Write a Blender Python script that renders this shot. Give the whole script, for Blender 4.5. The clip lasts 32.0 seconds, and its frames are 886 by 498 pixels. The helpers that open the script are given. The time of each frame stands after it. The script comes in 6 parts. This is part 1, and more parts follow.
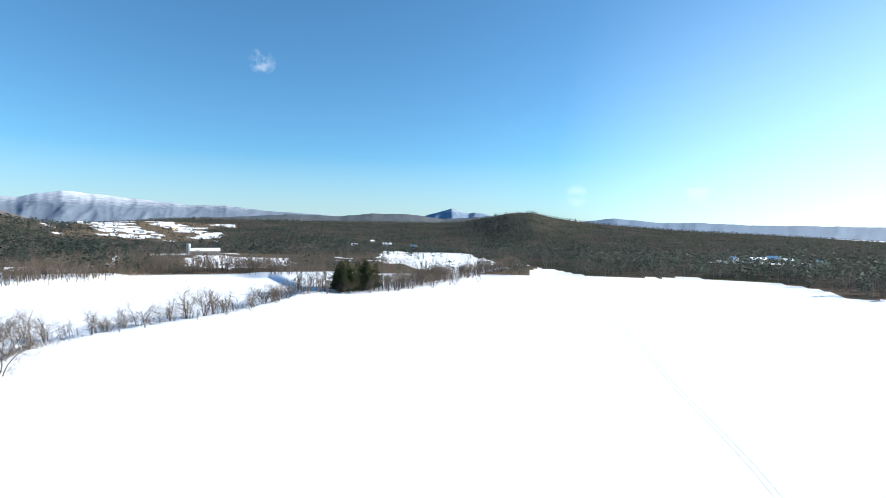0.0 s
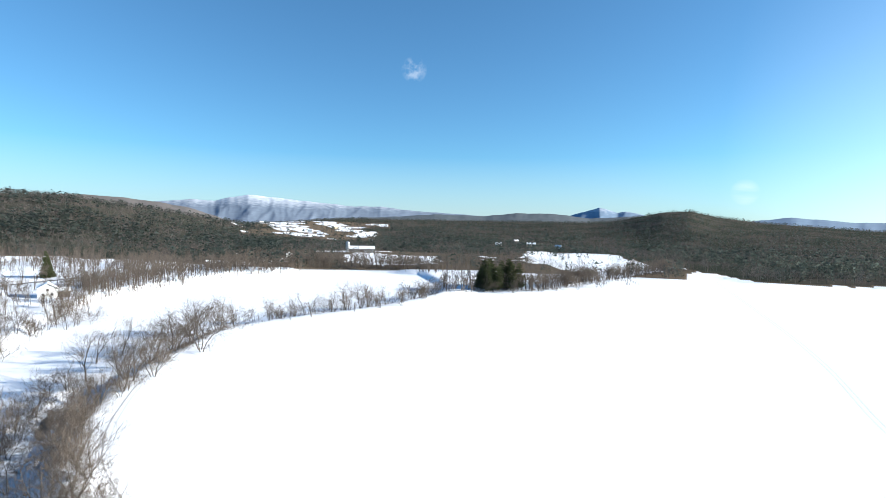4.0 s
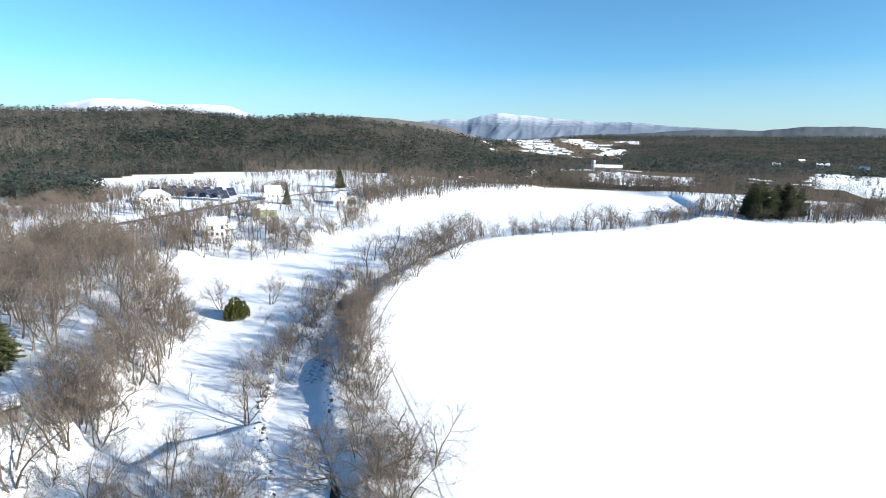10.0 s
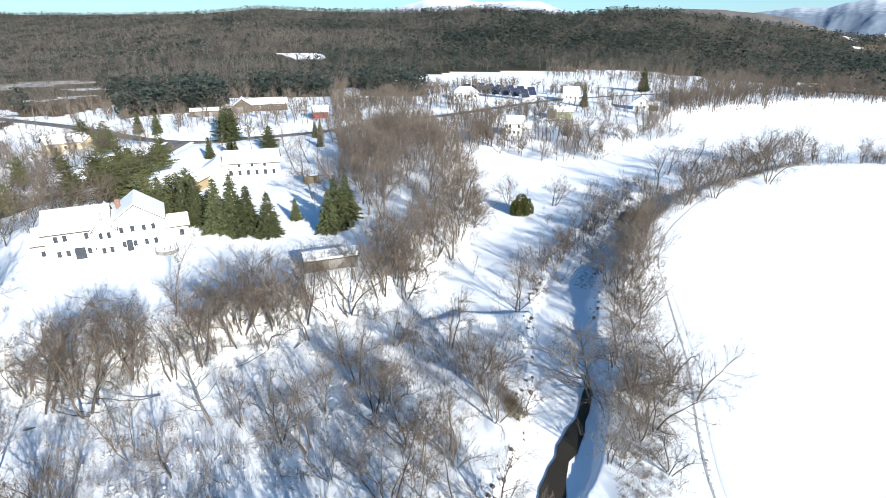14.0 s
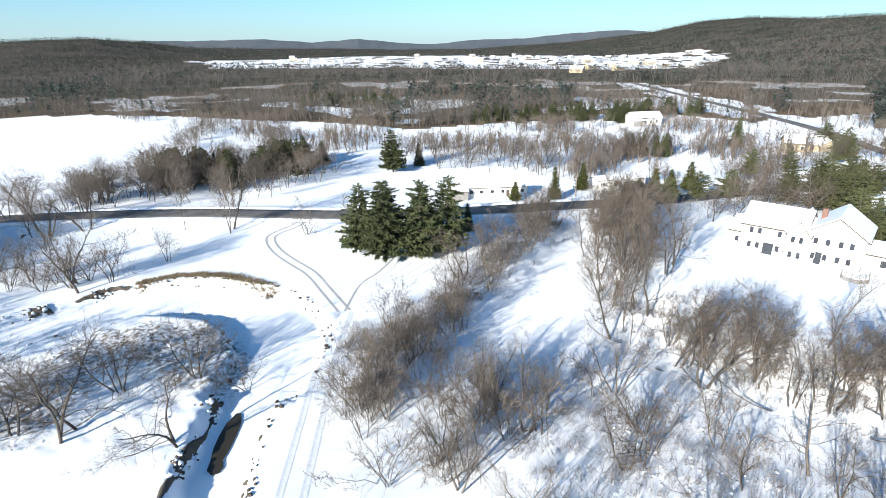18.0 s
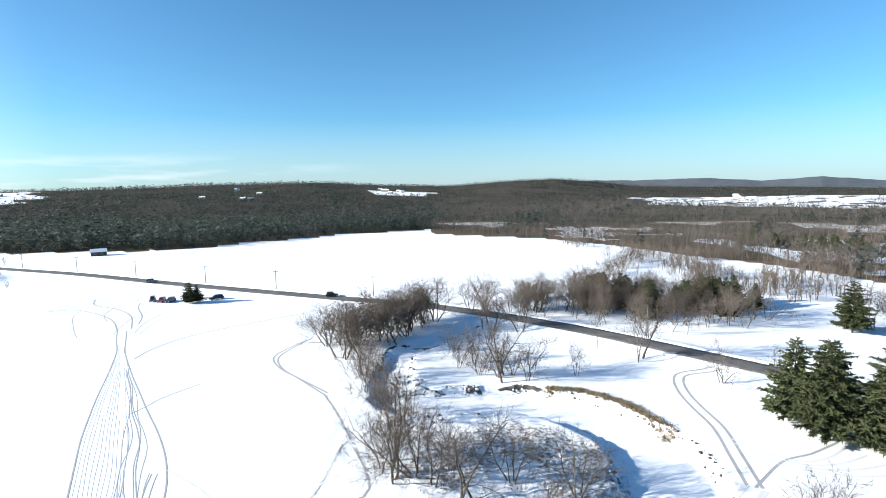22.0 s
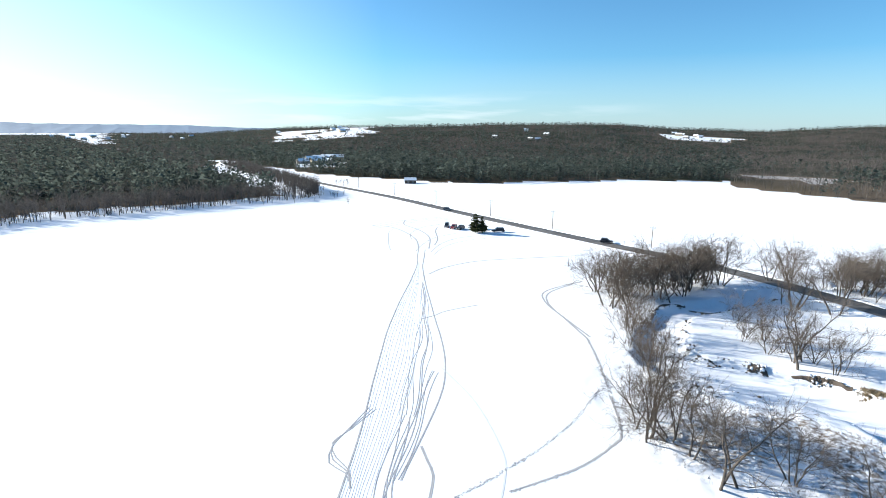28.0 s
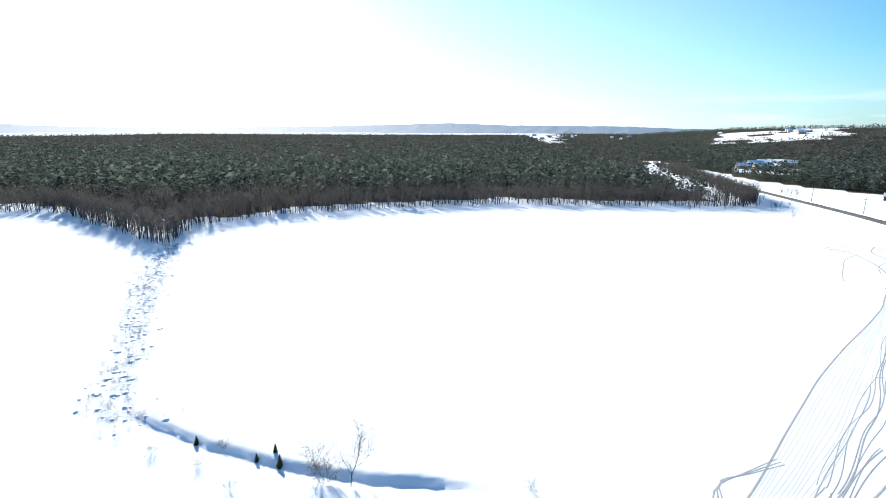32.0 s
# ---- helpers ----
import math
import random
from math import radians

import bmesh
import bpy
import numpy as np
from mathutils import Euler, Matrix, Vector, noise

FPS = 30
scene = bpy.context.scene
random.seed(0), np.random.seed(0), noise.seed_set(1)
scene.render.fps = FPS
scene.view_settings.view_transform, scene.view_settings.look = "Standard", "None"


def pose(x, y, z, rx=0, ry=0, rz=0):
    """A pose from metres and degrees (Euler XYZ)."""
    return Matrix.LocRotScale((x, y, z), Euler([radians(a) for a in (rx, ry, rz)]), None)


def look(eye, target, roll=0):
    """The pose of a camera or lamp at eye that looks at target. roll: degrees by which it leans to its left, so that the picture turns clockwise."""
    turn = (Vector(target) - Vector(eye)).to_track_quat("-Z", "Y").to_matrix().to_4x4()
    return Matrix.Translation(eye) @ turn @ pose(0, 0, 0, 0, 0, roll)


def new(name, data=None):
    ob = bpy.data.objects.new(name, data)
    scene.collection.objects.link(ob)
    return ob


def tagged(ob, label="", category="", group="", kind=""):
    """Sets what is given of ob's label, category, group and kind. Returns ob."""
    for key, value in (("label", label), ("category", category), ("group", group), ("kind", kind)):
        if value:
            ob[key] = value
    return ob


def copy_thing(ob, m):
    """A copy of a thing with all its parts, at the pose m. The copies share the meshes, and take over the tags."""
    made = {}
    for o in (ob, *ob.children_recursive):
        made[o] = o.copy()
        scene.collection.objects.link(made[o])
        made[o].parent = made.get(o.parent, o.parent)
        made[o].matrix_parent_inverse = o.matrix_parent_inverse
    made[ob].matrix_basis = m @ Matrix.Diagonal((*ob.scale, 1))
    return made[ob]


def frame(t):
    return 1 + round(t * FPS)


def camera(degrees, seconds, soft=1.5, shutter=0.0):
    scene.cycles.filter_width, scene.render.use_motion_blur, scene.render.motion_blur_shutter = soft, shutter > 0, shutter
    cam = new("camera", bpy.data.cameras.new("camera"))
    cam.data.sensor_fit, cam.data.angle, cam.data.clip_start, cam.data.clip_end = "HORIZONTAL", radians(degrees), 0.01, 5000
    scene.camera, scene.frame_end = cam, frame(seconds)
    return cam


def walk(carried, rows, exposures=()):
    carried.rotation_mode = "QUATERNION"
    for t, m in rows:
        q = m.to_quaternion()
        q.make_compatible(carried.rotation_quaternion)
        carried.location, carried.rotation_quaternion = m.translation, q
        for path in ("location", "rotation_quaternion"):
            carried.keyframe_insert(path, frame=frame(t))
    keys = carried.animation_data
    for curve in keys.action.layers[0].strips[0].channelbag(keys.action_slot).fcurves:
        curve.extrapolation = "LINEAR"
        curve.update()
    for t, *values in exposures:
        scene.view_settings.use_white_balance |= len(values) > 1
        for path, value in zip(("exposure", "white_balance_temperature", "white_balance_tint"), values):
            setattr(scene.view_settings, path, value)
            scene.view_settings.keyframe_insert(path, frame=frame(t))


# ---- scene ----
cam = camera(80.0, 32.0, soft=0.6)
EYE = (0.0, 0.0, 40.0)
# seconds, heading, tilt, lean
TURNS = [
    (0.0, 0.00, -2.11, -0.79),
    (0.5, 6.36, -2.20, -0.62),
    (1.0, 8.65, -2.21, -0.77),
    (1.5, 9.86, -2.23, -0.70),
    (2.0, 10.61, -2.22, -0.78),
    (2.5, 12.42, -2.20, -0.88),
    (3.0, 14.04, -2.23, -0.85),
    (3.5, 14.93, -2.23, -0.90),
    (5.5, 16.95, -6.40, -1.02),
    (6.0, 17.28, -9.39, -1.12),
    (6.5, 17.53, -10.78, -1.16),
    (7.0, 18.61, -10.81, -1.13),
    (7.5, 20.60, -10.85, -1.15),
    (8.0, 23.08, -10.91, -1.04),
    (8.5, 27.94, -11.00, -0.87),
    (9.0, 33.03, -11.09, -0.78),
    (9.5, 37.62, -11.27, -0.72),
    (10.0, 41.48, -11.53, -0.65),
    (10.5, 44.70, -13.58, -0.70),
    (11.0, 47.36, -18.84, -0.71),
    (11.5, 49.46, -21.51, -0.72),
    (12.0, 52.38, -21.63, -0.68),
    (12.5, 56.96, -21.72, -0.62),
    (13.0, 62.06, -21.81, -0.51),
    (13.5, 66.75, -21.85, -0.43),
    (14.0, 72.45, -21.94, -0.16),
    (14.5, 81.60, -22.01, 0.13),
    (15.0, 91.65, -22.01, 0.53),
    (15.5, 101.75, -21.91, 0.78),
    (17.5, 134.67, -21.33, 1.06),
    (18.0, 142.09, -21.21, 0.90),
    (18.5, 149.51, -21.12, 0.90),
    (19.0, 156.98, -21.00, 0.87),
    (19.5, 164.55, -21.00, 0.76),
    (20.0, 172.58, -21.01, 1.11),
    (20.5, 180.00, -21.02, 1.27),
    (21.0, 182.66, -18.53, 1.17),
    (21.5, 184.09, -10.34, 0.90),
    (22.0, 186.05, -6.40, 0.97),
    (22.5, 188.20, -6.35, 0.86),
    (23.0, 190.34, -6.30, 0.69),
    (23.5, 191.62, -6.23, 0.54),
    (24.0, 192.85, -6.13, 0.44),
    (24.5, 194.53, -6.04, 0.25),
    (26.5, 200.86, -12.58, -0.31),
    (27.0, 207.35, -12.49, -0.38),
    (27.5, 211.10, -12.48, -0.51),
    (28.0, 215.96, -12.48, -0.67),
    (28.5, 220.73, -12.52, -0.99),
    (29.0, 225.42, -12.52, -0.98),
    (29.5, 230.31, -12.53, -0.93),
    (30.0, 235.40, -12.60, -0.92),
    (30.5, 241.86, -12.67, -0.93),
    (31.0, 248.09, -12.66, -0.74),
    (31.5, 254.12, -12.78, -0.84),
    (32.0, 260.05, -12.92, -0.71),
]
EXPOSURE = [(0.0, 0.95), (32.0, 0.95)]
walk(cam, [(t, pose(*EYE, 90 + p, r, y)) for t, y, p, r in TURNS], EXPOSURE)

# ---- daylight: a low winter sun in a clear sky ----
SUN_HEADING, SUN_HEIGHT = 285.0, 19.0


def heading(az, el=0.0):
    """Unit vector for a heading, counted to the left from +y, and a height, in degrees."""
    a, e = radians(az), radians(el)
    return Vector((-math.sin(a) * math.cos(e), math.cos(a) * math.cos(e), math.sin(e)))


world = bpy.data.worlds.new("winter_sky")
scene.world = world
world.use_nodes = True
wn, wl = world.node_tree.nodes, world.node_tree.links
sky = wn.new("ShaderNodeTexSky")
sky.sky_type = 'NISHITA'
sky.sun_disc = False
sky.sun_elevation = radians(SUN_HEIGHT)
sky.sun_rotation = radians(360 - SUN_HEADING)
sky.air_density, sky.dust_density, sky.ozone_density = 0.85, 0.45, 5.0
gain = wn.new("ShaderNodeMix")
gain.data_type, gain.blend_type = 'RGBA', 'MULTIPLY'
gain.inputs[0].default_value = 1.0
gain.inputs[7].default_value = (0.745, 1.05, 1.03, 1)
wl.new(sky.outputs[0], gain.inputs[6])
# thin fair-weather cloud low in the sky
coord, stretch, puff = wn.new("ShaderNodeTexCoord"), wn.new("ShaderNodeMapping"), wn.new("ShaderNodeTexNoise")
stretch.inputs["Scale"].default_value = (1.0, 1.0, 9.0)
puff.inputs["Scale"].default_value, puff.inputs["Detail"].default_value = 5.0, 7
wl.new(coord.outputs["Generated"], stretch.inputs[0])
wl.new(stretch.outputs[0], puff.inputs["Vector"])
sep = wn.new("ShaderNodeSeparateXYZ")
wl.new(coord.outputs["Generated"], sep.inputs[0])


def sky_range(value, lo, hi, a=0.0, b=1.0):
    n = wn.new("ShaderNodeMapRange")
    for k, v in enumerate((lo, hi, a, b), 1):
        n.inputs[k].default_value = v
    wl.new(value, n.inputs[0])
    return n.outputs[0]


def sky_times(a, b):
    n = wn.new("ShaderNodeMath")
    n.operation = 'MULTIPLY'
    wl.new(a, n.inputs[0])
    wl.new(b, n.inputs[1])
    return n.outputs[0]


wisp = sky_times(sky_range(puff.outputs[0], 0.47, 0.68), sky_times(sky_range(sep.outputs[2], 0.0, 0.03), sky_range(sep.outputs[2], 0.025, 0.075, 1.0, 0.0)))
toward = wn.new("ShaderNodeVectorMath")
toward.operation = 'DOT_PRODUCT'
toward.inputs[1].default_value = heading(238)
wl.new(coord.outputs["Generated"], toward.inputs[0])
wisp = sky_times(wisp, sky_range(toward.outputs["Value"], 0.70, 0.95))
# one small puff of cloud
crumb, near_puff, most = wn.new("ShaderNodeTexNoise"), wn.new("ShaderNodeVectorMath"), wn.new("ShaderNodeMath")
crumb.inputs["Scale"].default_value, crumb.inputs["Detail"].default_value = 60.0, 5
wl.new(coord.outputs["Generated"], crumb.inputs["Vector"])
near_puff.operation, most.operation = 'DOT_PRODUCT', 'MAXIMUM'
near_puff.inputs[1].default_value = heading(18.9, 16.3)
wl.new(coord.outputs["Generated"], near_puff.inputs[0])
wl.new(wisp, most.inputs[0])
wl.new(sky_times(sky_range(near_puff.outputs["Value"], 0.99972, 0.99996, 0.0, 0.4), sky_range(crumb.outputs[0], 0.42, 0.62)), most.inputs[1])
wisp = most.outputs[0]
for az, el in ((-14.1, 3.75), (-25.6, 4.1)):
    scrap, more = wn.new("ShaderNodeVectorMath"), wn.new("ShaderNodeMath")
    scrap.operation, more.operation = 'DOT_PRODUCT', 'MAXIMUM'
    scrap.inputs[1].default_value = heading(az, el)
    wl.new(coord.outputs["Generated"], scrap.inputs[0])
    wl.new(wisp, more.inputs[0])
    wl.new(sky_times(sky_range(scrap.outputs["Value"], 0.99975, 0.99996, 0.0, 0.35), sky_range(puff.outputs[0], 0.4, 0.6)), more.inputs[1])
    wisp = more.outputs[0]
veil = wn.new("ShaderNodeMix")
veil.data_type = 'RGBA'
veil.inputs[7].default_value = (6.0, 6.4, 6.9, 1)
wl.new(sky_range(wisp, 0.0, 1.0, 0.0, 0.75), veil.inputs[0])
# pale winter haze on the horizon away from the sun
opposite = wn.new("ShaderNodeVectorMath")
opposite.operation = 'DOT_PRODUCT'
opposite.inputs[1].default_value = heading(SUN_HEADING - 180)
wl.new(coord.outputs["Generated"], opposite.inputs[0])
haze = wn.new("ShaderNodeMix")
haze.data_type = 'RGBA'
haze.inputs[7].default_value = (3.4, 4.1, 4.65, 1)
wl.new(sky_times(sky_range(sep.outputs[2], 0.0, 0.13, 0.65, 0.0), sky_range(opposite.outputs["Value"], -0.95, -0.3)), haze.inputs[0])
wl.new(gain.outputs[2], haze.inputs[6])
glow = wn.new("ShaderNodeMix")
glow.data_type = 'RGBA'
glow.inputs[7].default_value = (7.6, 8.2, 8.8, 1)
wl.new(sky_times(sky_range(sep.outputs[2], 0.0, 0.45, 1.0, 0.0), sky_range(opposite.outputs["Value"], -0.45, -0.95, 0.0, 0.55)), glow.inputs[0])
wl.new(haze.outputs[2], glow.inputs[6])
wl.new(glow.outputs[2], veil.inputs[6])
wl.new(veil.outputs[2], wn["Background"].inputs[0])
wn["Background"].inputs[1].default_value = 0.10
lamp = bpy.data.lights.new("sun", 'SUN')
lamp.energy, lamp.angle, lamp.color = 5.8, radians(0.53), (1.0, 0.955, 0.865)
sun = new("sun", lamp)
sun.matrix_world = look(heading(SUN_HEADING, SUN_HEIGHT) * 1000, (0, 0, 0))

# ---- materials ----
def material(name, base, rough=0.8, second=None, size=1.0, metal=0.0, bump=0.0, bump_size=None, per=None, spread=0.25, gloss=0.3, thin=0.0):
    """A surface of two colours mixed by noise at two scales, with fine relief. per: 'island' or 'object' varies the brightness from piece to piece."""
    m = bpy.data.materials.new(name)
    m.use_nodes = True
    nd, ln = m.node_tree.nodes, m.node_tree.links
    b = nd["Principled BSDF"]
    b.inputs["Roughness"].default_value = rough
    b.inputs["Metallic"].default_value = metal
    b.inputs["Specular IOR Level"].default_value = gloss
    if gloss < 0.05:
        b.inputs["IOR"].default_value = 1.0
    geo = nd.new("ShaderNodeNewGeometry")
    n1, n2 = nd.new("ShaderNodeTexNoise"), nd.new("ShaderNodeTexNoise")
    n1.inputs["Scale"].default_value, n1.inputs["Detail"].default_value = 1.0 / size, 6
    n2.inputs["Scale"].default_value, n2.inputs["Detail"].default_value = 9.0 / size, 4
    add = nd.new("ShaderNodeMath")
    add.operation = 'MULTIPLY_ADD'
    add.inputs[1].default_value = 0.4
    ramp = nd.new("ShaderNodeMapRange")
    ramp.inputs[1].default_value, ramp.inputs[2].default_value = 0.45, 0.95
    mix = nd.new("ShaderNodeMix")
    mix.data_type = 'RGBA'
    second = second or tuple(c * 0.75 for c in base)
    mix.inputs[6].default_value, mix.inputs[7].default_value = (*base, 1), (*second, 1)
    for n in (n1, n2):
        ln.new(geo.outputs["Position"], n.inputs["Vector"])
    ln.new(n2.outputs[0], add.inputs[0])
    ln.new(n1.outputs[0], add.inputs[2])
    ln.new(add.outputs[0], ramp.inputs[0])
    ln.new(ramp.outputs[0], mix.inputs[0])
    out = mix.outputs[2]
    if per:
        vary = nd.new("ShaderNodeHueSaturation")
        lo = nd.new("ShaderNodeMapRange")
        lo.inputs[3].default_value, lo.inputs[4].default_value = 1 - spread, 1 + spread
        if per == 'island':
            ln.new(geo.outputs["Random Per Island"], lo.inputs[0])
        else:
            info = nd.new("ShaderNodeObjectInfo")
            ln.new(info.outputs["Random"], lo.inputs[0])
        ln.new(lo.outputs[0], vary.inputs["Value"])
        ln.new(out, vary.inputs["Color"])
        out = vary.outputs[0]
    ln.new(out, b.inputs["Base Color"])
    if thin:
        # light passes through thin twigs and needles
        tr, mx = nd.new("ShaderNodeBsdfTranslucent"), nd.new("ShaderNodeMixShader")
        mx.inputs[0].default_value = thin
        ln.new(out, tr.inputs[0])
        ln.new(b.outputs[0], mx.inputs[1])
        ln.new(tr.outputs[0], mx.inputs[2])
        ln.new(mx.outputs[0], nd["Material Output"].inputs[0])
    if bump:
        bm_ = nd.new("ShaderNodeBump")
        bm_.inputs["Strength"].default_value, bm_.inputs["Distance"].default_value = 1.0, bump
        nb = nd.new("ShaderNodeTexNoise")
        nb.inputs["Scale"].default_value, nb.inputs["Detail"].default_value = 1.0 / (bump_size or size), 5
        ln.new(geo.outputs["Position"], nb.inputs["Vector"])
        ln.new(nb.outputs[0], bm_.inputs["Height"])
        ln.new(bm_.outputs[0], b.inputs["Normal"])
    return m


SNOW = material("snow", (0.86, 0.88, 0.91), 0.55, (0.80, 0.83, 0.88), 6.0, bump=0.06, bump_size=1.4)
ROOF_SNOW = material("roof_snow", (0.87, 0.89, 0.92), 0.55, (0.82, 0.85, 0.89), 2.0, bump=0.03, bump_size=0.8)
# packed snow, greyed to stand in for the shade down in tracks and prints
PACKED_SHADE = material("packed_snow_shade", (0.44, 0.44, 0.45), 0.7, (0.33, 0.33, 0.34), 1.2, bump=0.04, bump_size=0.3)
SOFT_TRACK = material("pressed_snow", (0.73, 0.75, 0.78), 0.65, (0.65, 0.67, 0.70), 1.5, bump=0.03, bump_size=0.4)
BARK = material("bark", (0.08, 0.07, 0.062), 0.95, (0.145, 0.127, 0.11), 0.4, per='object', spread=0.3, gloss=0.03)
TWIG = material("twigs", (0.135, 0.111, 0.092), 0.9, (0.19, 0.158, 0.131), 2.0, per='object', spread=0.35, gloss=0.03, thin=0.30)
FAR_TWIG = material("far_twigs", (0.102, 0.093, 0.086), 0.95, (0.142, 0.128, 0.116), 60.0, per='island', spread=0.4, gloss=0.03, thin=0.25)
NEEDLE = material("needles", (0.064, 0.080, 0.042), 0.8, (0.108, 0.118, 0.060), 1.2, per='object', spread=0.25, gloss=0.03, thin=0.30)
# bluer than the near needles: some distance haze is put into the colour
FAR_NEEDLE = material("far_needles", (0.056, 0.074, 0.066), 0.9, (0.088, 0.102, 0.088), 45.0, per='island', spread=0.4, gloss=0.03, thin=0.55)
OLIVE = material("olive_needles", (0.078, 0.090, 0.045), 0.8, (0.125, 0.128, 0.066), 1.2, per='object', spread=0.25, gloss=0.03, thin=0.30)
CEDAR = material("cedar_foliage", (0.07, 0.085, 0.03), 0.8, (0.12, 0.12, 0.045), 0.8, per='object', spread=0.15, gloss=0.03, thin=0.30)
ASPHALT = material("asphalt", (0.075, 0.072, 0.07), 0.85, (0.17, 0.165, 0.16), 3.0, bump=0.01, bump_size=0.1)
WATER = material("dark_water", (0.030, 0.026, 0.021), 0.35, (0.042, 0.036, 0.028), 2.0, bump=0.001, bump_size=0.5, gloss=0.2)
STRAW = material("dry_grass", (0.30, 0.24, 0.155), 0.95, (0.17, 0.13, 0.085), 0.8, per='island', spread=0.35)
EARTH = material("bank_earth", (0.065, 0.053, 0.043), 0.95, (0.12, 0.098, 0.078), 0.7, bump=0.05, bump_size=0.3)
WHITE_SIDING = material("white_siding", (0.80, 0.80, 0.78), 0.6, (0.72, 0.72, 0.70), 1.5, bump=0.01, bump_size=0.2)
TAN_SIDING = material("tan_siding", (0.48, 0.40, 0.28), 0.7, (0.40, 0.33, 0.22), 1.5, bump=0.01, bump_size=0.2)
YELLOW_WOOD = material("yellow_boards", (0.36, 0.27, 0.15), 0.75, (0.29, 0.215, 0.12), 0.8, bump=0.01, bump_size=0.2)
BROWN_WOOD = material("brown_boards", (0.10, 0.08, 0.065), 0.85, (0.07, 0.055, 0.045), 0.8, bump=0.01, bump_size=0.2)
GREY_WOOD = material("grey_boards", (0.26, 0.25, 0.235), 0.85, (0.18, 0.17, 0.16), 0.9, bump=0.01, bump_size=0.2)
RED_WOOD = material("red_boards", (0.34, 0.055, 0.04), 0.8, (0.25, 0.04, 0.03), 0.9, bump=0.01, bump_size=0.2)
GREEN_SIDING = material("pale_green_siding", (0.42, 0.46, 0.28), 0.7, (0.36, 0.40, 0.24), 1.5)
GLASS = material("window_glass", (0.028, 0.032, 0.04), 0.12, (0.045, 0.05, 0.06), 1.0, gloss=0.4)
TRIM = material("trim_paint", (0.72, 0.72, 0.70), 0.5, (0.64, 0.64, 0.62), 0.8)
BRICK = material("chimney_brick", (0.20, 0.115, 0.09), 0.9, (0.15, 0.085, 0.068), 0.3)
PANEL = material("solar_panel", (0.02, 0.024, 0.04), 0.15, (0.03, 0.034, 0.05), 1.0, gloss=0.6)
STEEL = material("galvanised_steel", (0.42, 0.43, 0.44), 0.4, (0.33, 0.34, 0.35), 0.6, metal=0.7)
POLE_WOOD = material("pole_wood", (0.22, 0.18, 0.14), 0.9, (0.16, 0.13, 0.10), 0.5)
TYRE = material("tyre_rubber", (0.02, 0.02, 0.02), 0.9, (0.035, 0.035, 0.035), 0.2)
CAR_DARK = material("dark_car_paint", (0.025, 0.028, 0.034), 0.3, (0.035, 0.038, 0.045), 1.0, gloss=0.5)
CAR_RED = material("red_car_paint", (0.28, 0.03, 0.025), 0.3, (0.22, 0.025, 0.02), 1.0, gloss=0.5)
CAR_GREY = material("grey_car_paint", (0.16, 0.17, 0.18), 0.35, (0.20, 0.21, 0.22), 1.0, gloss=0.5)


def ground_material():
    m = bpy.data.materials.new("winter_ground")
    m.use_nodes = True
    nd, ln = m.node_tree.nodes, m.node_tree.links
    b = nd["Principled BSDF"]
    b.inputs["Roughness"].default_value = 0.6
    b.inputs["Specular IOR Level"].default_value = 0.02
    b.inputs["IOR"].default_value = 1.0
    geo = nd.new("ShaderNodeNewGeometry")
    att = nd.new("ShaderNodeAttribute")
    att.attribute_name = "cover"

    def noise_(scale, detail=5):
        n = nd.new("ShaderNodeTexNoise")
        n.inputs["Scale"].default_value, n.inputs["Detail"].default_value = scale, detail
        ln.new(geo.outputs["Position"], n.inputs["Vector"])
        return n.outputs[0]

    def mix_(fac, a, c):
        x = nd.new("ShaderNodeMix")
        x.data_type = 'RGBA'
        for socket, v in ((x.inputs[0], fac), (x.inputs[6], a), (x.inputs[7], c)):
            if isinstance(v, tuple):
                socket.default_value = (*v, 1)
            else:
                ln.new(v, socket)
        return x.outputs[2]

    def range_(v, lo, hi):
        r = nd.new("ShaderNodeMapRange")
        r.inputs[1].default_value, r.inputs[2].default_value = lo, hi
        ln.new(v, r.inputs[0])
        return r.outputs[0]

    snow = mix_(range_(noise_(0.16), 0.35, 0.7), (0.86, 0.88, 0.91), (0.80, 0.83, 0.88))
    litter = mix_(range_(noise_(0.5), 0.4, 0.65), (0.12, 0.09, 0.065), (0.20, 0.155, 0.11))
    # dark woodland tone, which also paints the shade in gaps between trees
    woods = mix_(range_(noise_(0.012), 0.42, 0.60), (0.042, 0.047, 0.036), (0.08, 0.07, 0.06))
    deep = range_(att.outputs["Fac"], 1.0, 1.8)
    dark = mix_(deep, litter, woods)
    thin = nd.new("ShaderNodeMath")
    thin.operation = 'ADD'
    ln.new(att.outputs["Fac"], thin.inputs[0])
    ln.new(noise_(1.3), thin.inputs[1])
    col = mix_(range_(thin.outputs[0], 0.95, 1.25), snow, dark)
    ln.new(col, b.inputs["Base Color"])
    bp = nd.new("ShaderNodeBump")
    bp.inputs["Strength"].default_value, bp.inputs["Distance"].default_value = 0.5, 0.05
    ln.new(noise_(0.9, 6), bp.inputs["Height"])
    ln.new(bp.outputs[0], b.inputs["Normal"])
    return m


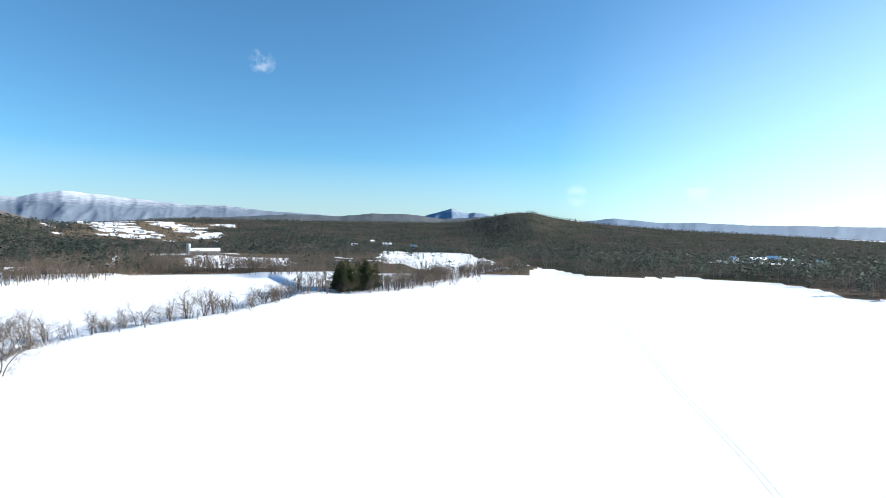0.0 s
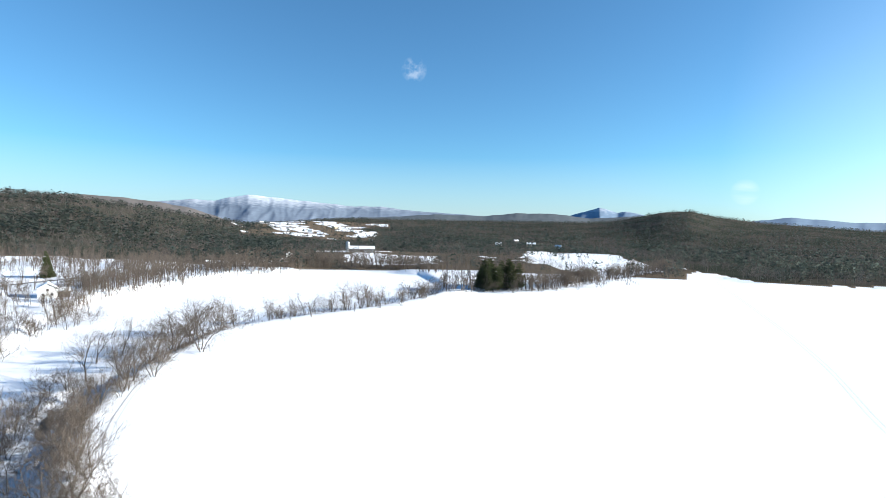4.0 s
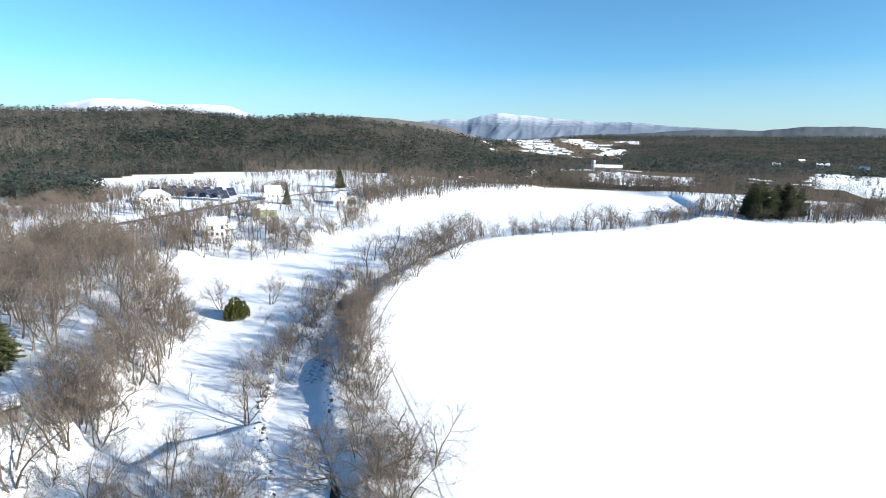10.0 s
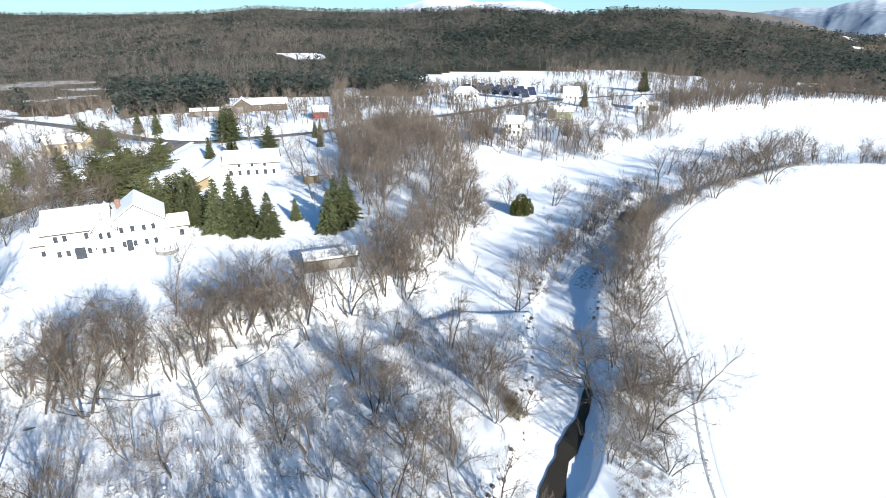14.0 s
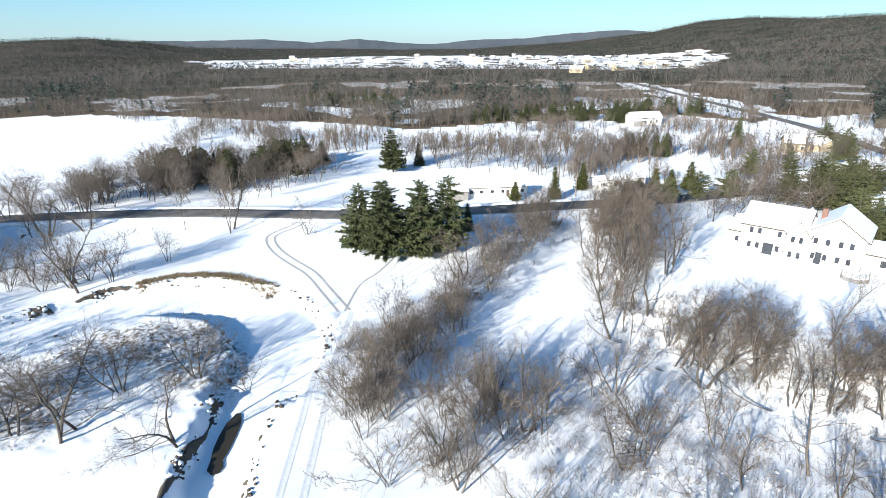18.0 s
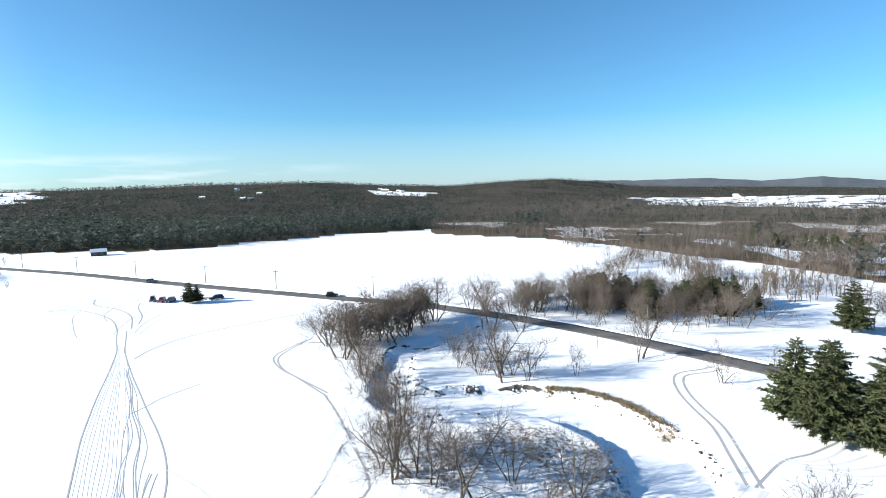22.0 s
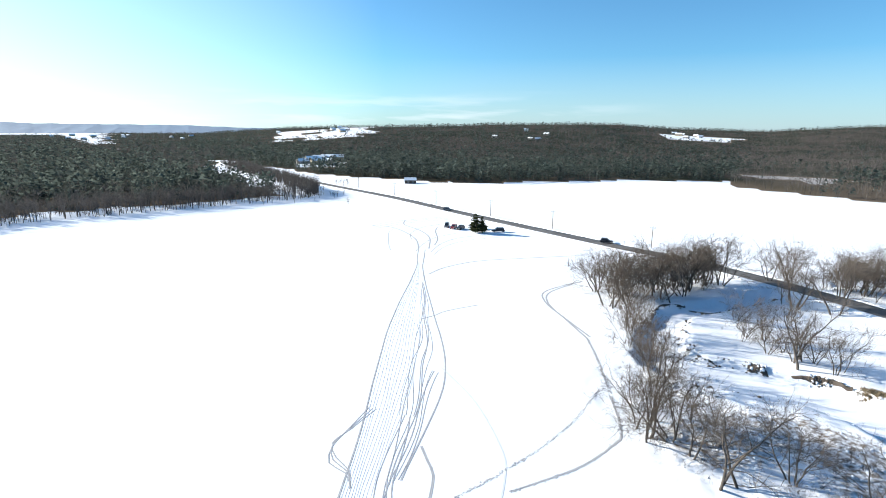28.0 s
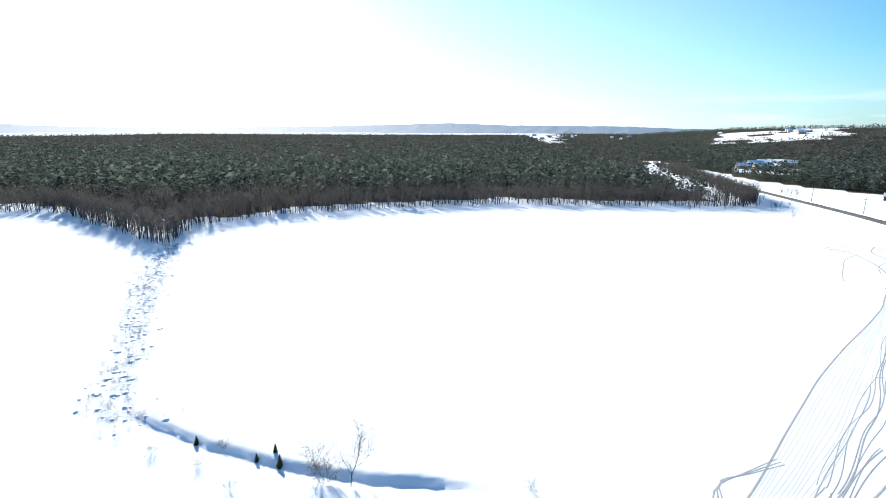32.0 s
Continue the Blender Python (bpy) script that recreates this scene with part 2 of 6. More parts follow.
# ---- mesh helpers ----
def mesh_of(name, verts, faces, mat, smooth=False):
    """A mesh from arrays; faces all triangles or all quads."""
    v, f = np.asarray(verts, np.float32), np.asarray(faces, np.int32)
    me = bpy.data.meshes.new(name)
    n = f.shape[1]
    me.vertices.add(len(v))
    me.vertices.foreach_set("co", v.ravel())
    me.loops.add(f.size)
    me.loops.foreach_set("vertex_index", f.ravel())
    me.polygons.add(len(f))
    me.polygons.foreach_set("loop_start", np.arange(0, f.size, n, dtype=np.int32))
    me.polygons.foreach_set("loop_total", np.full(len(f), n, np.int32))
    if smooth:
        me.polygons.foreach_set("use_smooth", np.ones(len(f), bool))
    me.materials.append(mat)
    me.update(calc_edges=True)
    return me


def part(name, bm, mat, parent=None, label="", at=None):
    """Links a bmesh as one mesh object under a thing or under a part."""
    me = bpy.data.meshes.new(name)
    bm.to_mesh(me)
    bm.free()
    me.materials.append(mat)
    ob = new(name, me)
    ob.parent = parent
    if at is not None:
        ob.matrix_basis = at
    if label:
        tagged(ob, label)
    return ob


def thing(name, label, category, at, group="", kind=""):
    ob = new(name)
    ob.empty_display_size = 0.3
    ob.matrix_basis = at
    return tagged(ob, label, category, group, kind)


def box(bm, x0, x1, y0, y1, z0, z1, bevel=0.0):
    m = Matrix.LocRotScale(((x0 + x1) / 2, (y0 + y1) / 2, (z0 + z1) / 2), None, (x1 - x0, y1 - y0, z1 - z0))
    got = bmesh.ops.create_cube(bm, size=1, matrix=m)
    if bevel:
        edges = {e for v in got["verts"] for e in v.link_edges}
        bmesh.ops.bevel(bm, geom=list(edges), offset=bevel, segments=1, affect='EDGES')
    return bm


def boxed(*a, bevel=0.0):
    return box(bmesh.new(), *a, bevel=bevel)


def solid(bm, loops):
    """Skins a row of vertex loops (lists of points of one length) and caps the ends."""
    rings = [[bm.verts.new(p) for p in lp] for lp in loops]
    n = len(rings[0])
    for a, c in zip(rings, rings[1:]):
        for i in range(n):
            bm.faces.new((a[i], a[(i + 1) % n], c[(i + 1) % n], c[i]))
    bm.faces.new(rings[0][::-1])
    bm.faces.new(rings[-1])
    bmesh.ops.recalc_face_normals(bm, faces=bm.faces)
    return bm


def tube(bm, p0, p1, r0, r1, n=8):
    a, b = Vector(p0), Vector(p1)
    q = (b - a).to_track_quat('Z', 'Y')
    ring = [Vector((math.cos(6.2832 * i / n), math.sin(6.2832 * i / n), 0)) for i in range(n)]
    return solid(bm, [[a + q @ (v * r0) for v in ring], [b + q @ (v * r1) for v in ring]])


# ---- the lie of the land ----
def curve(points, step=3.0):
    """A smooth line through the points (Catmull-Rom)."""
    p = np.array([points[0], *points, points[-1]], float)
    out = []
    for i in range(1, len(p) - 2):
        n = max(2, int(np.hypot(*(p[i + 1] - p[i])) / step))
        t = np.linspace(0, 1, n, endpoint=False)[:, None]
        a, b, c, e = p[i - 1], p[i], p[i + 1], p[i + 2]
        out.append(0.5 * (2 * b + (c - a) * t + (2 * a - 5 * b + 4 * c - e) * t ** 2 + (3 * b - a - 3 * c + e) * t ** 3))
    out.append(p[-2:-1])
    return np.vstack(out)


def away(line, X, Y, closed=False):
    """Distance from points to a line."""
    p = np.asarray(line, float)
    q = np.roll(p, -1, 0) if closed else p[1:]
    if np.size(X) < 40:
        o, e = (p if closed else p[:-1])[:, :, None], q[:, :, None]
        d, x, y = e - o, np.ravel(X), np.ravel(Y)
        t = np.clip(((x - o[:, 0]) * d[:, 0] + (y - o[:, 1]) * d[:, 1]) / (d[:, 0] ** 2 + d[:, 1] ** 2 + 1e-9), 0, 1)
        return np.sqrt(((x - o[:, 0] - t * d[:, 0]) ** 2 + (y - o[:, 1] - t * d[:, 1]) ** 2).min(0)).reshape(np.shape(X))
    best = np.full(np.shape(X), 1e9)
    for (ax, ay), (bx, by) in zip(p if closed else p[:-1], q):
        dx, dy = bx - ax, by - ay
        t = np.clip(((X - ax) * dx + (Y - ay) * dy) / (dx * dx + dy * dy + 1e-9), 0, 1)
        best = np.minimum(best, (X - ax - t * dx) ** 2 + (Y - ay - t * dy) ** 2)
    return np.sqrt(best)


def within(poly, X, Y):
    p = np.asarray(poly, float)
    if np.size(X) < 40:
        a, b = p[:, :, None], np.roll(p, -1, 0)[:, :, None]
        x, y = np.ravel(X), np.ravel(Y)
        cut = ((a[:, 1] > y) != (b[:, 1] > y)) & (x < (b[:, 0] - a[:, 0]) * (y - a[:, 1]) / (b[:, 1] - a[:, 1] + 1e-12) + a[:, 0])
        return (cut.sum(0) % 2 == 1).reshape(np.shape(X))
    hit = np.zeros(np.shape(X), bool)
    for (ax, ay), (bx, by) in zip(p, np.roll(p, -1, 0)):
        if ay != by:
            hit ^= ((ay > Y) != (by > Y)) & (X < (bx - ax) * (Y - ay) / (by - ay) + ax)
    return hit


def ease(v, lo, hi):
    t = np.clip((v - lo) / (hi - lo), 0, 1)
    return t * t * (3 - 2 * t)


def rough(X, Y, size, seed=0.0):
    """Cheap waviness about -1..1 from a few crossed waves."""
    a = np.sin(X / size * 1.7 + seed) * np.cos(Y / size * 1.3 - seed * 2)
    b = np.sin((X + Y) / size * 2.9 + 1.3 + seed) * np.cos((X - Y) / size * 2.3 + seed)
    c = np.sin(X / size * 5.3 - 0.7 * Y / size + seed) * np.sin(Y / size * 6.1 + 0.4 * X / size)
    return 0.5 * a + 0.32 * b + 0.18 * c


WEST_SHORE = [(-112, -88), (-99, -75), (-80, -54), (-65, -41), (-61, -31), (-61, -20), (-67, -9), (-72, 3), (-79, 20), (-96, 34), (-114, 44), (-143, 52), (-155, 54),
              (-178, 76), (-194, 92), (-177, 115), (-183, 131), (-201, 152), (-240, 202), (-256, 290), (-240, 425), (-150, 452)]
EAST_SHORE = [(-108, 372), (-92, 312), (-104, 250), (-128, 200), (-138, 170), (-129, 140), (-119, 106), (-108, 90), (-98, 76), (-88, 66), (-80, 52), (-69, 38), (-73, 26), (-68, 11), (-59, -8),
              (-52, -21), (-49, -35), (-47, -50), (-67, -60), (-97, -77), (-108, -92)]
VALLEY = 0.976 * np.vstack([curve(WEST_SHORE, 6), curve(EAST_SHORE, 6)])
STREAM = curve([(-122, 112), (-118, 98), (-111, 84), (-100, 70), (-84, 54), (-66, 41), (-52, 34), (-42, 27.5), (-33, 20), (-21, 4), (-10, -18), (-3.2, -36), (-5.9, -46.8), (-9.6, -53.4), (-14, -59.3), (-20.8, -67), (-24, -76), (-22, -87),
                (-15, -96), (-4, -101), (7, -100), (16, -99), (21.5, -104), (24.5, -116), (24.5, -128.5), (19.5, -138), (13, -150), (6, -163), (-8, -186), (-30, -201)], 3) * 0.973
HALF = np.interp(STREAM[:, 1], [-205, -160, -125, -110, -98, -85, -70, -62, -55, -40, -15, 5, 20, 35, 60, 100], [1.4, 2.0, 2.4, 3.0, 5.5, 6.2, 6.2, 5.0, 2.9, 2.7, 2.5, 2.6, 3.2, 4.0, 4.0, 3.5])
ROAD = curve([(640, -395), (560, -352), (474, -327), (356, -287), (278, -263), (212, -243), (153, -220.5), (113, -206), (81, -195), (56, -186.5), (38, -181), (15, -171), (-7, -158), (-28, -142.5), (-46, -126), (-59, -114),
              (-75, -102.5), (-92, -92), (-109, -82), (-130, -70), (-155, -55), (-185, -42), (-216, -34)], 5)
WEST_ROAD = curve([(-460, -300), (-352, -177), (-300, -117), (-262, -77), (-228, -48), (-215, -28), (-219, -8), (-224, 14), (-236, 38), (-262, 90), (-290, 140), (-310, 190), (-318, 270), (-312, 380), (-300, 480)], 5)
DITCH = curve([(50.5, -14), (51.5, -10), (54.5, 0), (57, 6), (60, 12), (64.5, 19.5), (69.5, 26.5), (75, 33)], 2)

# skyline of the wooded hills, by heading: height angle, foot and ridge distance
SKY_AZ = (0, 10, 25, 36, 44, 51, 55, 60, 68, 75, 83, 90, 95, 104, 109, 114, 118, 122, 125, 130, 139, 146, 152, 160, 166, 170, 174, 178, 185, 192, 199, 205, 210, 218, 226, 232, 240, 260, 300, 320, 327, 336, 344, 348, 350.5, 353, 355.4, 358, 360)
SKY_EL = (0.9, 0.85, 0.9, 0.3, 1.5, 2.45, 2.6, 2.2, 2.9, 2.5, 2.4, 2.6, 2.1, 1.75, 1.65, 1.85, 1.65, 0.9, 0.6, 0.1, -0.3, -0.3, -0.1, 0, 0.2, 0.75, 1.1, 1.05, 0.6, 0.75, 1.2, 1.1, 1.05, 0.8, 0.65, 0.4, -0.25, -0.45, -0.8, -0.4, 0, 0.4, 1, 1.55, 2.15, 2, 1.5, 1, 0.9)
SKY_FOOT = (900, 900, 900, 700, 650, 620, 600, 600, 600, 560, 450, 400, 400, 550, 685, 900, 1100, 1400, 1575, 1762, 2090, 2200, 2120, 1800, 1457, 1300, 1183, 1116, 1000, 946, 890, 830, 800, 800, 800, 900, 1000, 1000, 1000, 900, 900, 900, 1000, 1000, 1000, 1000, 1000, 900, 900)
SKY_RIDGE = (2600, 2800, 2800, 1700, 1400, 1300, 1300, 1300, 1350, 1400, 1500, 1600, 1700, 2225, 2571, 3000, 3000, 3133, 3250, 3375, 3545, 3600, 3560, 3200, 2857, 2650, 2475, 2375, 2200, 2092, 1990, 1930, 1900, 1900, 2000, 2300, 3000, 3200, 3200, 3000, 2800, 2600, 2500, 2400, 2300, 2300, 2400, 2500, 2600)


def lie(X, Y):
    """Ground height."""
    X, Y = np.asarray(X, float), np.asarray(Y, float)
    r, az = np.hypot(X, Y), np.degrees(np.arctan2(-X, Y)) % 360
    z = 0.03 * rough(X, Y, 45) * ease(r, 30, 90)
    # the terrace with houses west of the river
    up = ease(-X, 62, 76) * ease(Y, -85, -48)
    z = z + up * (4.0 - 2.6 * ease(Y, 38, 70) * (1 - ease(-X, 190, 300)))
    z = z + 2.2 * ease(-X, 190, 300) * (1 - up)
    # wooded hills
    el, foot, ridge = (np.interp(az, SKY_AZ, v) for v in (SKY_EL, SKY_FOOT, SKY_RIDGE))
    top = 40 + ridge * np.tan(np.radians(el)) - 9
    rise = ease(r, foot, ridge) * (1 - 0.5 * ease(r, ridge, ridge * 1.6))
    hill = (top - z) * rise
    far = ease(r, foot, foot * 1.3)
    hill = hill + far * (0.045 * np.maximum(top, 0) + 0.6) * rough(X, Y, 260, 2.0) * (1 - 0.6 * ease(r, ridge * 0.8, ridge))
    near = r < 760
    zz = z + hill
    if near.any():
        x, y = X[near], Y[near]
        g = zz[near]
        tongue = ease(-x, 6, 30) * ease(x, -72, -60) * ease(y, -64, -36) * (1 - ease(y, 24, 34))
        g = g + (-0.62 + 0.13 * rough(x, y, 4.1, 1.0) + 0.03 * rough(x, y, 1.1, 3.0) - g) * tongue
        ins = within(VALLEY, x, y)
        dv = away(VALLEY, x, y, True)
        wide = np.where((x < -58) & (y < 60) & (y > -50) & (g > 1.5), 10.0, 5.0)
        g = np.where(ins, -1.0 + 0.05 * rough(x, y, 9), -1.0 + (g + 1.0) * ease(dv + 0.9 * rough(x, y, 5.0, 4.0), 0.0, wide))
        # the brushy tongue of land between river and stream, and the island in the bend
        isle = ease(away([(-8, -70), (2, -78), (12, -84)], x, y), 22, 8)
        g = g + isle * (0.28 * rough(x, y, 2.6, 3.0) + 0.16 * rough(x, y, 1.1, 6.0))
        ds = away(STREAM, x, y) + 0.7 * rough(x, y, 4.5, 1.0) + 0.3 * rough(x, y, 1.6, 2.0)
        k = np.argmin((x[:, None] - STREAM[None, ::4, 0]) ** 2 + (y[:, None] - STREAM[None, ::4, 1]) ** 2, 1) * 4
        half = HALF[np.minimum(k, len(HALF) - 1)]
        g = np.minimum(g, -1.6 + 0.55 * ease(-y, 99, 112) + 0.04 * rough(x, y, 5) + 2.4 * ease(ds, half, half + 1.9) + 20 * ease(ds, half + 1.9, half + 9))
        low = ins & (ds > half) & (ds < half + 2.6)
        g = np.where(low, np.maximum(g, -0.85 + 0.22 * rough(x, y, 1.5)), g)
        dd = away(DITCH, x, y) + 0.4 * rough(x, y, 3.6, 5.0) + 0.15 * rough(x, y, 1.7, 1.0)
        shoal = 0.15 + 0.6 * ease(y, 26, 34) + 0.5 * ease(y, -8, -14)
        g = np.minimum(g, -0.75 + shoal + 0.85 * ease(dd, 0.5, 2.0) + 20 * ease(dd, 2.0, 9))
        # made ground under the roads
        for line, lift in ((ROAD, 0.55), (WEST_ROAD, 0.3)):
            dr = away(line, x, y)
            base = np.where(x < -120, lie_road(x, y), lift)
            g = g + (base - g) * (1 - ease(dr, 5.0, 9.5))
        zz = zz.copy()
        zz[near] = g
    return zz


def lie_road(x, y):
    return 0.55 + 2.6 * ease(-x, 120, 215)


def ground_at(x, y):
    return float(lie(np.array([x]), np.array([y]))[0])


FOREST_EAST = [(330, 330), (285, 215), (271, 158), (264, 129), (222, 91), (193, 63), (225, 62), (251, 31), (267, -23), (275, -85), (264, -145), (257, -215), (300, -240), (420, -290), (540, -330), (900, -420), (2600, -900), (3000, 900), (1500, 1500)]
FOREST_SOUTH = [(560, -395), (440, -345), (362, -338), (266, -350), (210, -382), (148, -475), (67, -535), (22, -493), (-37, -520), (-110, -640), (-500, -2900), (900, -3200), (2600, -1500), (1200, -620)]
FIELD_NW = [(-244, 492), (-149, 530), (-189, 672), (-261, 654), (-296, 597)]
FIELD_NE = [(-82, 658), (1, 488), (42, 496), (75, 564), (39, 906), (-106, 923)]
PLANTATION = [(-385, 515), (-357, 551), (-516, 796), (-571, 764)]
FOREST_NORTH = [(330, 330), (268, 318), (275, 412), (222, 478), (140, 466), (100, 600), (60, 760), (10, 1100), (-80, 2900), (1200, 3000), (2200, 2200), (900, 700)]


def woods(X, Y):
    """How wooded a spot is (0..1) and what share of it is conifers."""
    r, az = np.hypot(X, Y), np.degrees(np.arctan2(-X, Y)) % 360
    X, Y, az = X + 14 * rough(X, Y, 30, 9.0), Y + 14 * rough(Y, X, 34, 4.0), (az + 2.5 * rough(X, Y, 120, 8.0)) % 360
    cover, pine = np.zeros_like(r), np.full_like(r, 0.3)
    patch = rough(X, Y, 150, 5.0)
    for poly, share in ((FOREST_EAST, 0.75), (FOREST_SOUTH, 0.85), (FOREST_NORTH, 0.62)):
        ins = within(poly, X, Y)
        edge = away(poly, X, Y, True)
        cover = np.where(ins & ((edge > 20) | (poly is not FOREST_EAST)), 1.0, cover)
        pine = np.where(ins, share * (1 - 0.55 * ease(edge, 110, 330)) * ease(edge, *((-6, 12) if poly is FOREST_SOUTH else (12, 80))) + 0.25 * patch, pine)
    # hill in the west
    hill = (az > 36) & (az < 104) & (r > np.interp(az, [36, 52, 60, 72, 80, 90, 104], [480, 640, 640, 600, 430, 360, 380]))
    cover = np.where(hill, 1.0, cover)
    pine = np.where(hill, np.interp(az, [36, 50, 66, 78, 90, 104], [.45, .55, .58, .38, .16, .14]) + 0.6 * patch - 0.3 * ease(r, 760, 620), pine)
    stand = (az > 94) & (az < 104) & (r > 300) & (r < 430) | (az > 84) & (az < 92) & (r > 355) & (r < 420) | (az > 74) & (az < 81) & (r > 360) & (r < 460)
    cover, pine = np.where(stand, 1.0, cover), np.where(stand, 0.65, pine)
    # brown woods and small fields in the south-west
    sw = (az >= 104) & (az < 186) & (r > np.interp(az, [104, 112, 120, 130, 145, 160, 175, 186], [370, 300, 330, 300, 270, 330, 420, 480]))
    gap = (r > np.interp(az, [104, 117, 125, 140, 165, 168], [4000, 900, 830, 900, 1150, 4000])) & (r < np.interp(az, [104, 117, 150, 168], [1300, 1500, 2100, 1700])) & (az > 116) & (az < 168)
    thin = rough(X, Y, 60, 1.0)
    cover = np.where(sw, np.where(gap, (rough(X, Y, 38, 3.0) > 0.34) * 0.9, np.where(r < 650, 0.35 + 0.5 * (thin > -0.15), 1.0)), cover)
    pine = np.where(sw, 0.03 + 0.3 * (patch > 0.45) + 0.35 * ease(r, 1500, 2300), pine)
    # valley in the north-west: fields, hedges and woods
    nw = ((az < 40) | (az > 350)) & (r > 470) & ~within(FOREST_NORTH, X, Y) & ~hill & ~within(VALLEY, X, Y)
    open_ = within(FIELD_NW, X, Y) | within(FIELD_NE, X, Y) | ((az > 22.5) & (az < 36.5) & (r > 1150) & (r < 2100) & (patch < 0.55))
    cover = np.where(nw, np.where(open_, (thin > -0.05) * np.where(r > 1000, 0.5, 0.18), np.where(r < 780, 0.75 * (thin > -0.35), 1.0)), cover)
    dark = within(PLANTATION, X, Y) | ((az > 15.5) & (az < 26) & (r > 790) & (r < 880))
    pine = np.where(nw, np.where(dark, 0.97, np.where(r < 780, 0.1 + 0.35 * (patch > 0.3), 0.45 + 0.5 * patch)), pine)
    se = (az > 214) & (az < 248) & (r > 640)
    cover, pine = np.where(se, 1.0, cover), np.where(se & (pine < 0.3), 0.34 + 0.5 * patch, pine)
    lawn = ((az > 224) & (az < 233) & (r > 1380) & (r < 1800) & (thin > -0.35)) | ((az > 187) & (az < 194) & (r > 1480) & (r < 1660)) | ((az > 226) & (az < 231) & (r > 600) & (r < 720))
    lawn |= ((az > 323) & (az < 333) & (r > 800) & (r < 880)) | ((az > 86) & (az < 89) & (r > 640) & (r < 720)) | ((az > 51) & (az < 58) & (r > 580) & (r < 640))
    cover = np.where(lawn, 0.0, np.where(dark & nw, 1.0, cover))
    road = np.minimum(away(ROAD[::3], X, Y), away(WEST_ROAD[::3], X, Y))
    return np.where(road < 14, 0, cover), np.clip(pine, 0.02, 0.95)


GROUND = ground_material()


def build_ground():
    """One sheet out to the horizon, finer towards the middle."""
    rings = [0.0, 2.0, 4.0, 6.0]
    while rings[-1] < 4900:
        rings.append(rings[-1] * (1.012 if 26 < rings[-1] < 150 else 1.02 if rings[-1] < 420 else 1.035))
    R = np.array(rings)
    A = np.radians(np.arange(0, 360, 0.4))
    rr, aa = np.meshgrid(R, A, indexing="ij")
    X, Y = -(rr * np.sin(aa)).ravel(), (rr * np.cos(aa)).ravel()
    Z = lie(X, Y)
    n, k = len(A), len(R)
    i, j = np.meshgrid(np.arange(k - 1), np.arange(n), indexing="ij")
    a, b = (i * n + j).ravel(), (i * n + (j + 1) % n).ravel()
    quads = np.stack([a, b, b + n, a + n], 1)
    verts = np.stack([X, Y, Z], 1)
    me = mesh_of("ground", verts, quads, GROUND, True)
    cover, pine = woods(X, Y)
    # wooded ground turns darker with distance, as painted shade between the trees
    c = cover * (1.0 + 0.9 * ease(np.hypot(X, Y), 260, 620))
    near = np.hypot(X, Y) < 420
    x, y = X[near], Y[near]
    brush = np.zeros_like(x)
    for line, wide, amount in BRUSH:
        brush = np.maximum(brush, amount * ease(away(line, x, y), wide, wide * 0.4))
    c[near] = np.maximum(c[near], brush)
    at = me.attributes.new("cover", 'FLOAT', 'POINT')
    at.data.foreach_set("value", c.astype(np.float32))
    return tagged(new("ground", me), "snow-covered river meadows rising to wooded hills", "ground", kind="structure")


# strips of scrub: line, half width, how much shows through the snow
BRUSH = [
    (curve([(-26, 27), (-35, 33), (-44, 40), (-57, 48), (-75, 61), (-92, 74), (-103, 92), (-112, 112), (-124, 140), (-130, 165)], 6), 4.5, 0.5),
    (curve([(-130, 168), (-120, 205), (-98, 245), (-84, 305), (-28, 352), (25, 462), (90, 600)], 12), 8, 0.5),
    (curve([(-42, -30), (-44, -14), (-50, 0), (-58, 14), (-58, 24)], 6), 12, 0.33),
    (curve([(-30, -58), (-40, -58), (-60, -66), (-92, -80)], 6), 5.5, 0.5),
    (curve([(8, -72), (0, -82), (-10, -78), (-12, -68)], 6), 10, 0.58),
    (curve([(-70, -46), (-66, -30), (-70, -10), (-82, 14), (-98, 30), (-125, 42)], 6), 7, 0.42),
    (curve([(-100, 70), (-88, 62), (-74, 50)], 4), 3, 0.5),
]
build_ground()


def ribbon(name, line, half, lift, mat, label, category, kind="structure", profile=((-1, 0), (1, 0)), seat=None):
    """A strip that follows a line over the ground. profile: places across, in half widths, and heights."""
    line = np.asarray(line, float)
    tang = np.gradient(line, axis=0)
    tang /= np.linalg.norm(tang, axis=1)[:, None] + 1e-9
    side = np.stack([tang[:, 1], -tang[:, 0]], 1)
    rows = []
    base = seat(line[:, 0], line[:, 1]) if seat else None
    for across, h in profile:
        p = line + side * (across * half if np.isscalar(half) else (across * half)[:, None])
        z = base if seat else lie(p[:, 0], p[:, 1])
        rows.append(np.column_stack([p, z + lift + h]))
    v = np.stack(rows, 1)
    n, k = v.shape[:2]
    i, j = np.meshgrid(np.arange(n - 1), np.arange(k - 1), indexing="ij")
    a = (i * k + j).ravel()
    me = mesh_of(name, v.reshape(-1, 3), np.stack([a, a + 1, a + k + 1, a + k], 1), mat)
    return tagged(new(name, me), label, category, kind=kind)


def road_seat(x, y):
    return np.where(np.asarray(x) < -120, lie_road(np.asarray(x), y), 0.55)


SLAB = ((-1, -0.4), (-1, 0.0), (-0.5, 0.05), (0, 0.07), (0.5, 0.05), (1, 0.0), (1, -0.4))
ribbon("road", ROAD, 3.7, 0.06, ASPHALT, "ploughed two-lane asphalt road across snowy fields", "road", profile=SLAB, seat=road_seat)
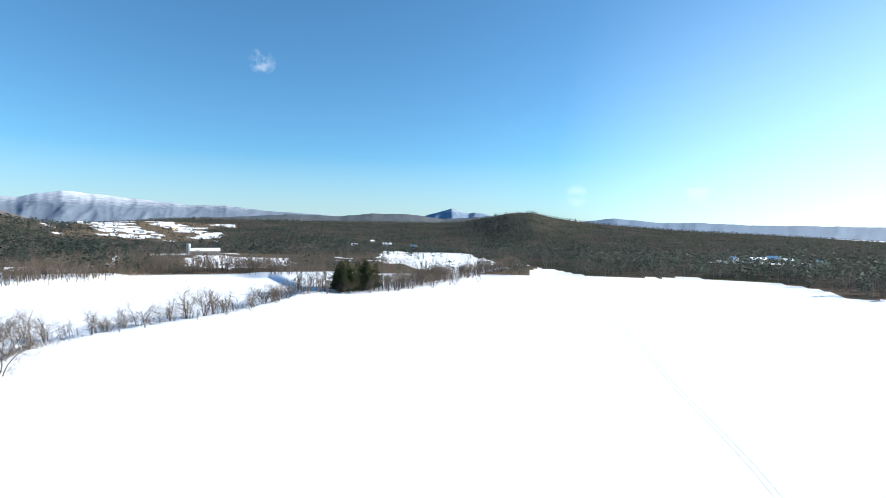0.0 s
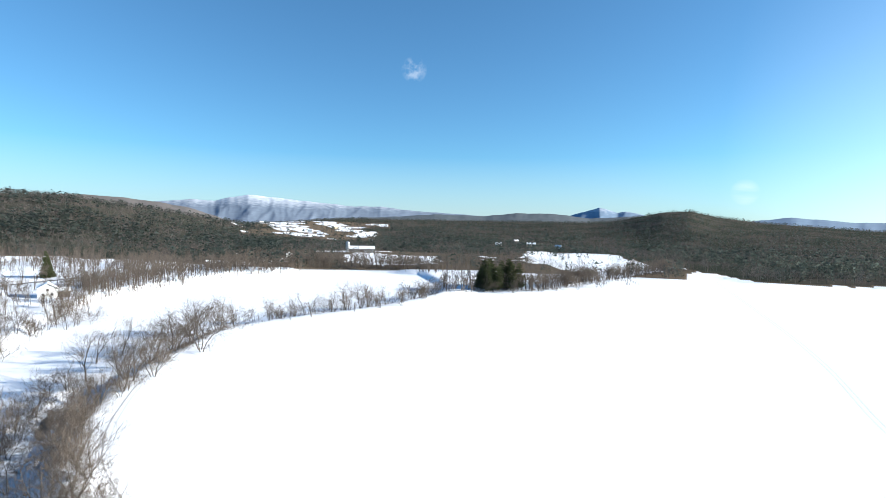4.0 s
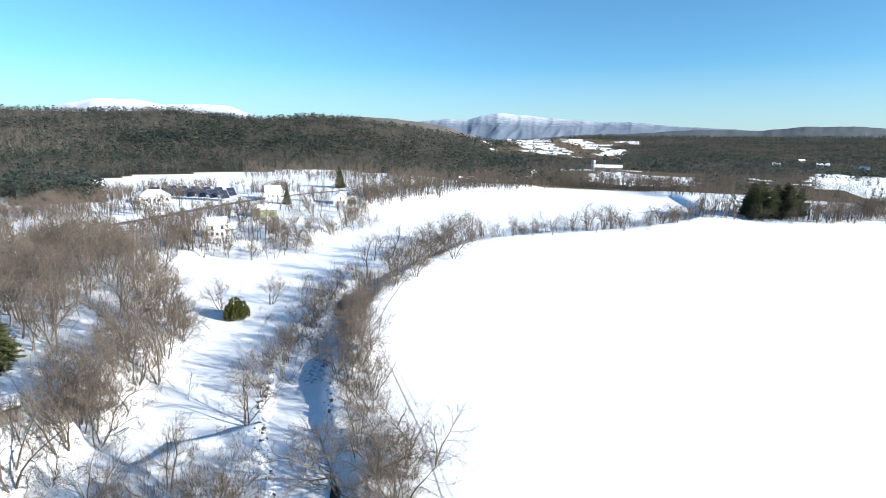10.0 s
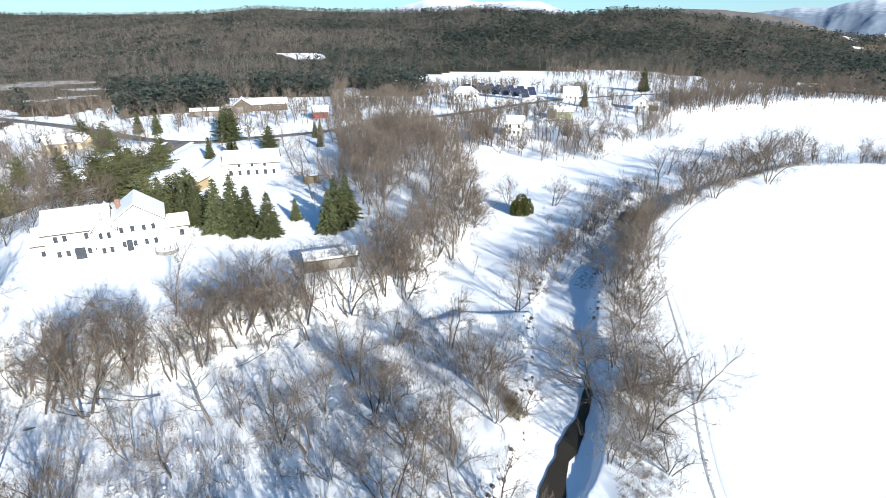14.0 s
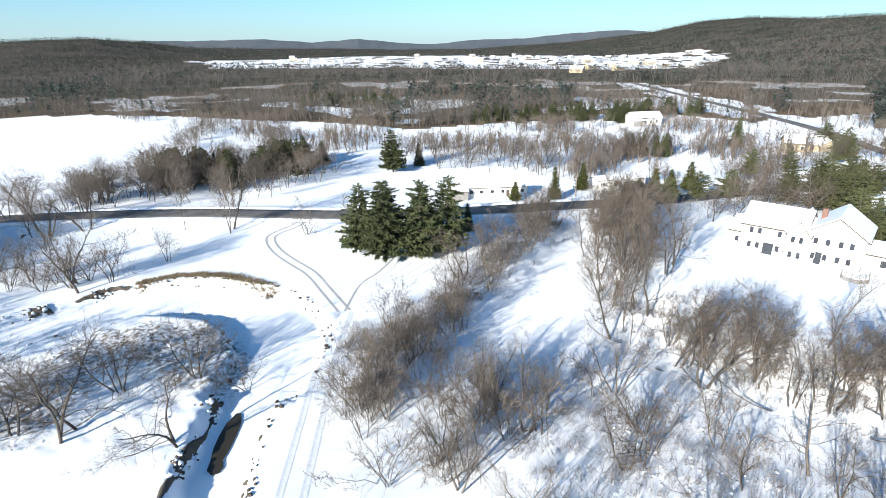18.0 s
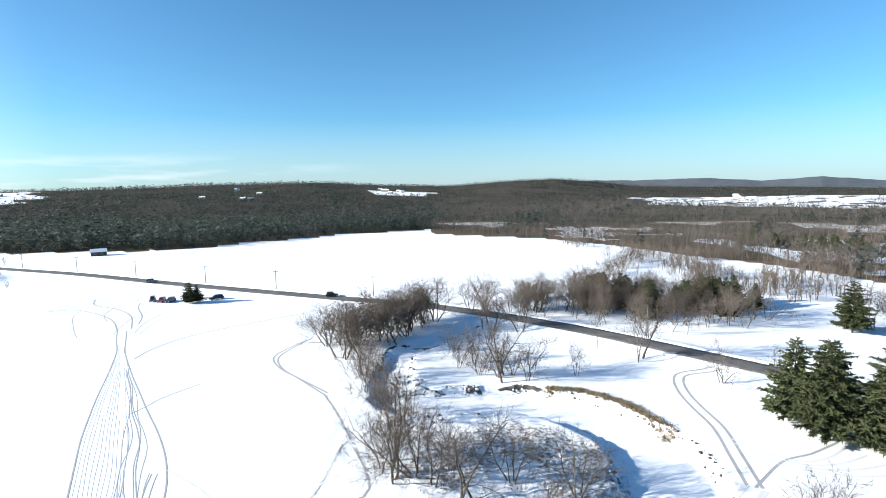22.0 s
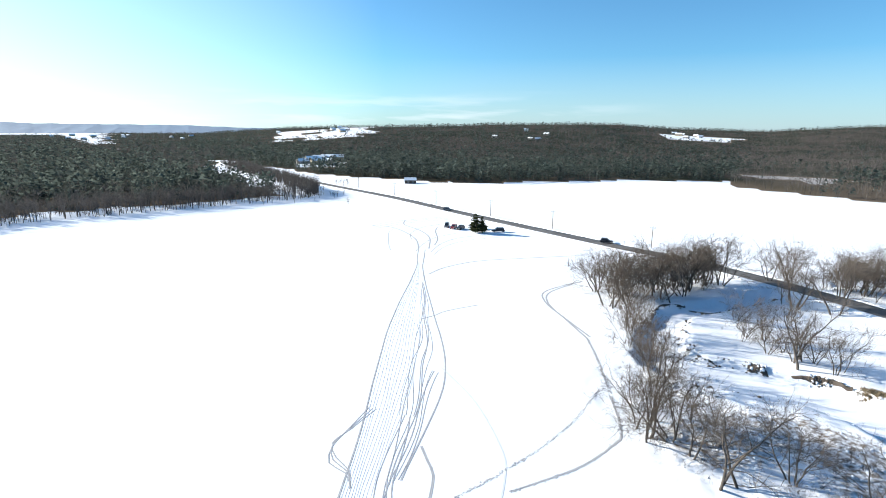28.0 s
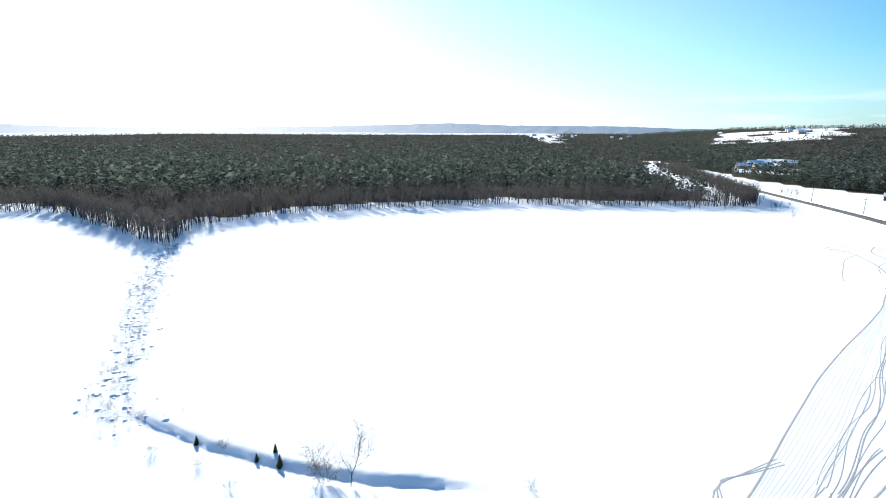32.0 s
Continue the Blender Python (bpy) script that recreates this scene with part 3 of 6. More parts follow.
ribbon("road", WEST_ROAD[:-1], 3.0, 0.06, ASPHALT, "ploughed asphalt village road", "road", profile=SLAB, seat=lambda x, y: lie(x, y))


def offset(line, d):
    t = np.gradient(np.asarray(line, float), axis=0)
    t /= np.linalg.norm(t, axis=1)[:, None] + 1e-9
    return line + np.stack([t[:, 1], -t[:, 0]], 1) * d


BERM = ((-1, -0.3), (-0.5, 0.25), (0, 0.38), (0.6, 0.2), (1, -0.3))
for d in (-4.7, 4.7):
    ribbon("snow_bank", offset(ROAD, d), 1.1, 0.05, SNOW, "ploughed snow bank along the road edge", "snow bank", profile=BERM, seat=road_seat)

# open water in the ice
def water(points, half):
    line = curve(points, 1.5) * 0.973
    w = half * np.sin(np.linspace(0.12, math.pi - 0.12, len(line))) ** 0.6 * (1 + 0.22 * np.sin(np.arange(len(line)) * 1.3) + 0.12 * np.sin(np.arange(len(line)) * 2.9))
    ribbon("open_water", line, w, 0.05, WATER, "dark open water in the snow-covered stream ice", "water", profile=((-1, 0), (1, 0)), seat=lambda x, y: np.full(len(x), -1.54))


water([(-49, 35.5), (-45, 32.5), (-41, 28.5), (-37.5, 24.8), (-33.5, 21.5), (-28, 15), (-22, 7)], 1.05)
water([(-12.6, -58.8), (-10.2, -55.5), (-8, -52.2), (-7.2, -50.2)], 1.0)
water([(-112, 86), (-108, 82.5), (-103, 78), (-100, 76)], 1.3)


# ---- far woods, as joined geometry ----
rng = np.random.default_rng(7)


def sprays(g, n, shape, low, size, hang):
    """Loose triangular sprays on a crown whose reach at height h is shape(h)."""
    v, f = [], []
    for i in range(n):
        h = low + (1 - low) * ((i + g.uniform()) / n) ** 1.25
        a, q = g.uniform(0, 6.28), shape(h) * math.sqrt(g.uniform(.25, 1))
        out, side = np.array([math.cos(a), math.sin(a), 0]), np.array([-math.sin(a), math.cos(a), 0])
        p = out * q + np.array([0, 0, h])
        w = size * g.uniform(.7, 1.3)
        c = len(v)
        v.extend([p - side * w * .55, p + side * w * .55, p + out * w * g.uniform(.2, .7) + np.array([0, 0, w * (hang + g.uniform(-.5, .5))])])
        f.append((c, c + 1, c + 2))
    c = len(v)
    v.extend([np.array([-.012, 0, 0]), np.array([.012, 0, 0]), np.array([0, 0, .95])])
    f.append((c, c + 1, c + 2))
    return np.array(v), np.array(f)


def far_conifer(k):
    """A spruce or fir in the woods."""
    return sprays(np.random.default_rng(100 + k), 30, lambda h: 0.22 * (1.06 - h), 0.1, 0.15, -0.5)


def far_pine(k):
    """An old white pine: a bare stem and an uneven rounded crown."""
    g = np.random.default_rng(140 + k)
    top = g.uniform(.2, .34)
    return sprays(g, 36, lambda h: top * math.sqrt(max(0.02, 1 - ((h - 0.6) / 0.42) ** 2)), 0.24, 0.17, 0.3)


def far_bare(k):
    """A leafless tree in the woods: stem and a fine crown of loose branches."""
    g = np.random.default_rng(180 + k)
    v, f = [], []

    def sliver(p, d, w):
        s = np.cross(d, g.normal(size=3))
        s = s / (np.linalg.norm(s) + 1e-9) * w
        c = len(v)
        v.extend([p - s, p + s, p + d])
        f.append((c, c + 1, c + 2))

    sliver(np.zeros(3), np.array([0.03 * g.normal(), 0.03 * g.normal(), .85]), .013)
    for i in range(21):
        a, h = g.uniform(0, 6.28), g.uniform(0.34, 0.9)
        q = 0.25 * math.sqrt(g.uniform()) * math.sqrt(max(0.05, 1 - ((h - 0.6) / 0.4) ** 2))
        out = np.array([math.cos(a), math.sin(a), 0])
        sliver(out * q + np.array([0, 0, h]), out * g.uniform(-.02, .13) + np.array([g.normal(0, .04), g.normal(0, .04), g.uniform(.04, .17)]), g.uniform(.007, .014))
    return np.array(v), np.array(f)


def distant_fir(k):
    """A conifer far off."""
    g = np.random.default_rng(160 + k)
    if k < 2:
        return sprays(g, 10, lambda h: 0.22 * (1.05 - h), 0.08, 0.34, -0.3)
    return sprays(g, 10, lambda h: 0.32 * math.sqrt(max(0.02, 1 - ((h - 0.45) / 0.5) ** 2)), 0.1, 0.40, 0.1)


def distant_bare(k):
    """A leafless tree far off: a stem and a loose crown."""
    g = np.random.default_rng(200 + k)
    v, f = [], []
    for i in range(8):
        a, h = g.uniform(0, 6.28), g.uniform(.25, .85)
        q = 0.26 * math.sqrt(g.uniform()) * math.sqrt(max(0.1, 1 - ((h - 0.55) / 0.42) ** 2))
        p = np.array([q * math.cos(a), q * math.sin(a), h]) if i else np.zeros(3)
        d = np.array([g.normal(0, .07), g.normal(0, .07), g.uniform(.08, .24)]) if i else np.array([0, 0, .8])
        s = np.cross(d, g.normal(size=3))
        s = s / (np.linalg.norm(s) + 1e-9) * g.uniform(.022, .042) if i else np.array([.018, 0, 0])
        c = len(v)
        v.extend([p - s, p + s, p + d])
        f.append((c, c + 1, c + 2))
    return np.array(v), np.array(f)


def sow(name, templates, P, heights, mat, label, category="woods", lean=1.0):
    """Joins many scaled and turned copies of the templates into one object of stuff."""
    vs, fs, n = [], [], 0
    pick = rng.integers(0, len(templates), len(P))
    turn = rng.uniform(0, 6.2832, len(P))
    for k, (v, f) in enumerate(templates):
        m = np.flatnonzero(pick == k)
        if not len(m):
            continue
        c, s = np.cos(turn[m])[:, None], np.sin(turn[m])[:, None]
        h = heights[m][:, None]
        w = h * lean * rng.uniform(0.8, 1.25, (len(m), 1))
        x = (c * v[None, :, 0] - s * v[None, :, 1]) * w + P[m, 0][:, None]
        y = (s * v[None, :, 0] + c * v[None, :, 1]) * w + P[m, 1][:, None]
        z = v[None, :, 2] * h + P[m, 2][:, None]
        vs.append(np.stack([x, y, z], 2).reshape(-1, 3))
        fs.append((f[None] + (np.arange(len(m)) * len(v))[:, None, None] + n).reshape(-1, 3))
        n += len(m) * len(v)
    me = mesh_of(name, np.vstack(vs), np.vstack(fs), mat)
    return tagged(new(name, me), label, category, kind="stuff")


def bushy(k):
    """A fuller leafless crown for the middle distance."""
    g = np.random.default_rng(220 + k)
    v, f = [], []
    for s in range(3):
        a = g.uniform(0, 6.28)
        top = np.array([0.22 * math.cos(a) * g.uniform(.2, 1), 0.22 * math.sin(a) * g.uniform(.2, 1), g.uniform(.55, .85)])
        w = np.array([math.sin(a), -math.cos(a), 0]) * 0.014
        c = len(v)
        v.extend([-w, w, top])
        f.append((c, c + 1, c + 2))
        for i in range(24):
            p = top * g.uniform(.35, 1.0)
            d = np.array([g.normal(0, .13), g.normal(0, .13), g.uniform(.06, .24)])
            q = np.cross(d, g.normal(size=3))
            q = q / (np.linalg.norm(q) + 1e-9) * g.uniform(.004, .008)
            c = len(v)
            v.extend([p - q, p + q, p + d])
            f.append((c, c + 1, c + 2))
    return np.array(v), np.array(f)


def edge_tree(k):
    """A tall leafless forest-edge tree: a bare stem under a fine crown."""
    g = np.random.default_rng(240 + k)
    v, f = [], []

    def strip_(p, q, w):
        d = q - p
        s = np.cross(d, g.normal(size=3))
        s = s / (np.linalg.norm(s) + 1e-9) * w
        c = len(v)
        v.extend([p - s, p + s, q])
        f.append((c, c + 1, c + 2))

    top = np.array([g.normal(0, .04), g.normal(0, .04), .85])
    for _ in range(2):
        strip_(np.zeros(3), top, .016)
    for i in range(9):
        p = top * g.uniform(.4, .95)
        a = g.uniform(0, 6.28)
        q = p + np.array([math.cos(a) * .17, math.sin(a) * .17, g.uniform(.08, .24)]) * g.uniform(.6, 1.2)
        strip_(p, q, .008)
        for _ in range(5):
            m = p + (q - p) * g.uniform(.2, 1)
            strip_(m, m + np.array([g.normal(0, .07), g.normal(0, .07), g.uniform(.02, .13)]), .0055)
    return np.array(v), np.array(f)


def brushlet(k):
    """A tuft of thin dead stems for the undergrowth."""
    g = np.random.default_rng(260 + k)
    v, f = [], []
    for i in range(22):
        a, q = g.uniform(0, 6.28), 0.28 * math.sqrt(g.uniform())
        p = np.array([q * math.cos(a), q * math.sin(a), g.uniform(0, .35)])
        d = np.array([g.normal(0, .2), g.normal(0, .2), g.uniform(.25, .75)])
        s = np.cross(d, g.normal(size=3))
        s = s / (np.linalg.norm(s) + 1e-9) * g.uniform(.004, .009)
        c = len(v)
        v.extend([p - s, p + s, p + d])
        f.append((c, c + 1, c + 2))
    return np.array(v), np.array(f)


BUSHY = [bushy(k) for k in range(7)]
CONIFERS = [far_conifer(k) for k in range(5)]
PINES = [far_pine(k) for k in range(4)]
BARES = [far_bare(k) for k in range(6)]
BRUSHLETS = [brushlet(k) for k in range(6)]
EDGE_TREES = [edge_tree(k) for k in range(7)]
DISTANT_FIRS = [distant_fir(k) for k in range(5)]
DISTANT_BARES = [distant_bare(k) for k in range(5)]


def sow_woods():
    near = 760.0
    for n, r0, r1, power in ((108000, 230, near, 1.0), (430000, near, 3400, 0.9)):
        az = rng.uniform(-60, 310, n)
        r = r0 * (r1 / r0) ** (rng.uniform(0, 1, n) ** power)
        X, Y = -r * np.sin(np.radians(az)), r * np.cos(np.radians(az))
        cover, pine = woods(X, Y)
        some = cover > 0
        X, Y, r, cover, pine = X[some], Y[some], r[some], cover[some], pine[some]
        Z = lie(X, Y)
        # denser where the slope faces the middle and along the front of the woods
        slope = (lie(X * 1.03, Y * 1.03) - Z) / (0.03 * r)
        pine = np.clip(pine * (0.62 + 0.75 * rough(X, Y, 85, 12.0)) + 0.12 * rough(X, Y, 31, 2.0), 0.02, 0.97) if r0 >= near else pine
        keep = cover * np.clip(0.32 + 2.6 * slope + 70 / r, 0.28, 1.0)
        ok = rng.uniform(0, 1, len(X)) < keep
        X, Y, Z, r, pine = X[ok], Y[ok], Z[ok], r[ok], pine[ok]
        green = rng.uniform(0, 1, len(X)) < pine
        tall = rng.uniform(0.5, 1.15, len(X)) * (1 - 0.12 * ease(r, 1100, 2600))
        P = np.stack([X, Y, Z - 0.4], 1)
        tip = rng.uniform(0, 1, len(X)) < 0.3
        a, b, c = green & tip, green & ~tip, ~green
        if r0 < near:
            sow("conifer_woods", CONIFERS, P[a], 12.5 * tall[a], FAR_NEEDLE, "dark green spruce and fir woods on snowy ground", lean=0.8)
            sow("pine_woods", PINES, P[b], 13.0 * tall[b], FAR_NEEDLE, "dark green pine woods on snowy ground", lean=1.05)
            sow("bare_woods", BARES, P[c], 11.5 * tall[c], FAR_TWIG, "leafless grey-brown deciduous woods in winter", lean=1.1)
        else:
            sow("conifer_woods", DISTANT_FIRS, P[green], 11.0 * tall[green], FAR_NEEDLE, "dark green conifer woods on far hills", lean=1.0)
            sow("bare_woods", DISTANT_BARES, P[c], 10.0 * tall[c], FAR_TWIG, "leafless grey-brown woods on far hills", lean=1.2)


sow_woods()


# ---- mountains on the horizon ----
def mountains(name, az, el, dist, mat, label, seed, deep=1500.0, foot=-1.2):
    """A range with spurs and gullies that run down from its crest."""
    a = np.arange(az[0], az[-1], 0.12)
    e = np.interp(a, az, el) + sum(np.sin(a * f_ + seed * f_) / f_ for f_ in (2.3, 4.1, 7.7, 13.0)) * 0.035
    rows, steps = [], 34
    for k in range(steps):
        t = k / (steps - 1)
        rr = dist - deep * (1 - t)
        spur = np.array([noise.ridged_multi_fractal((x * 0.42 + 0.8 * t + seed, t * 1.1, seed), 0.9, 2.1, 5, 0.9, 2.0) for x in a]) - 1.1
        z = 40 + rr * np.tan(np.radians(foot + (e - foot) * (t ** 0.85 + 0.045 * spur * math.sin(math.pi * t) ** 0.8)))
        rows.append(np.stack([-rr * np.sin(np.radians(a)), rr * np.cos(np.radians(a)), z], 1))
    v = np.stack(rows)
    k, n = v.shape[:2]
    i, j = np.meshgrid(np.arange(k - 1), np.arange(n - 1), indexing="ij")
    q = (i * n + j).ravel()
    me = mesh_of(name, v.reshape(-1, 3), np.stack([q, q + n, q + n + 1, q + 1], 1), mat, True)
    return tagged(new(name, me), label, "mountains", kind="structure")


def mountain_material(name, low, high, snow_from, snow_to):
    m = material(name, low, 0.95, high, 60.0)
    nd, ln = m.node_tree.nodes, m.node_tree.links
    b = nd["Principled BSDF"]
    was = b.inputs["Base Color"].links[0].from_socket
    geo, sep = nd.new("ShaderNodeNewGeometry"), nd.new("ShaderNodeSeparateXYZ")
    ns = nd.new("ShaderNodeTexNoise")
    ns.inputs["Scale"].default_value, ns.inputs["Detail"].default_value = 0.02, 10
    ln.new(geo.outputs["Position"], sep.inputs[0])
    ln.new(geo.outputs["Position"], ns.inputs["Vector"])
    ma = nd.new("ShaderNodeMath")
    ma.operation = 'MULTIPLY_ADD'
    ma.inputs[1].default_value = 130.0
    ln.new(ns.outputs[0], ma.inputs[0])
    ln.new(sep.outputs[2], ma.inputs[2])
    rg = nd.new("ShaderNodeMapRange")
    rg.inputs[1].default_value, rg.inputs[2].default_value = snow_from, snow_to
    ln.new(ma.outputs[0], rg.inputs[0])
    mx = nd.new("ShaderNodeMix")
    mx.data_type = 'RGBA'
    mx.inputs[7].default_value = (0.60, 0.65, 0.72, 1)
    ln.new(rg.outputs[0], mx.inputs[0])
    ln.new(was, mx.inputs[6])
    ln.new(mx.outputs[2], b.inputs["Base Color"])
    return m


# all but the brown hill have the blue haze of distance in their base colour
PEAKS = mountain_material("hazy_mountain_woods", (0.135, 0.175, 0.235), (0.175, 0.22, 0.285), 238, 365)
PALE_PEAK = mountain_material("hazy_pale_peak", (0.15, 0.225, 0.32), (0.19, 0.27, 0.37), 245, 340)
FOOTHILL = mountain_material("hazy_foothill_woods", (0.068, 0.085, 0.10), (0.10, 0.115, 0.125), 900, 1000)
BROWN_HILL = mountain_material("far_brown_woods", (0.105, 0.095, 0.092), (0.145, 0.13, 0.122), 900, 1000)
BLUE = mountain_material("hazy_blue_hills", (0.13, 0.205, 0.30), (0.17, 0.25, 0.345), 300, 430)
SOUTH_HILL = mountain_material("hazy_south_woods", (0.075, 0.088, 0.10), (0.11, 0.12, 0.13), 900, 1000)
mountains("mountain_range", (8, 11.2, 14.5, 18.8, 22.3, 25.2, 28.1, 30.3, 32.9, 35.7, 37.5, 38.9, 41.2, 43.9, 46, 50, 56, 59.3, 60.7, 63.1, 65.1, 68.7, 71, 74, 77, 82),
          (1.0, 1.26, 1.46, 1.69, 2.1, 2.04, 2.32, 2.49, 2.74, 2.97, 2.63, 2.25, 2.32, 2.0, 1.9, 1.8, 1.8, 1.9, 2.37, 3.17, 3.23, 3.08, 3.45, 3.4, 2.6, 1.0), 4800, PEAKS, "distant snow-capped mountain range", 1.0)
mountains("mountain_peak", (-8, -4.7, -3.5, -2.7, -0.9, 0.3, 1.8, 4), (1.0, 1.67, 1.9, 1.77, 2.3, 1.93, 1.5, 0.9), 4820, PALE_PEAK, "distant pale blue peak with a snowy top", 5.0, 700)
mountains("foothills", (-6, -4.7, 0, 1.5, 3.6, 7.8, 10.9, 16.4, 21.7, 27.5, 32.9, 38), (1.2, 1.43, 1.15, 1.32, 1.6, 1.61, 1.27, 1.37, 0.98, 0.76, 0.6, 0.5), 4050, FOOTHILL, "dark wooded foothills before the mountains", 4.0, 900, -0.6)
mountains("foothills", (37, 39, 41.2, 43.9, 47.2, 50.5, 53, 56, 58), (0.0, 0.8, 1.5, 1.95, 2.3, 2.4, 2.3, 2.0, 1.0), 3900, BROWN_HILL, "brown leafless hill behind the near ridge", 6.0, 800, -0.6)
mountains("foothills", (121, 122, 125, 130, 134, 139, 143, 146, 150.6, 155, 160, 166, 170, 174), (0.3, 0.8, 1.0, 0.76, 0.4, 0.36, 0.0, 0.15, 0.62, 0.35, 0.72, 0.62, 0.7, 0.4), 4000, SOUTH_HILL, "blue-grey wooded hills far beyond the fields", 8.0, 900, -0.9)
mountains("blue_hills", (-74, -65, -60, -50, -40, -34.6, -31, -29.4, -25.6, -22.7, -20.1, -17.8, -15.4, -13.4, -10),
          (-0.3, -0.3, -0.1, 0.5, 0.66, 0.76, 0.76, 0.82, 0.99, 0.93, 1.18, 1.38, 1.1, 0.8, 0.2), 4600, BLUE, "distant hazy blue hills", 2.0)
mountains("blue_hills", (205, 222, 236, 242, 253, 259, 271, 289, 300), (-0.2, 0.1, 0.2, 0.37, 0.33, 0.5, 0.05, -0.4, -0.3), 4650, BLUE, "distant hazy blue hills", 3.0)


# ---- near trees ----
class Sticks:
    """Collects tapered tubes and slivers."""

    def __init__(self):
        self.v, self.f = [], []

    def tube(self, pts, radii, n):
        base = len(self.v)
        for k, (p, r) in enumerate(zip(pts, radii)):
            d = (pts[min(k + 1, len(pts) - 1)] - pts[max(k - 1, 0)]).normalized()
            s = d.orthogonal().normalized()
            t = d.cross(s)
            for i in range(n):
                a = 6.2832 * i / n
                self.v.append(p + s * (r * math.cos(a)) + t * (r * math.sin(a)))
        for k in range(len(pts) - 1):
            for i in range(n):
                a, b = base + k * n + i, base + k * n + (i + 1) % n
                self.f.append((a, b, b + n))
                self.f.append((a, b + n, a + n))

    def sliver(self, p, q, w, g):
        d = q - p
        s = d.cross(Vector((g.uniform(-1, 1), g.uniform(-1, 1), g.uniform(-1, 1))))
        s = s.normalized() * w if s.length > 1e-6 else Vector((w, 0, 0))
        c = len(self.v)
        self.v += [p - s, p + s, q]
        self.f.append((c, c + 1, c + 2))

    def whip(self, p, d, length, w, segs, bend, g):
        """A thin tapering strip that wanders upwards; returns its points."""
        s = d.cross(Vector((g.uniform(-1, 1), g.uniform(-1, 1), g.uniform(-1, 1))))
        s = s.normalized() * w if s.length > 1e-6 else Vector((w, 0, 0))
        pts, c = [p.copy()], len(self.v)
        self.v += [p - s, p + s]
        for k in range(segs):
            d = stray(d, bend, g, 0.08)
            p = p + d * (length / segs)
            pts.append(p.copy())
            f = 1 - (k + 1) / segs
            if f > 0.01:
                self.v += [p - s * f, p + s * f]
                b = c + 2 * k
                self.f += [(b, b + 1, b + 3), (b, b + 3, b + 2)]
            else:
                self.v.append(p.copy())
                b = c + 2 * k
                self.f.append((b, b + 1, b + 2))
        return pts

    def mesh(self, name, mat):
        return mesh_of(name, np.array([tuple(p) for p in self.v]), np.array(self.f), mat)


def stray(d, amount, g, lift=0.0):
    v = d + Vector((g.gauss(0, amount), g.gauss(0, amount), g.gauss(0, amount) + lift))
    return v.normalized()


def bare_tree_meshes(seed, stems, limbs, boughs, twigs, lean, low=0.25, twig_w=0.016, spread=0.55, gird=0.1):
    """Trunk and crown of a leafless tree, 10 m high: stems, rising limbs and many fine upright twigs."""
    g = random.Random(seed)
    wood, fine = Sticks(), Sticks()

    def grow(p, d, length, r, segs, sides, bend, lift):
        pts, rad = [p.copy()], [r]
        for k in range(segs):
            d = stray(d, bend, g, lift)
            p = p + d * (length / segs)
            pts.append(p.copy())
            rad.append(r * (1 - 0.8 * (k + 1) / segs))
        wood.tube(pts, rad, sides)
        return pts

    def along(pts, t):
        x = t * (len(pts) - 1)
        k = min(int(x), len(pts) - 2)
        return pts[k].lerp(pts[k + 1], x - k), (pts[k + 1] - pts[k]).normalized()

    def twig(p, d, size):
        e = stray(d, 0.55, g, 0.04)
        pts = fine.whip(p, e, size * g.uniform(0.6, 1.2), twig_w, 2, 0.22, g)
        for _ in range(g.choice((1, 1, 2))):
            m = pts[0].lerp(pts[2], g.uniform(0.2, 0.85))
            fine.sliver(m, m + stray(e, 0.5, g, 0.15) * size * g.uniform(.4, .7), twig_w * 0.7, g)

    def fork(d, amount):
        side = d.cross(Vector((g.uniform(-1, 1), g.uniform(-1, 1), g.uniform(-.4, .4)))).normalized()
        return (d + side * amount * g.uniform(.6, 1.4)).normalized()

    for s in range(stems):
        a = 6.2832 * (s + g.uniform(-.35, .35)) / stems
        k = lean * g.uniform(.3, 1.4)
        d = Vector((math.cos(a) * k, math.sin(a) * k, 1)).normalized()
        L = g.uniform(7.4, 9.2) * (1 if s == 0 else g.uniform(.6, 1))
        foot = Vector((math.cos(a), math.sin(a), 0)) * (g.uniform(.1, .5) if stems > 1 else 0) + Vector((0, 0, -0.3))
        trunk = grow(foot, d, L, gird * g.uniform(.7, 1.1), 7, 5, 0.15, 0.02)
        for _ in range(twigs * 3):
            twig(*along(trunk, g.uniform(.6, 1)), 0.9)
        for i in range(limbs):
            t = low + (0.97 - low) * (i + g.random()) / limbs
            p, d1 = along(trunk, t)
            reach = g.uniform(.7, 1.2) * (1.5 + 3.4 * (1 - t)) * (0.72 + 0.4 * min(1.2, spread))
            limb = grow(p, fork(d1, spread * 1.15), reach, 0.36 * gird * (1.2 - 0.6 * t), 5, 3, 0.24, 0.035)
            n = max(3, int(boughs * (0.55 + 0.16 * reach)))
            for j in range(n):
                p2, d3 = along(limb, 0.18 + 0.82 * (j + g.random()) / n)
                e = fork(d3, 0.85)
                whip = fine.whip(p2, e, g.uniform(.9, 1.9), twig_w * 2.0, 3, 0.2, g)
                for _ in range(twigs):
                    q, e2 = along(whip, g.uniform(.1, 1))
                    twig(q, e2, 0.62)
    k = 10.0 / sorted(p.z for p in fine.v)[int(len(fine.v) * 0.992)]
    for stick in (wood, fine):
        stick.v = [p * k for p in stick.v]
    return wood.mesh("trunk", BARK), fine.mesh("crown", TWIG)


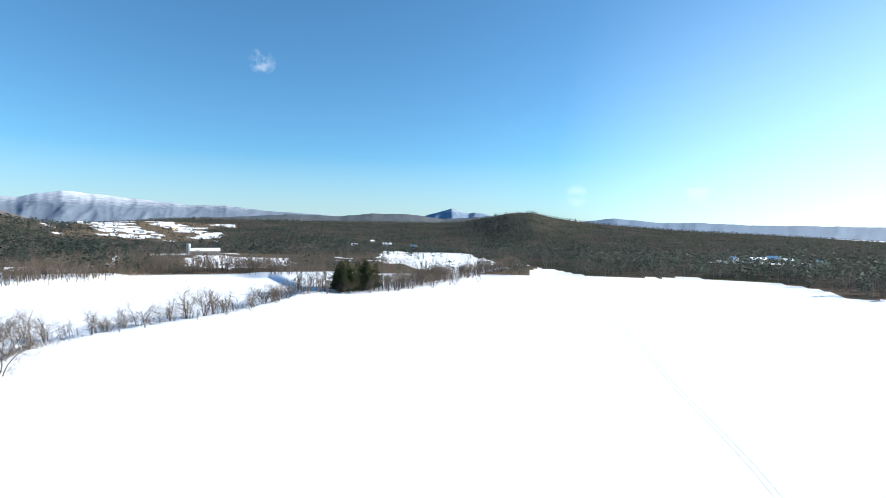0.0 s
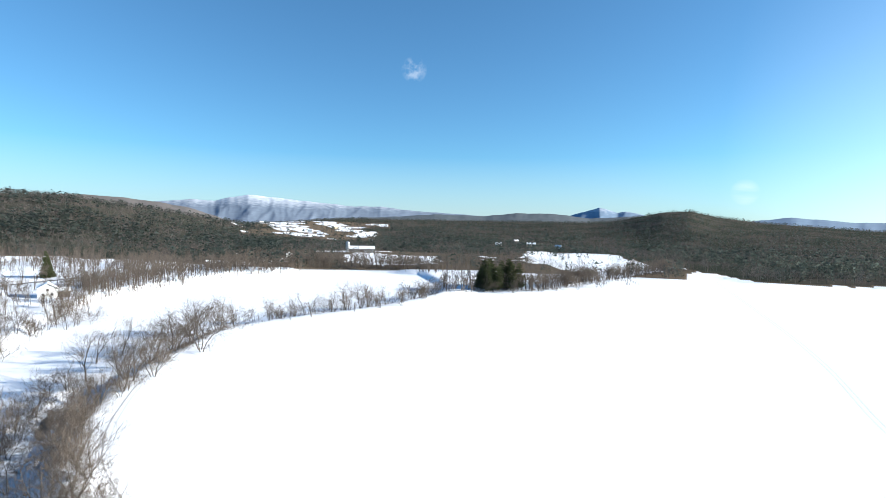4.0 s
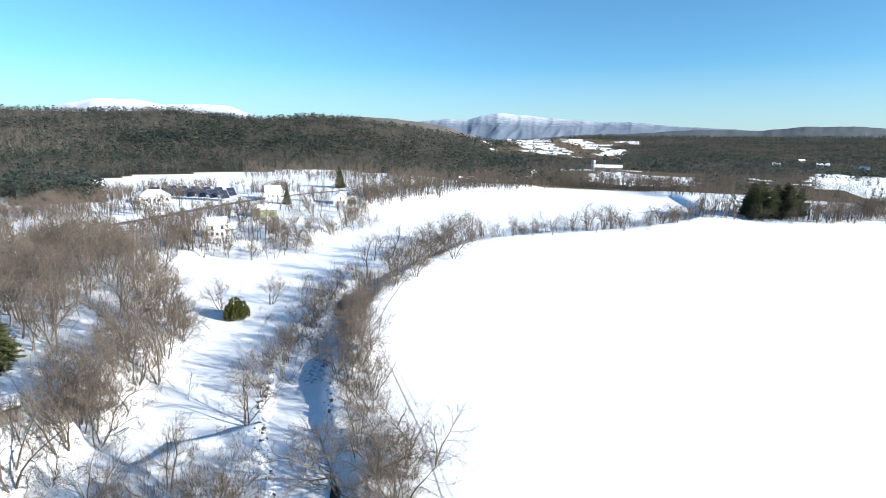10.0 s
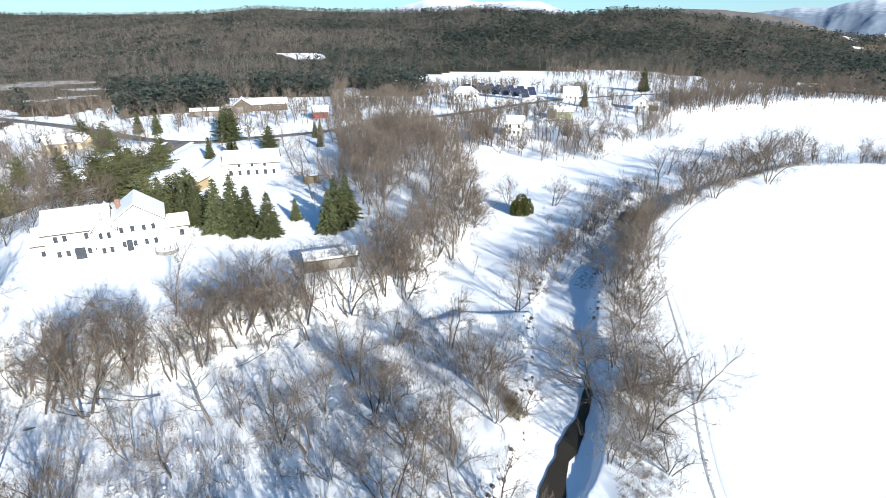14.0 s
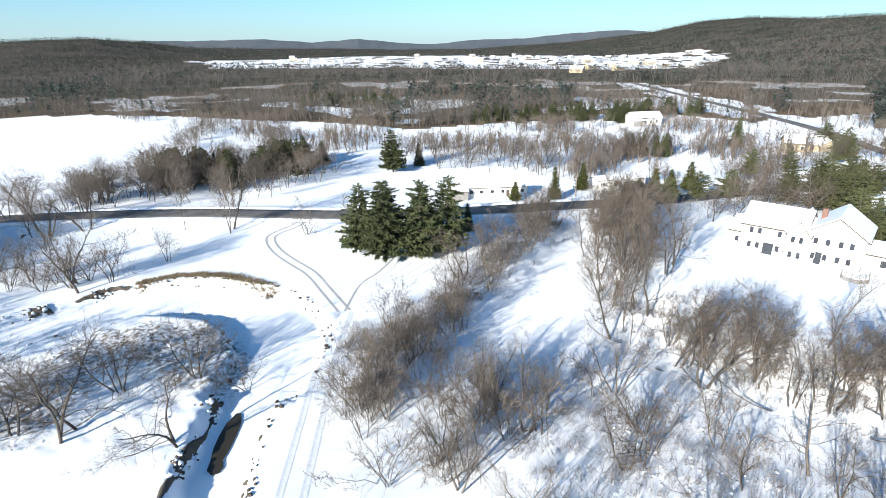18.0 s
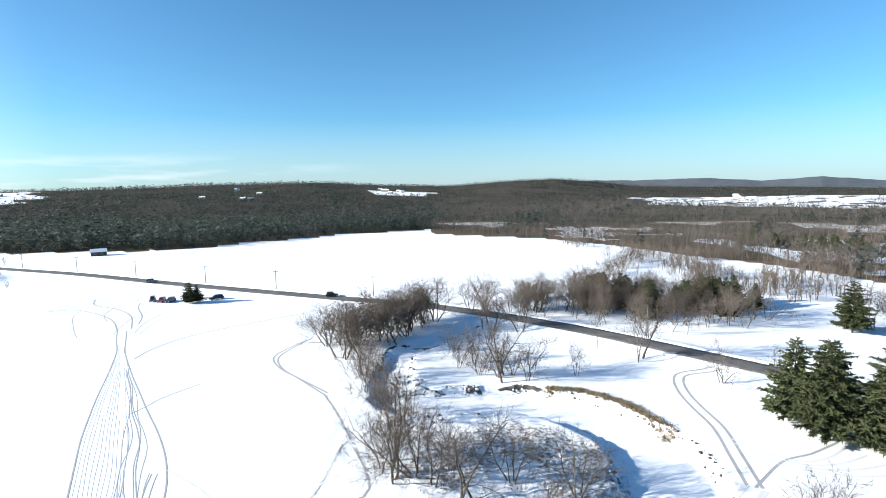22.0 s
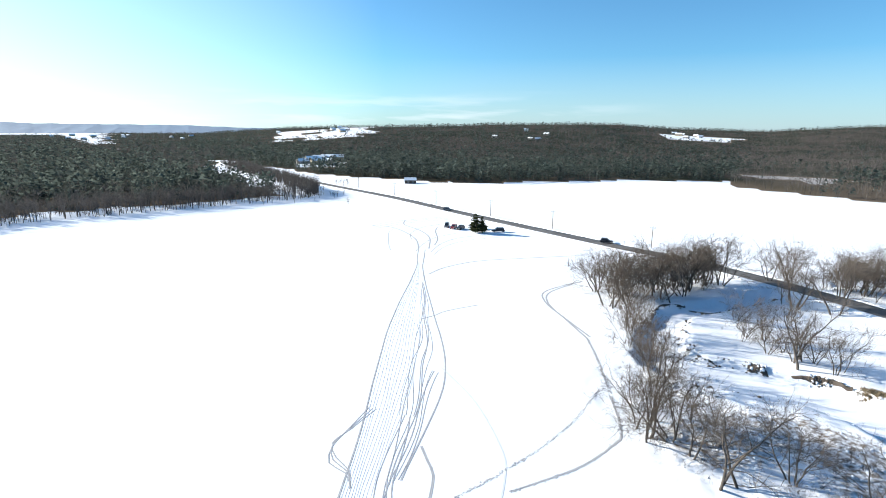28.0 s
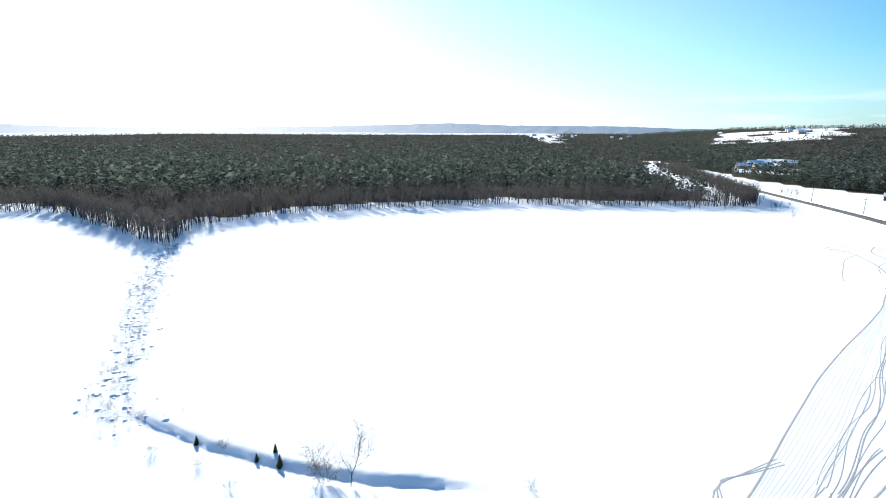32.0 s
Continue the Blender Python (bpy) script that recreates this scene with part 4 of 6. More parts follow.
def conifer_meshes(seed, levels, girth, plume, droop, gap=0.0, mat=None, full=0.8, ragged=0.15):
    """Trunk and crown of a conifer, 10 m high."""
    g = random.Random(seed)
    wood, green = Sticks(), Sticks()
    wood.tube([Vector((0, 0, -0.3)), Vector((0.03, 0, 5)), Vector((0, 0.03, 9.7))], [0.17, 0.11, 0.02], 7)
    for k in range(levels):
        t = (k + g.uniform(-.3, .3)) / levels
        z = 0.5 + gap + (9.3 - gap) * t
        reach = girth * max(0.0, 1 - t) ** full * g.uniform(1 - ragged, 1 + ragged) + 0.16
        n = max(5, int(9 - 4 * t))
        a0 = g.uniform(0, 6.28)
        for i in range(n):
            a = a0 + 6.2832 * (i + g.uniform(-.35, .35)) / n
            L = reach * g.uniform(1 - 2 * ragged, 1 + ragged)
            out = Vector((math.cos(a), math.sin(a), 0))
            tip = Vector((0, 0, z)) + out * L + Vector((0, 0, L * (droop + g.uniform(-.15, .15))))
            root = Vector((0, 0, z))
            if L > 0.6:
                wood.tube([root, tip], [0.025, 0.006], 3)
            m = max(3, int(L * plume))
            for j in range(m):
                u = 0.25 + 0.78 * (j + g.random()) / m
                p = root.lerp(tip, u)
                size = (0.34 + 0.34 * (1 - t)) * (1.2 - 0.45 * u)
                for _ in range(4):
                    e = (out * g.uniform(.1, 1) + Vector((g.uniform(-1, 1), g.uniform(-1, 1), g.uniform(-.8, .5)))).normalized()
                    green.sliver(p, p + e * size * g.uniform(.7, 1.4), size * 0.26, g)
    for _ in range(14):
        p = Vector((0, 0, g.uniform(9.0, 9.8)))
        green.sliver(p, p + Vector((g.uniform(-.3, .3), g.uniform(-.3, .3), g.uniform(.1, .4))), 0.06, g)
    return wood.mesh("trunk", BARK), green.mesh("crown", mat or NEEDLE)


def bush_meshes(seed):
    """A rounded evergreen bush, 10 m to its top before scaling."""
    g = random.Random(seed)
    wood, green = Sticks(), Sticks()
    for s in range(6):
        a = 1.2566 * s
        mid = 0.0 if s == 5 else 1.0
        wood.tube([Vector((0, 0, -.3)), Vector((math.cos(a) * 1.5, math.sin(a) * 1.5, 6))], [.25, .06], 5)
        cx, cy, top = math.cos(a) * 2.2 * mid, math.sin(a) * 2.2 * mid, g.uniform(5.5, 8.0) if mid else 10.0
        for _ in range(620):
            h = g.uniform(0.03, 1)
            rad = 2.7 * math.sqrt(max(0.03, 1 - (h * 1.04 - 0.25) ** 2 / 0.68)) * g.uniform(.82, 1.05)
            b = g.uniform(0, 6.28)
            p = Vector((cx + rad * math.cos(b), cy + rad * math.sin(b), h * top))
            e = Vector((math.cos(b) * .5, math.sin(b) * .5, g.uniform(.3, 1)))
            green.sliver(p, p + e * g.uniform(.7, 1.4), 0.32, g)
    return wood.mesh("trunk", BARK), green.mesh("crown", CEDAR)


KINDS = {
    "river_tree": [bare_tree_meshes(10 + k, 2 + k % 3, 7, 8, 8, 0.3, 0.2, 0.010, spread=1.0, gird=0.12) for k in range(6)],
    "old_tree": [bare_tree_meshes(15 + k, 3, 13, 11, 9, 0.4, 0.12, 0.010, spread=1.2, gird=0.15) for k in range(2)],
    "tall_tree": [bare_tree_meshes(20 + k, 1 + k % 2, 14, 8, 8, 0.2, 0.22, 0.010, spread=0.85, gird=0.12) for k in range(5)],
    "slim_tree": [bare_tree_meshes(30 + k, 1 + k % 2, 12, 7, 7, 0.18, 0.2, 0.010, spread=0.65, gird=0.08) for k in range(5)],
    "hedge_tree": [bare_tree_meshes(40 + k, 3 + k % 2, 6, 7, 8, 0.27, 0.16, 0.011, spread=0.95, gird=0.085) for k in range(5)],
    "shrub": [bare_tree_meshes(50 + k, 9, 3, 5, 7, 0.6, 0.15, 0.016, spread=0.6, gird=0.05) for k in range(4)],
    "spruce": [conifer_meshes(60 + k, 30, 2.3, 5.0, -0.25, ragged=0.13) for k in range(3)],
    "white_pine": [conifer_meshes(70 + k, 26, 2.9, 5.4, 0.12, 0.5, full=0.5, ragged=0.26) for k in range(4)],
    "yard_pine": [conifer_meshes(76 + k, 18, 2.6, 4.6, 0.22, 1.2, mat=OLIVE, full=0.42, ragged=0.36) for k in range(4)],
    "cedar": [conifer_meshes(80 + k, 24, 1.5, 4.5, 0.45, mat=CEDAR) for k in range(2)],
    "bush": [bush_meshes(90)],
}
LABELS = {
    "river_tree": ("leafless many-stemmed river tree with a wide twiggy crown", "tree"),
    "old_tree": ("big spreading leafless tree with a thick leaning trunk", "tree"),
    "tall_tree": ("tall leafless deciduous tree standing in snow", "tree"),
    "slim_tree": ("slim leafless tree with grey-brown twigs", "tree"),
    "hedge_tree": ("leafless hedgerow tree beside a snowy field", "tree"),
    "shrub": ("leafless brown shrub of many thin stems in snow", "shrub"),
    "spruce": ("dark green spruce tree with drooping branches", "tree"),
    "white_pine": ("tall dark green pine with layered boughs", "tree"),
    "yard_pine": ("open-crowned olive-green pine in snow", "tree"),
    "cedar": ("olive-green columnar cedar beside the road", "tree"),
    "bush": ("rounded olive-green evergreen bush on snow", "bush"),
}
made = {}
placed = random.Random(11)


def plant(kind, x, y, h, group="", wide=1.0, z=None, label=""):
    k = placed.randrange(len(KINDS[kind]))
    base = ground_at(x, y) - 0.12 if z is None else z
    s = h / 10.0
    m = pose(x, y, base, placed.uniform(-3, 3), placed.uniform(-3, 3), placed.uniform(0, 360)) @ Matrix.Diagonal((s * wide, s * wide, s, 1))
    key = (kind, k, group, label)
    if key not in made:
        text, cat = LABELS[kind]
        top = thing(kind, label or text, cat, m, group)
        for me, name in zip(KINDS[kind][k], ("trunk", "crown")):
            ob = new(name, me)
            ob.parent = top
        made[key] = top
        return top
    a, b, c = made[key].scale
    return copy_thing(made[key], m @ Matrix.Diagonal((1 / a, 1 / b, 1 / c, 1)))


def strip(kinds, line, n, spread, lo, hi, group, free=False, wide=1.0):
    """Plants n trees along a line, scattered to both sides."""
    line = curve(line, 2)
    step = np.hypot(*np.diff(line, axis=0).T)
    s = np.concatenate([[0], np.cumsum(step)])
    for k in range(n):
        t = s[-1] * (k + placed.random()) / n
        x, y = np.interp(t, s, line[:, 0]), np.interp(t, s, line[:, 1])
        for _ in range(6):
            px, py = x + placed.gauss(0, spread), y + placed.gauss(0, spread)
            if clear(px, py) or (free and away(STREAM, np.array([px]), np.array([py]))[0] > 4.4):
                break
        plant(placed.choice(kinds), px, py, placed.uniform(lo, hi) * 1.0, group, wide)


def clear(x, y):
    """Whether a tree may stand here: not on a road, on the stream or in a house."""
    X, Y = np.array([x]), np.array([y])
    if away(ROAD[::2], X, Y)[0] < 6.5 or away(WEST_ROAD[::2], X, Y)[0] < 6 or away(STREAM[::2], X, Y)[0] < 4.2:
        return False
    if within(VALLEY, X, Y)[0] and away(VALLEY, X, Y, True)[0] > 2.5:
        return False
    return all((x - hx) ** 2 + (y - hy) ** 2 > hr ** 2 for hx, hy, hr in HOUSE_SPOTS)


HOUSE_SPOTS = [(-104, -31, 13), (-152, -10, 14), (-141, 8, 5), (-84, 6.5, 6), (-97, -105, 12), (-132, -87, 9), (-243, -150, 10), (-283, -28, 12), (-299, -5, 12), (-322, 116, 12), (-205, 97, 8), (-240, 140, 9), (-296, 176, 9), (-252, 194, 9)]
RIVER_MIX = ["river_tree", "river_tree", "river_tree", "hedge_tree", "shrub"]
# east bank of the stream, along the field
strip(RIVER_MIX, [(-30, 30), (-37, 35), (-46, 42), (-57, 48), (-75, 61), (-92, 74), (-103, 92)], 56, 1.9, 5.5, 9, "trees on the field bank")
plant("old_tree", -45.3, 34.2, 9.8, "trees on the field bank", 1.45)
plant("old_tree", -27, 8.5, 8.8, "scrub by the river", 1.0)
plant("old_tree", -31, 14.5, 8.5, "scrub by the river", 0.9)
strip(RIVER_MIX, [(-103, 92), (-112, 112), (-124, 140), (-130, 165)], 22, 4.0, 8, 12.5, "trees on the field bank")
strip(["shrub"], [(-60, 49), (-80, 64), (-100, 84)], 12, 1.5, 2.5, 4, "shrubs on the field bank")
# hedgerow between the two snow fields
strip(["hedge_tree", "hedge_tree", "shrub", "river_tree"], [(-132, 170), (-122, 205), (-100, 245), (-84, 305), (-60, 330)], 40, 3.6, 5, 10, "hedgerow trees")
strip(["hedge_tree", "hedge_tree", "slim_tree"], [(-60, 330), (-28, 352), (25, 462), (92, 605)], 80, 9.0, 10, 15, "hedgerow trees")
strip(["white_pine"], [(-68, 332), (-56, 341), (-44, 350)], 17, 4.5, 15, 21, "pines in the hedgerow", wide=0.9)
for kind, x, y, h in (("river_tree", -137.7, 182.5, 9.7), ("river_tree", -121.9, 211.2, 11), ("tall_tree", -107, 221.5, 13.3), ("river_tree", -106.4, 235.3, 13), ("tall_tree", -99.5, 242.7, 13), ("river_tree", -91.3, 269.8, 11.5), ("river_tree", -88, 290, 11.5), ("tall_tree", -131, 157.7, 13.6),
                      ("river_tree", -138.9, 160.4, 13), ("tall_tree", -122.2, 124.5, 13.7), ("river_tree", -128.2, 140, 13), ("river_tree", -136.7, 119.2, 12), ("tall_tree", -137.4, 128.5, 11.8), ("hedge_tree", -124.2, 196.3, 9.5), ("tall_tree", -122.9, 104.3, 13.5), ("hedge_tree", -132.7, 187.5, 7.2)):
    plant(kind, x, y, h, "hedgerow trees", 1.15)
# river flat
for x, y, h in ((-67.9, 34.1, 9.7), (-122.3, 57, 8.4), (-117.3, 67.5, 8.9), (-118.9, 80.4, 6.8), (-112, 74, 7), (-106, 72, 6.5), (-92, 57, 7), (-85, 51, 7.5), (-88, 55, 6)):
    plant("river_tree" if h > 7.5 else "hedge_tree", x, y, h, "trees on the river flat")
strip(["hedge_tree", "river_tree", "shrub", "shrub"], [(-71, 39), (-81, 49), (-91, 60), (-101, 71), (-112, 86), (-122, 100)], 34, 1.6, 4, 8.5, "trees on the river flat", True)
strip(["slim_tree", "shrub"], [(-80, 40), (-98, 54), (-120, 66), (-132, 78)], 10, 6, 2, 5, "trees on the river flat", True)
plant("bush", -113.5, 56.5, 5.0, wide=1.15)
# village shore
strip(["hedge_tree", "slim_tree", "tall_tree"], [(-210, 82), (-190, 83), (-175, 92), (-163, 100), (-172, 112), (-189, 134), (-194, 156), (-243, 196)], 92, 4.5, 5.5, 10, "trees on the village shore", True)
# steep west bank
strip(["river_tree", "tall_tree", "slim_tree", "slim_tree"], [(-66, -43), (-63, -30), (-64, -20), (-71, -8), (-76, 4), (-83, 20), (-99, 33), (-116, 42)], 66, 3.0, 8.0, 12.5, "trees on the river bank")
strip(["shrub"], [(-63, -38), (-63, -22), (-70, -8), (-77, 8), (-88, 26)], 18, 1.8, 2.5, 4.5, "shrubs on the river bank")
strip(["tall_tree", "slim_tree", "tall_tree"], [(-105, 22), (-128, 24), (-150, 20), (-170, 42), (-160, 50), (-130, 42)], 105, 7.0, 9.5, 13, "bare grove behind the bank")
strip(["tall_tree", "slim_tree"], [(-165, 56), (-190, 40), (-230, 50), (-250, 45)], 26, 9, 10, 14, "bare grove behind the bank")
strip(["slim_tree", "tall_tree"], [(-64, -34), (-66, -16), (-74, 2), (-82, 17), (-96, 31)], 30, 2.4, 7.5, 11.0, "trees on the river bank")
# fallen trees at the foot of the bank
LABELS["fallen_tree"] = ("fallen leafless tree lying at the foot of a bank", "fallen tree")
KINDS["fallen_tree"] = [bare_tree_meshes(95 + k, 1, 6, 3, 3, 0.1, 0.3, spread=0.7, gird=0.13) for k in range(2)]
for x, y, h, turn in ((-60.5, -37, 6, 20), (-58.8, -30, 7, 200), (-59.2, -24, 6, 340), (-61, -17, 7, 15), (-64.5, -8, 6, 190), (-68, 0, 7, 30), (-73, 12, 6, 205), (-79, 22, 6.5, 40)):
    k = placed.randrange(2)
    s = h / 10
    top = thing("fallen_tree", *LABELS["fallen_tree"], pose(x, y, ground_at(x, y) + 0.25, 86, 0, turn) @ Matrix.Diagonal((s, s, s, 1)), "fallen trees")
    for me, name in zip(KINDS["fallen_tree"][k], ("trunk", "crown")):
        new(name, me).parent = top
# scrub on the tongue of land
strip(["river_tree", "slim_tree", "shrub"], [(-27, -4), (-34, 8), (-43, 17), (-52, 23)], 22, 3.0, 6.0, 9.5, "scrub by the river")
strip(["river_tree", "shrub", "hedge_tree"], [(-18, -44), (-24, -50), (-30, -44), (-36, -50), (-32, -56)], 26, 3.2, 4.5, 9.0, "scrub by the river")
strip(["river_tree", "river_tree", "shrub"], [(-24, -33), (-30, -36), (-36, -40), (-34, -30)], 16, 2.6, 6.0, 9.0, "scrub by the river")
strip(["river_tree", "tall_tree", "slim_tree"], [(-36, -40), (-44, -28), (-46, -12), (-52, 2), (-60, 14), (-64, 22)], 26, 4.6, 6.5, 10.0, "scrub by the river")
strip(["river_tree", "slim_tree", "shrub"], [(-24, -34), (-30, -16), (-38, -2), (-46, 12), (-52, 20)], 16, 3.4, 4.0, 8.5, "scrub by the river")
# both banks of the river towards the road
strip(["hedge_tree", "river_tree", "shrub"], [(-33, -55), (-46, -57), (-60, -66), (-78, -74), (-96, -83)], 36, 2.6, 5.0, 9.5, "trees by the river")
strip(["tall_tree", "river_tree", "slim_tree"], [(-72, -44), (-84, -52), (-98, -66), (-112, -70)], 52, 3.6, 8, 12.5, "trees by the river")
# island in the bend
for kind, x, y, h in (("river_tree", 18.1, -91.6, 9.7), ("tall_tree", 18, -84.5, 10.2), ("old_tree", 14.7, -67.9, 9.8), ("river_tree", 12.1, -69.5, 10.6), ("tall_tree", 9.1, -66.9, 9.1), ("river_tree", 5.3, -63.1, 10.4), ("tall_tree", 3.4, -64.2, 9.5), ("river_tree", -1.5, -68.9, 8.7),
                      ("river_tree", -4.9, -54.2, 9.0), ("river_tree", -9.9, -65.9, 8.9), ("hedge_tree", -14.6, -61.5, 5.2), ("tall_tree", 11.2, -77.2, 7.8), ("tall_tree", 15.5, -73, 9), ("hedge_tree", 19, -76, 7.5), ("river_tree", 17, -70.5, 8.6), ("hedge_tree", 7, -72, 6.5)):
    plant(kind, x, y, h, "trees on the island", 1.25)
strip(["shrub", "hedge_tree"], [(6, -66), (0, -62), (-10, -67), (-2, -76), (4, -84), (14, -82)], 9, 2.4, 2.0, 4.5, "shrubs on the island")
# clump at the road bridge
strip(["tall_tree", "tall_tree", "river_tree"], [(41, -124), (37, -134), (31, -141), (27, -150), (22, -158)], 36, 3.0, 10, 13.5, "trees at the bridge", wide=1.2)
strip(["hedge_tree", "shrub"], [(40, -126), (33, -140), (24, -155)], 14, 3.0, 4, 7, "trees at the bridge")
for kind, x, y, h in (("river_tree", 38.8, -120.5, 14), ("tall_tree", 37, -130.7, 10.8), ("tall_tree", 29.1, -133.9, 12.6), ("river_tree", 25.8, -139.9, 12.4), ("tall_tree", 23.2, -155.1, 12.7), ("river_tree", 19.7, -157.7, 14.1), ("river_tree", 1.8, -146.4, 14.2), ("river_tree", -5.6, -146.2, 14), ("tall_tree", -0.4, -106.3, 12.5), ("hedge_tree", 11.4, -123.6, 7)):
    plant(kind, x, y, h, "trees at the bridge", 1.25)
for kind, x, y, h in (("river_tree", 29.6, -109, 11), ("tall_tree", 20.9, -161, 13.3), ("tall_tree", 3.6, -153, 12.5), ("tall_tree", 5, -149, 12), ("river_tree", 0.4, -110, 12.6), ("hedge_tree", -6.5, -110, 6.8), ("hedge_tree", -16.2, -112, 7.5), ("tall_tree", -33, -124, 16.5),
                      ("tall_tree", -31.5, -121.5, 15), ("hedge_tree", -45, -109, 10), ("hedge_tree", -55, -107, 8.6), ("slim_tree", -24, -131, 9), ("river_tree", 6, -118, 8), ("hedge_tree", 12, -128, 8)):
    plant(kind, x, y, h, "trees at the bridge")
strip(["river_tree", "shrub", "hedge_tree"], [(14, -92), (22, -94), (26, -102), (30, -112)], 10, 2.0, 6, 9.5, "trees at the bridge", True)
strip(["river_tree", "hedge_tree"], [(10, -118), (2, -109), (-6, -111)], 9, 2.5, 5, 10, "trees at the bridge")
# south of the road
strip(["tall_tree", "hedge_tree", "slim_tree"], [(-8, -172), (-22, -170), (-38, -164), (-52, -156), (-62, -160), (-78, -168)], 56, 6, 8, 12, "trees south of the road")
strip(["hedge_tree", "slim_tree"], [(-30, -190), (-58, -204), (-80, -222), (-82, -260), (-70, -300)], 34, 6, 7, 10.5, "trees south of the road")
strip(["spruce", "white_pine"], [(-30, -186), (-44, -178), (-56, -174), (-66, -178), (-82, -184)], 34, 4.5, 8.5, 12, "conifers south of the road", wide=1.45)
strip(["spruce"], [(-8, -188), (-12, -190), (-16, -192)], 5, 1.5, 3, 4.5, "conifers south of the road")
plant("white_pine", -94, -149, 14.5)
plant("spruce", -107, -152, 8.5)
strip(["hedge_tree", "slim_tree", "tall_tree"], [(-100, -156), (-115, -143), (-121, -136), (-129, -125), (-137, -120), (-146, -117.5), (-157, -112), (-170, -111), (-200, -116)], 56, 3.2, 8, 12.5, "trees behind the road")
strip(["spruce", "white_pine"], [(-200, -226), (-218, -205), (-238, -188), (-242, -172), (-268, -169), (-290, -150)], 44, 6, 7.5, 10.5, "conifers behind the road houses", wide=1.2)
strip(["spruce", "white_pine"], [(-166, -374), (-185, -345), (-204, -310)], 26, 6, 8, 10.5, "conifers behind the road houses", wide=1.2)
strip(["spruce"], [(-176, -113), (-184, -108), (-196, -104)], 8, 3, 6, 9.5, "conifers behind the road houses", wide=1.1)
strip(["tall_tree", "river_tree"], [(4, -166), (-10, -172), (-22, -176), (-34, -172), (-45, -176), (-58, -178), (-66, -192)], 44, 4.0, 9, 13, "trees south of the road", wide=1.15)
strip(["hedge_tree", "shrub", "tall_tree"], [(-76, -299), (-58, -260), (-46, -232), (-33, -208), (-20, -194), (-7, -182), (4, -172)], 46, 3.5, 5, 10, "trees beyond the road")
# pines by the trail
for x, y, h in ((-48.7, -91.5, 15), (-50.6, -84.5, 16.8), (-56.2, -80.8, 16.4), (-61.9, -79.8, 16.6), (-53, -88, 15.5), (-58.5, -84, 14.5)):
    plant("white_pine", x, y, h, "pines beside the trail", 0.88)
plant("spruce", -74.6, -87.5, 6.7)
for x, y, h, w in ((-100.3, -98, 5.5, 1.9), (-108.5, -91, 9.9, 1.1), (-122.6, -93, 8.5, 1.5), (-126.6, -77.5, 5.4, 2.2), (-130.5, -75.5, 7.8, 1.6), (-135.2, -73, 7.0, 1.8), (-141.6, -71.5, 8.2, 1.6)):
    plant("cedar", x, y, h, "cedars beside the road", w)
# conifers round the houses
for x, y, h in ((-107, -12.5, 10.5), (-105.6, -9.4, 11), (-104, -7, 10), (-102, -3, 9.5), (-110, -14, 9), (-115.6, -19.5, 9), (-119.7, -24.5, 8.5), (-110, 2.5, 5), (-100.5, 8, 9.8), (-103, 10.5, 9.5), (-108.4, 13, 9), (-113, -16.5, 9.5)):
    plant("spruce", x, y, h * placed.uniform(.85, 1.15), "spruces by the white houses", placed.uniform(0.95, 1.3))
for x, y, h in ((-116, -24, 9), (-116, -17, 8), (-122, -21, 8.5), (-128, -24, 9), (-134, -21, 8), (-120, -27, 9), (-125, -29, 9), (-130, -32, 9.5), (-136, -33, 10), (-143, -34, 9), (-150, -37, 9.5), (-155, -34, 10), (-163, -32, 9), (-134, -44, 9), (-142, -47, 9), (-150, -44, 9), (-160, -40, 9.5), (-171, -33, 9), (-168, -42, 8)):
    plant("yard_pine", x, y, h * placed.uniform(.8, 1.1), "pines between the houses", 1.15)
strip(["yard_pine", "tall_tree"], [(-126, -36), (-140, -40), (-156, -38), (-172, -36)], 16, 3.5, 8, 11, "pines between the houses")
for x, y, h in ((-116, -70.5, 7.5), (-121, -66, 8), (-127, -61.5, 8), (-133, -57, 7.5), (-119, -75, 6.5), (-138, -58, 7)):
    plant("yard_pine", x, y, h, "pines beside the road", 1.35)
for x, y, h in ((-180, -20, 7), (-184, -14, 7.5), (-178, -12, 6), (-227, -15.5, 10), (-229, -19, 11), (-190, 15, 6), (-208, 15, 6.5), (-213, 17, 6), (-330, 254, 17.6), (-334, 258, 15), (-236, -44, 9), (-242, -52, 9), (-220, -95, 12), (-180, -110, 9), (-268, 168, 11)):
    plant("spruce", x, y, h, "conifers in the village")
strip(["tall_tree", "hedge_tree", "slim_tree"], [(-178, 120), (-200, 118), (-215, 118), (-226, 150), (-250, 175), (-262, 205), (-275, 260)], 34, 6, 6, 10, "trees in the village")
strip(["tall_tree", "slim_tree"], [(-300, 100), (-345, 170), (-330, 200), (-318, 260), (-290, 330), (-285, 390)], 34, 9, 8, 12, "trees in the village")
strip(["hedge_tree", "tall_tree"], [(-235, -60), (-250, -20), (-268, 5), (-262, 30), (-240, 70)], 18, 8, 7, 11, "trees in the village")
strip(["hedge_tree", "tall_tree", "shrub"], [(-113, -51), (-118, -48), (-127, -47), (-148, -57), (-159, -67)], 26, 3.0, 6, 10, "trees by the village road")
strip(["tall_tree", "yard_pine", "hedge_tree"], [(-181, -74), (-156, -56), (-175, -55), (-210, -54), (-227, -72)], 22, 4.0, 6, 10, "trees by the village road")
for x, y, h in ((-210, -16, 13), (-192, -2, 8), (-225, -67, 10)):
    plant("white_pine", x, y, h, "conifers in the village", 1.2)
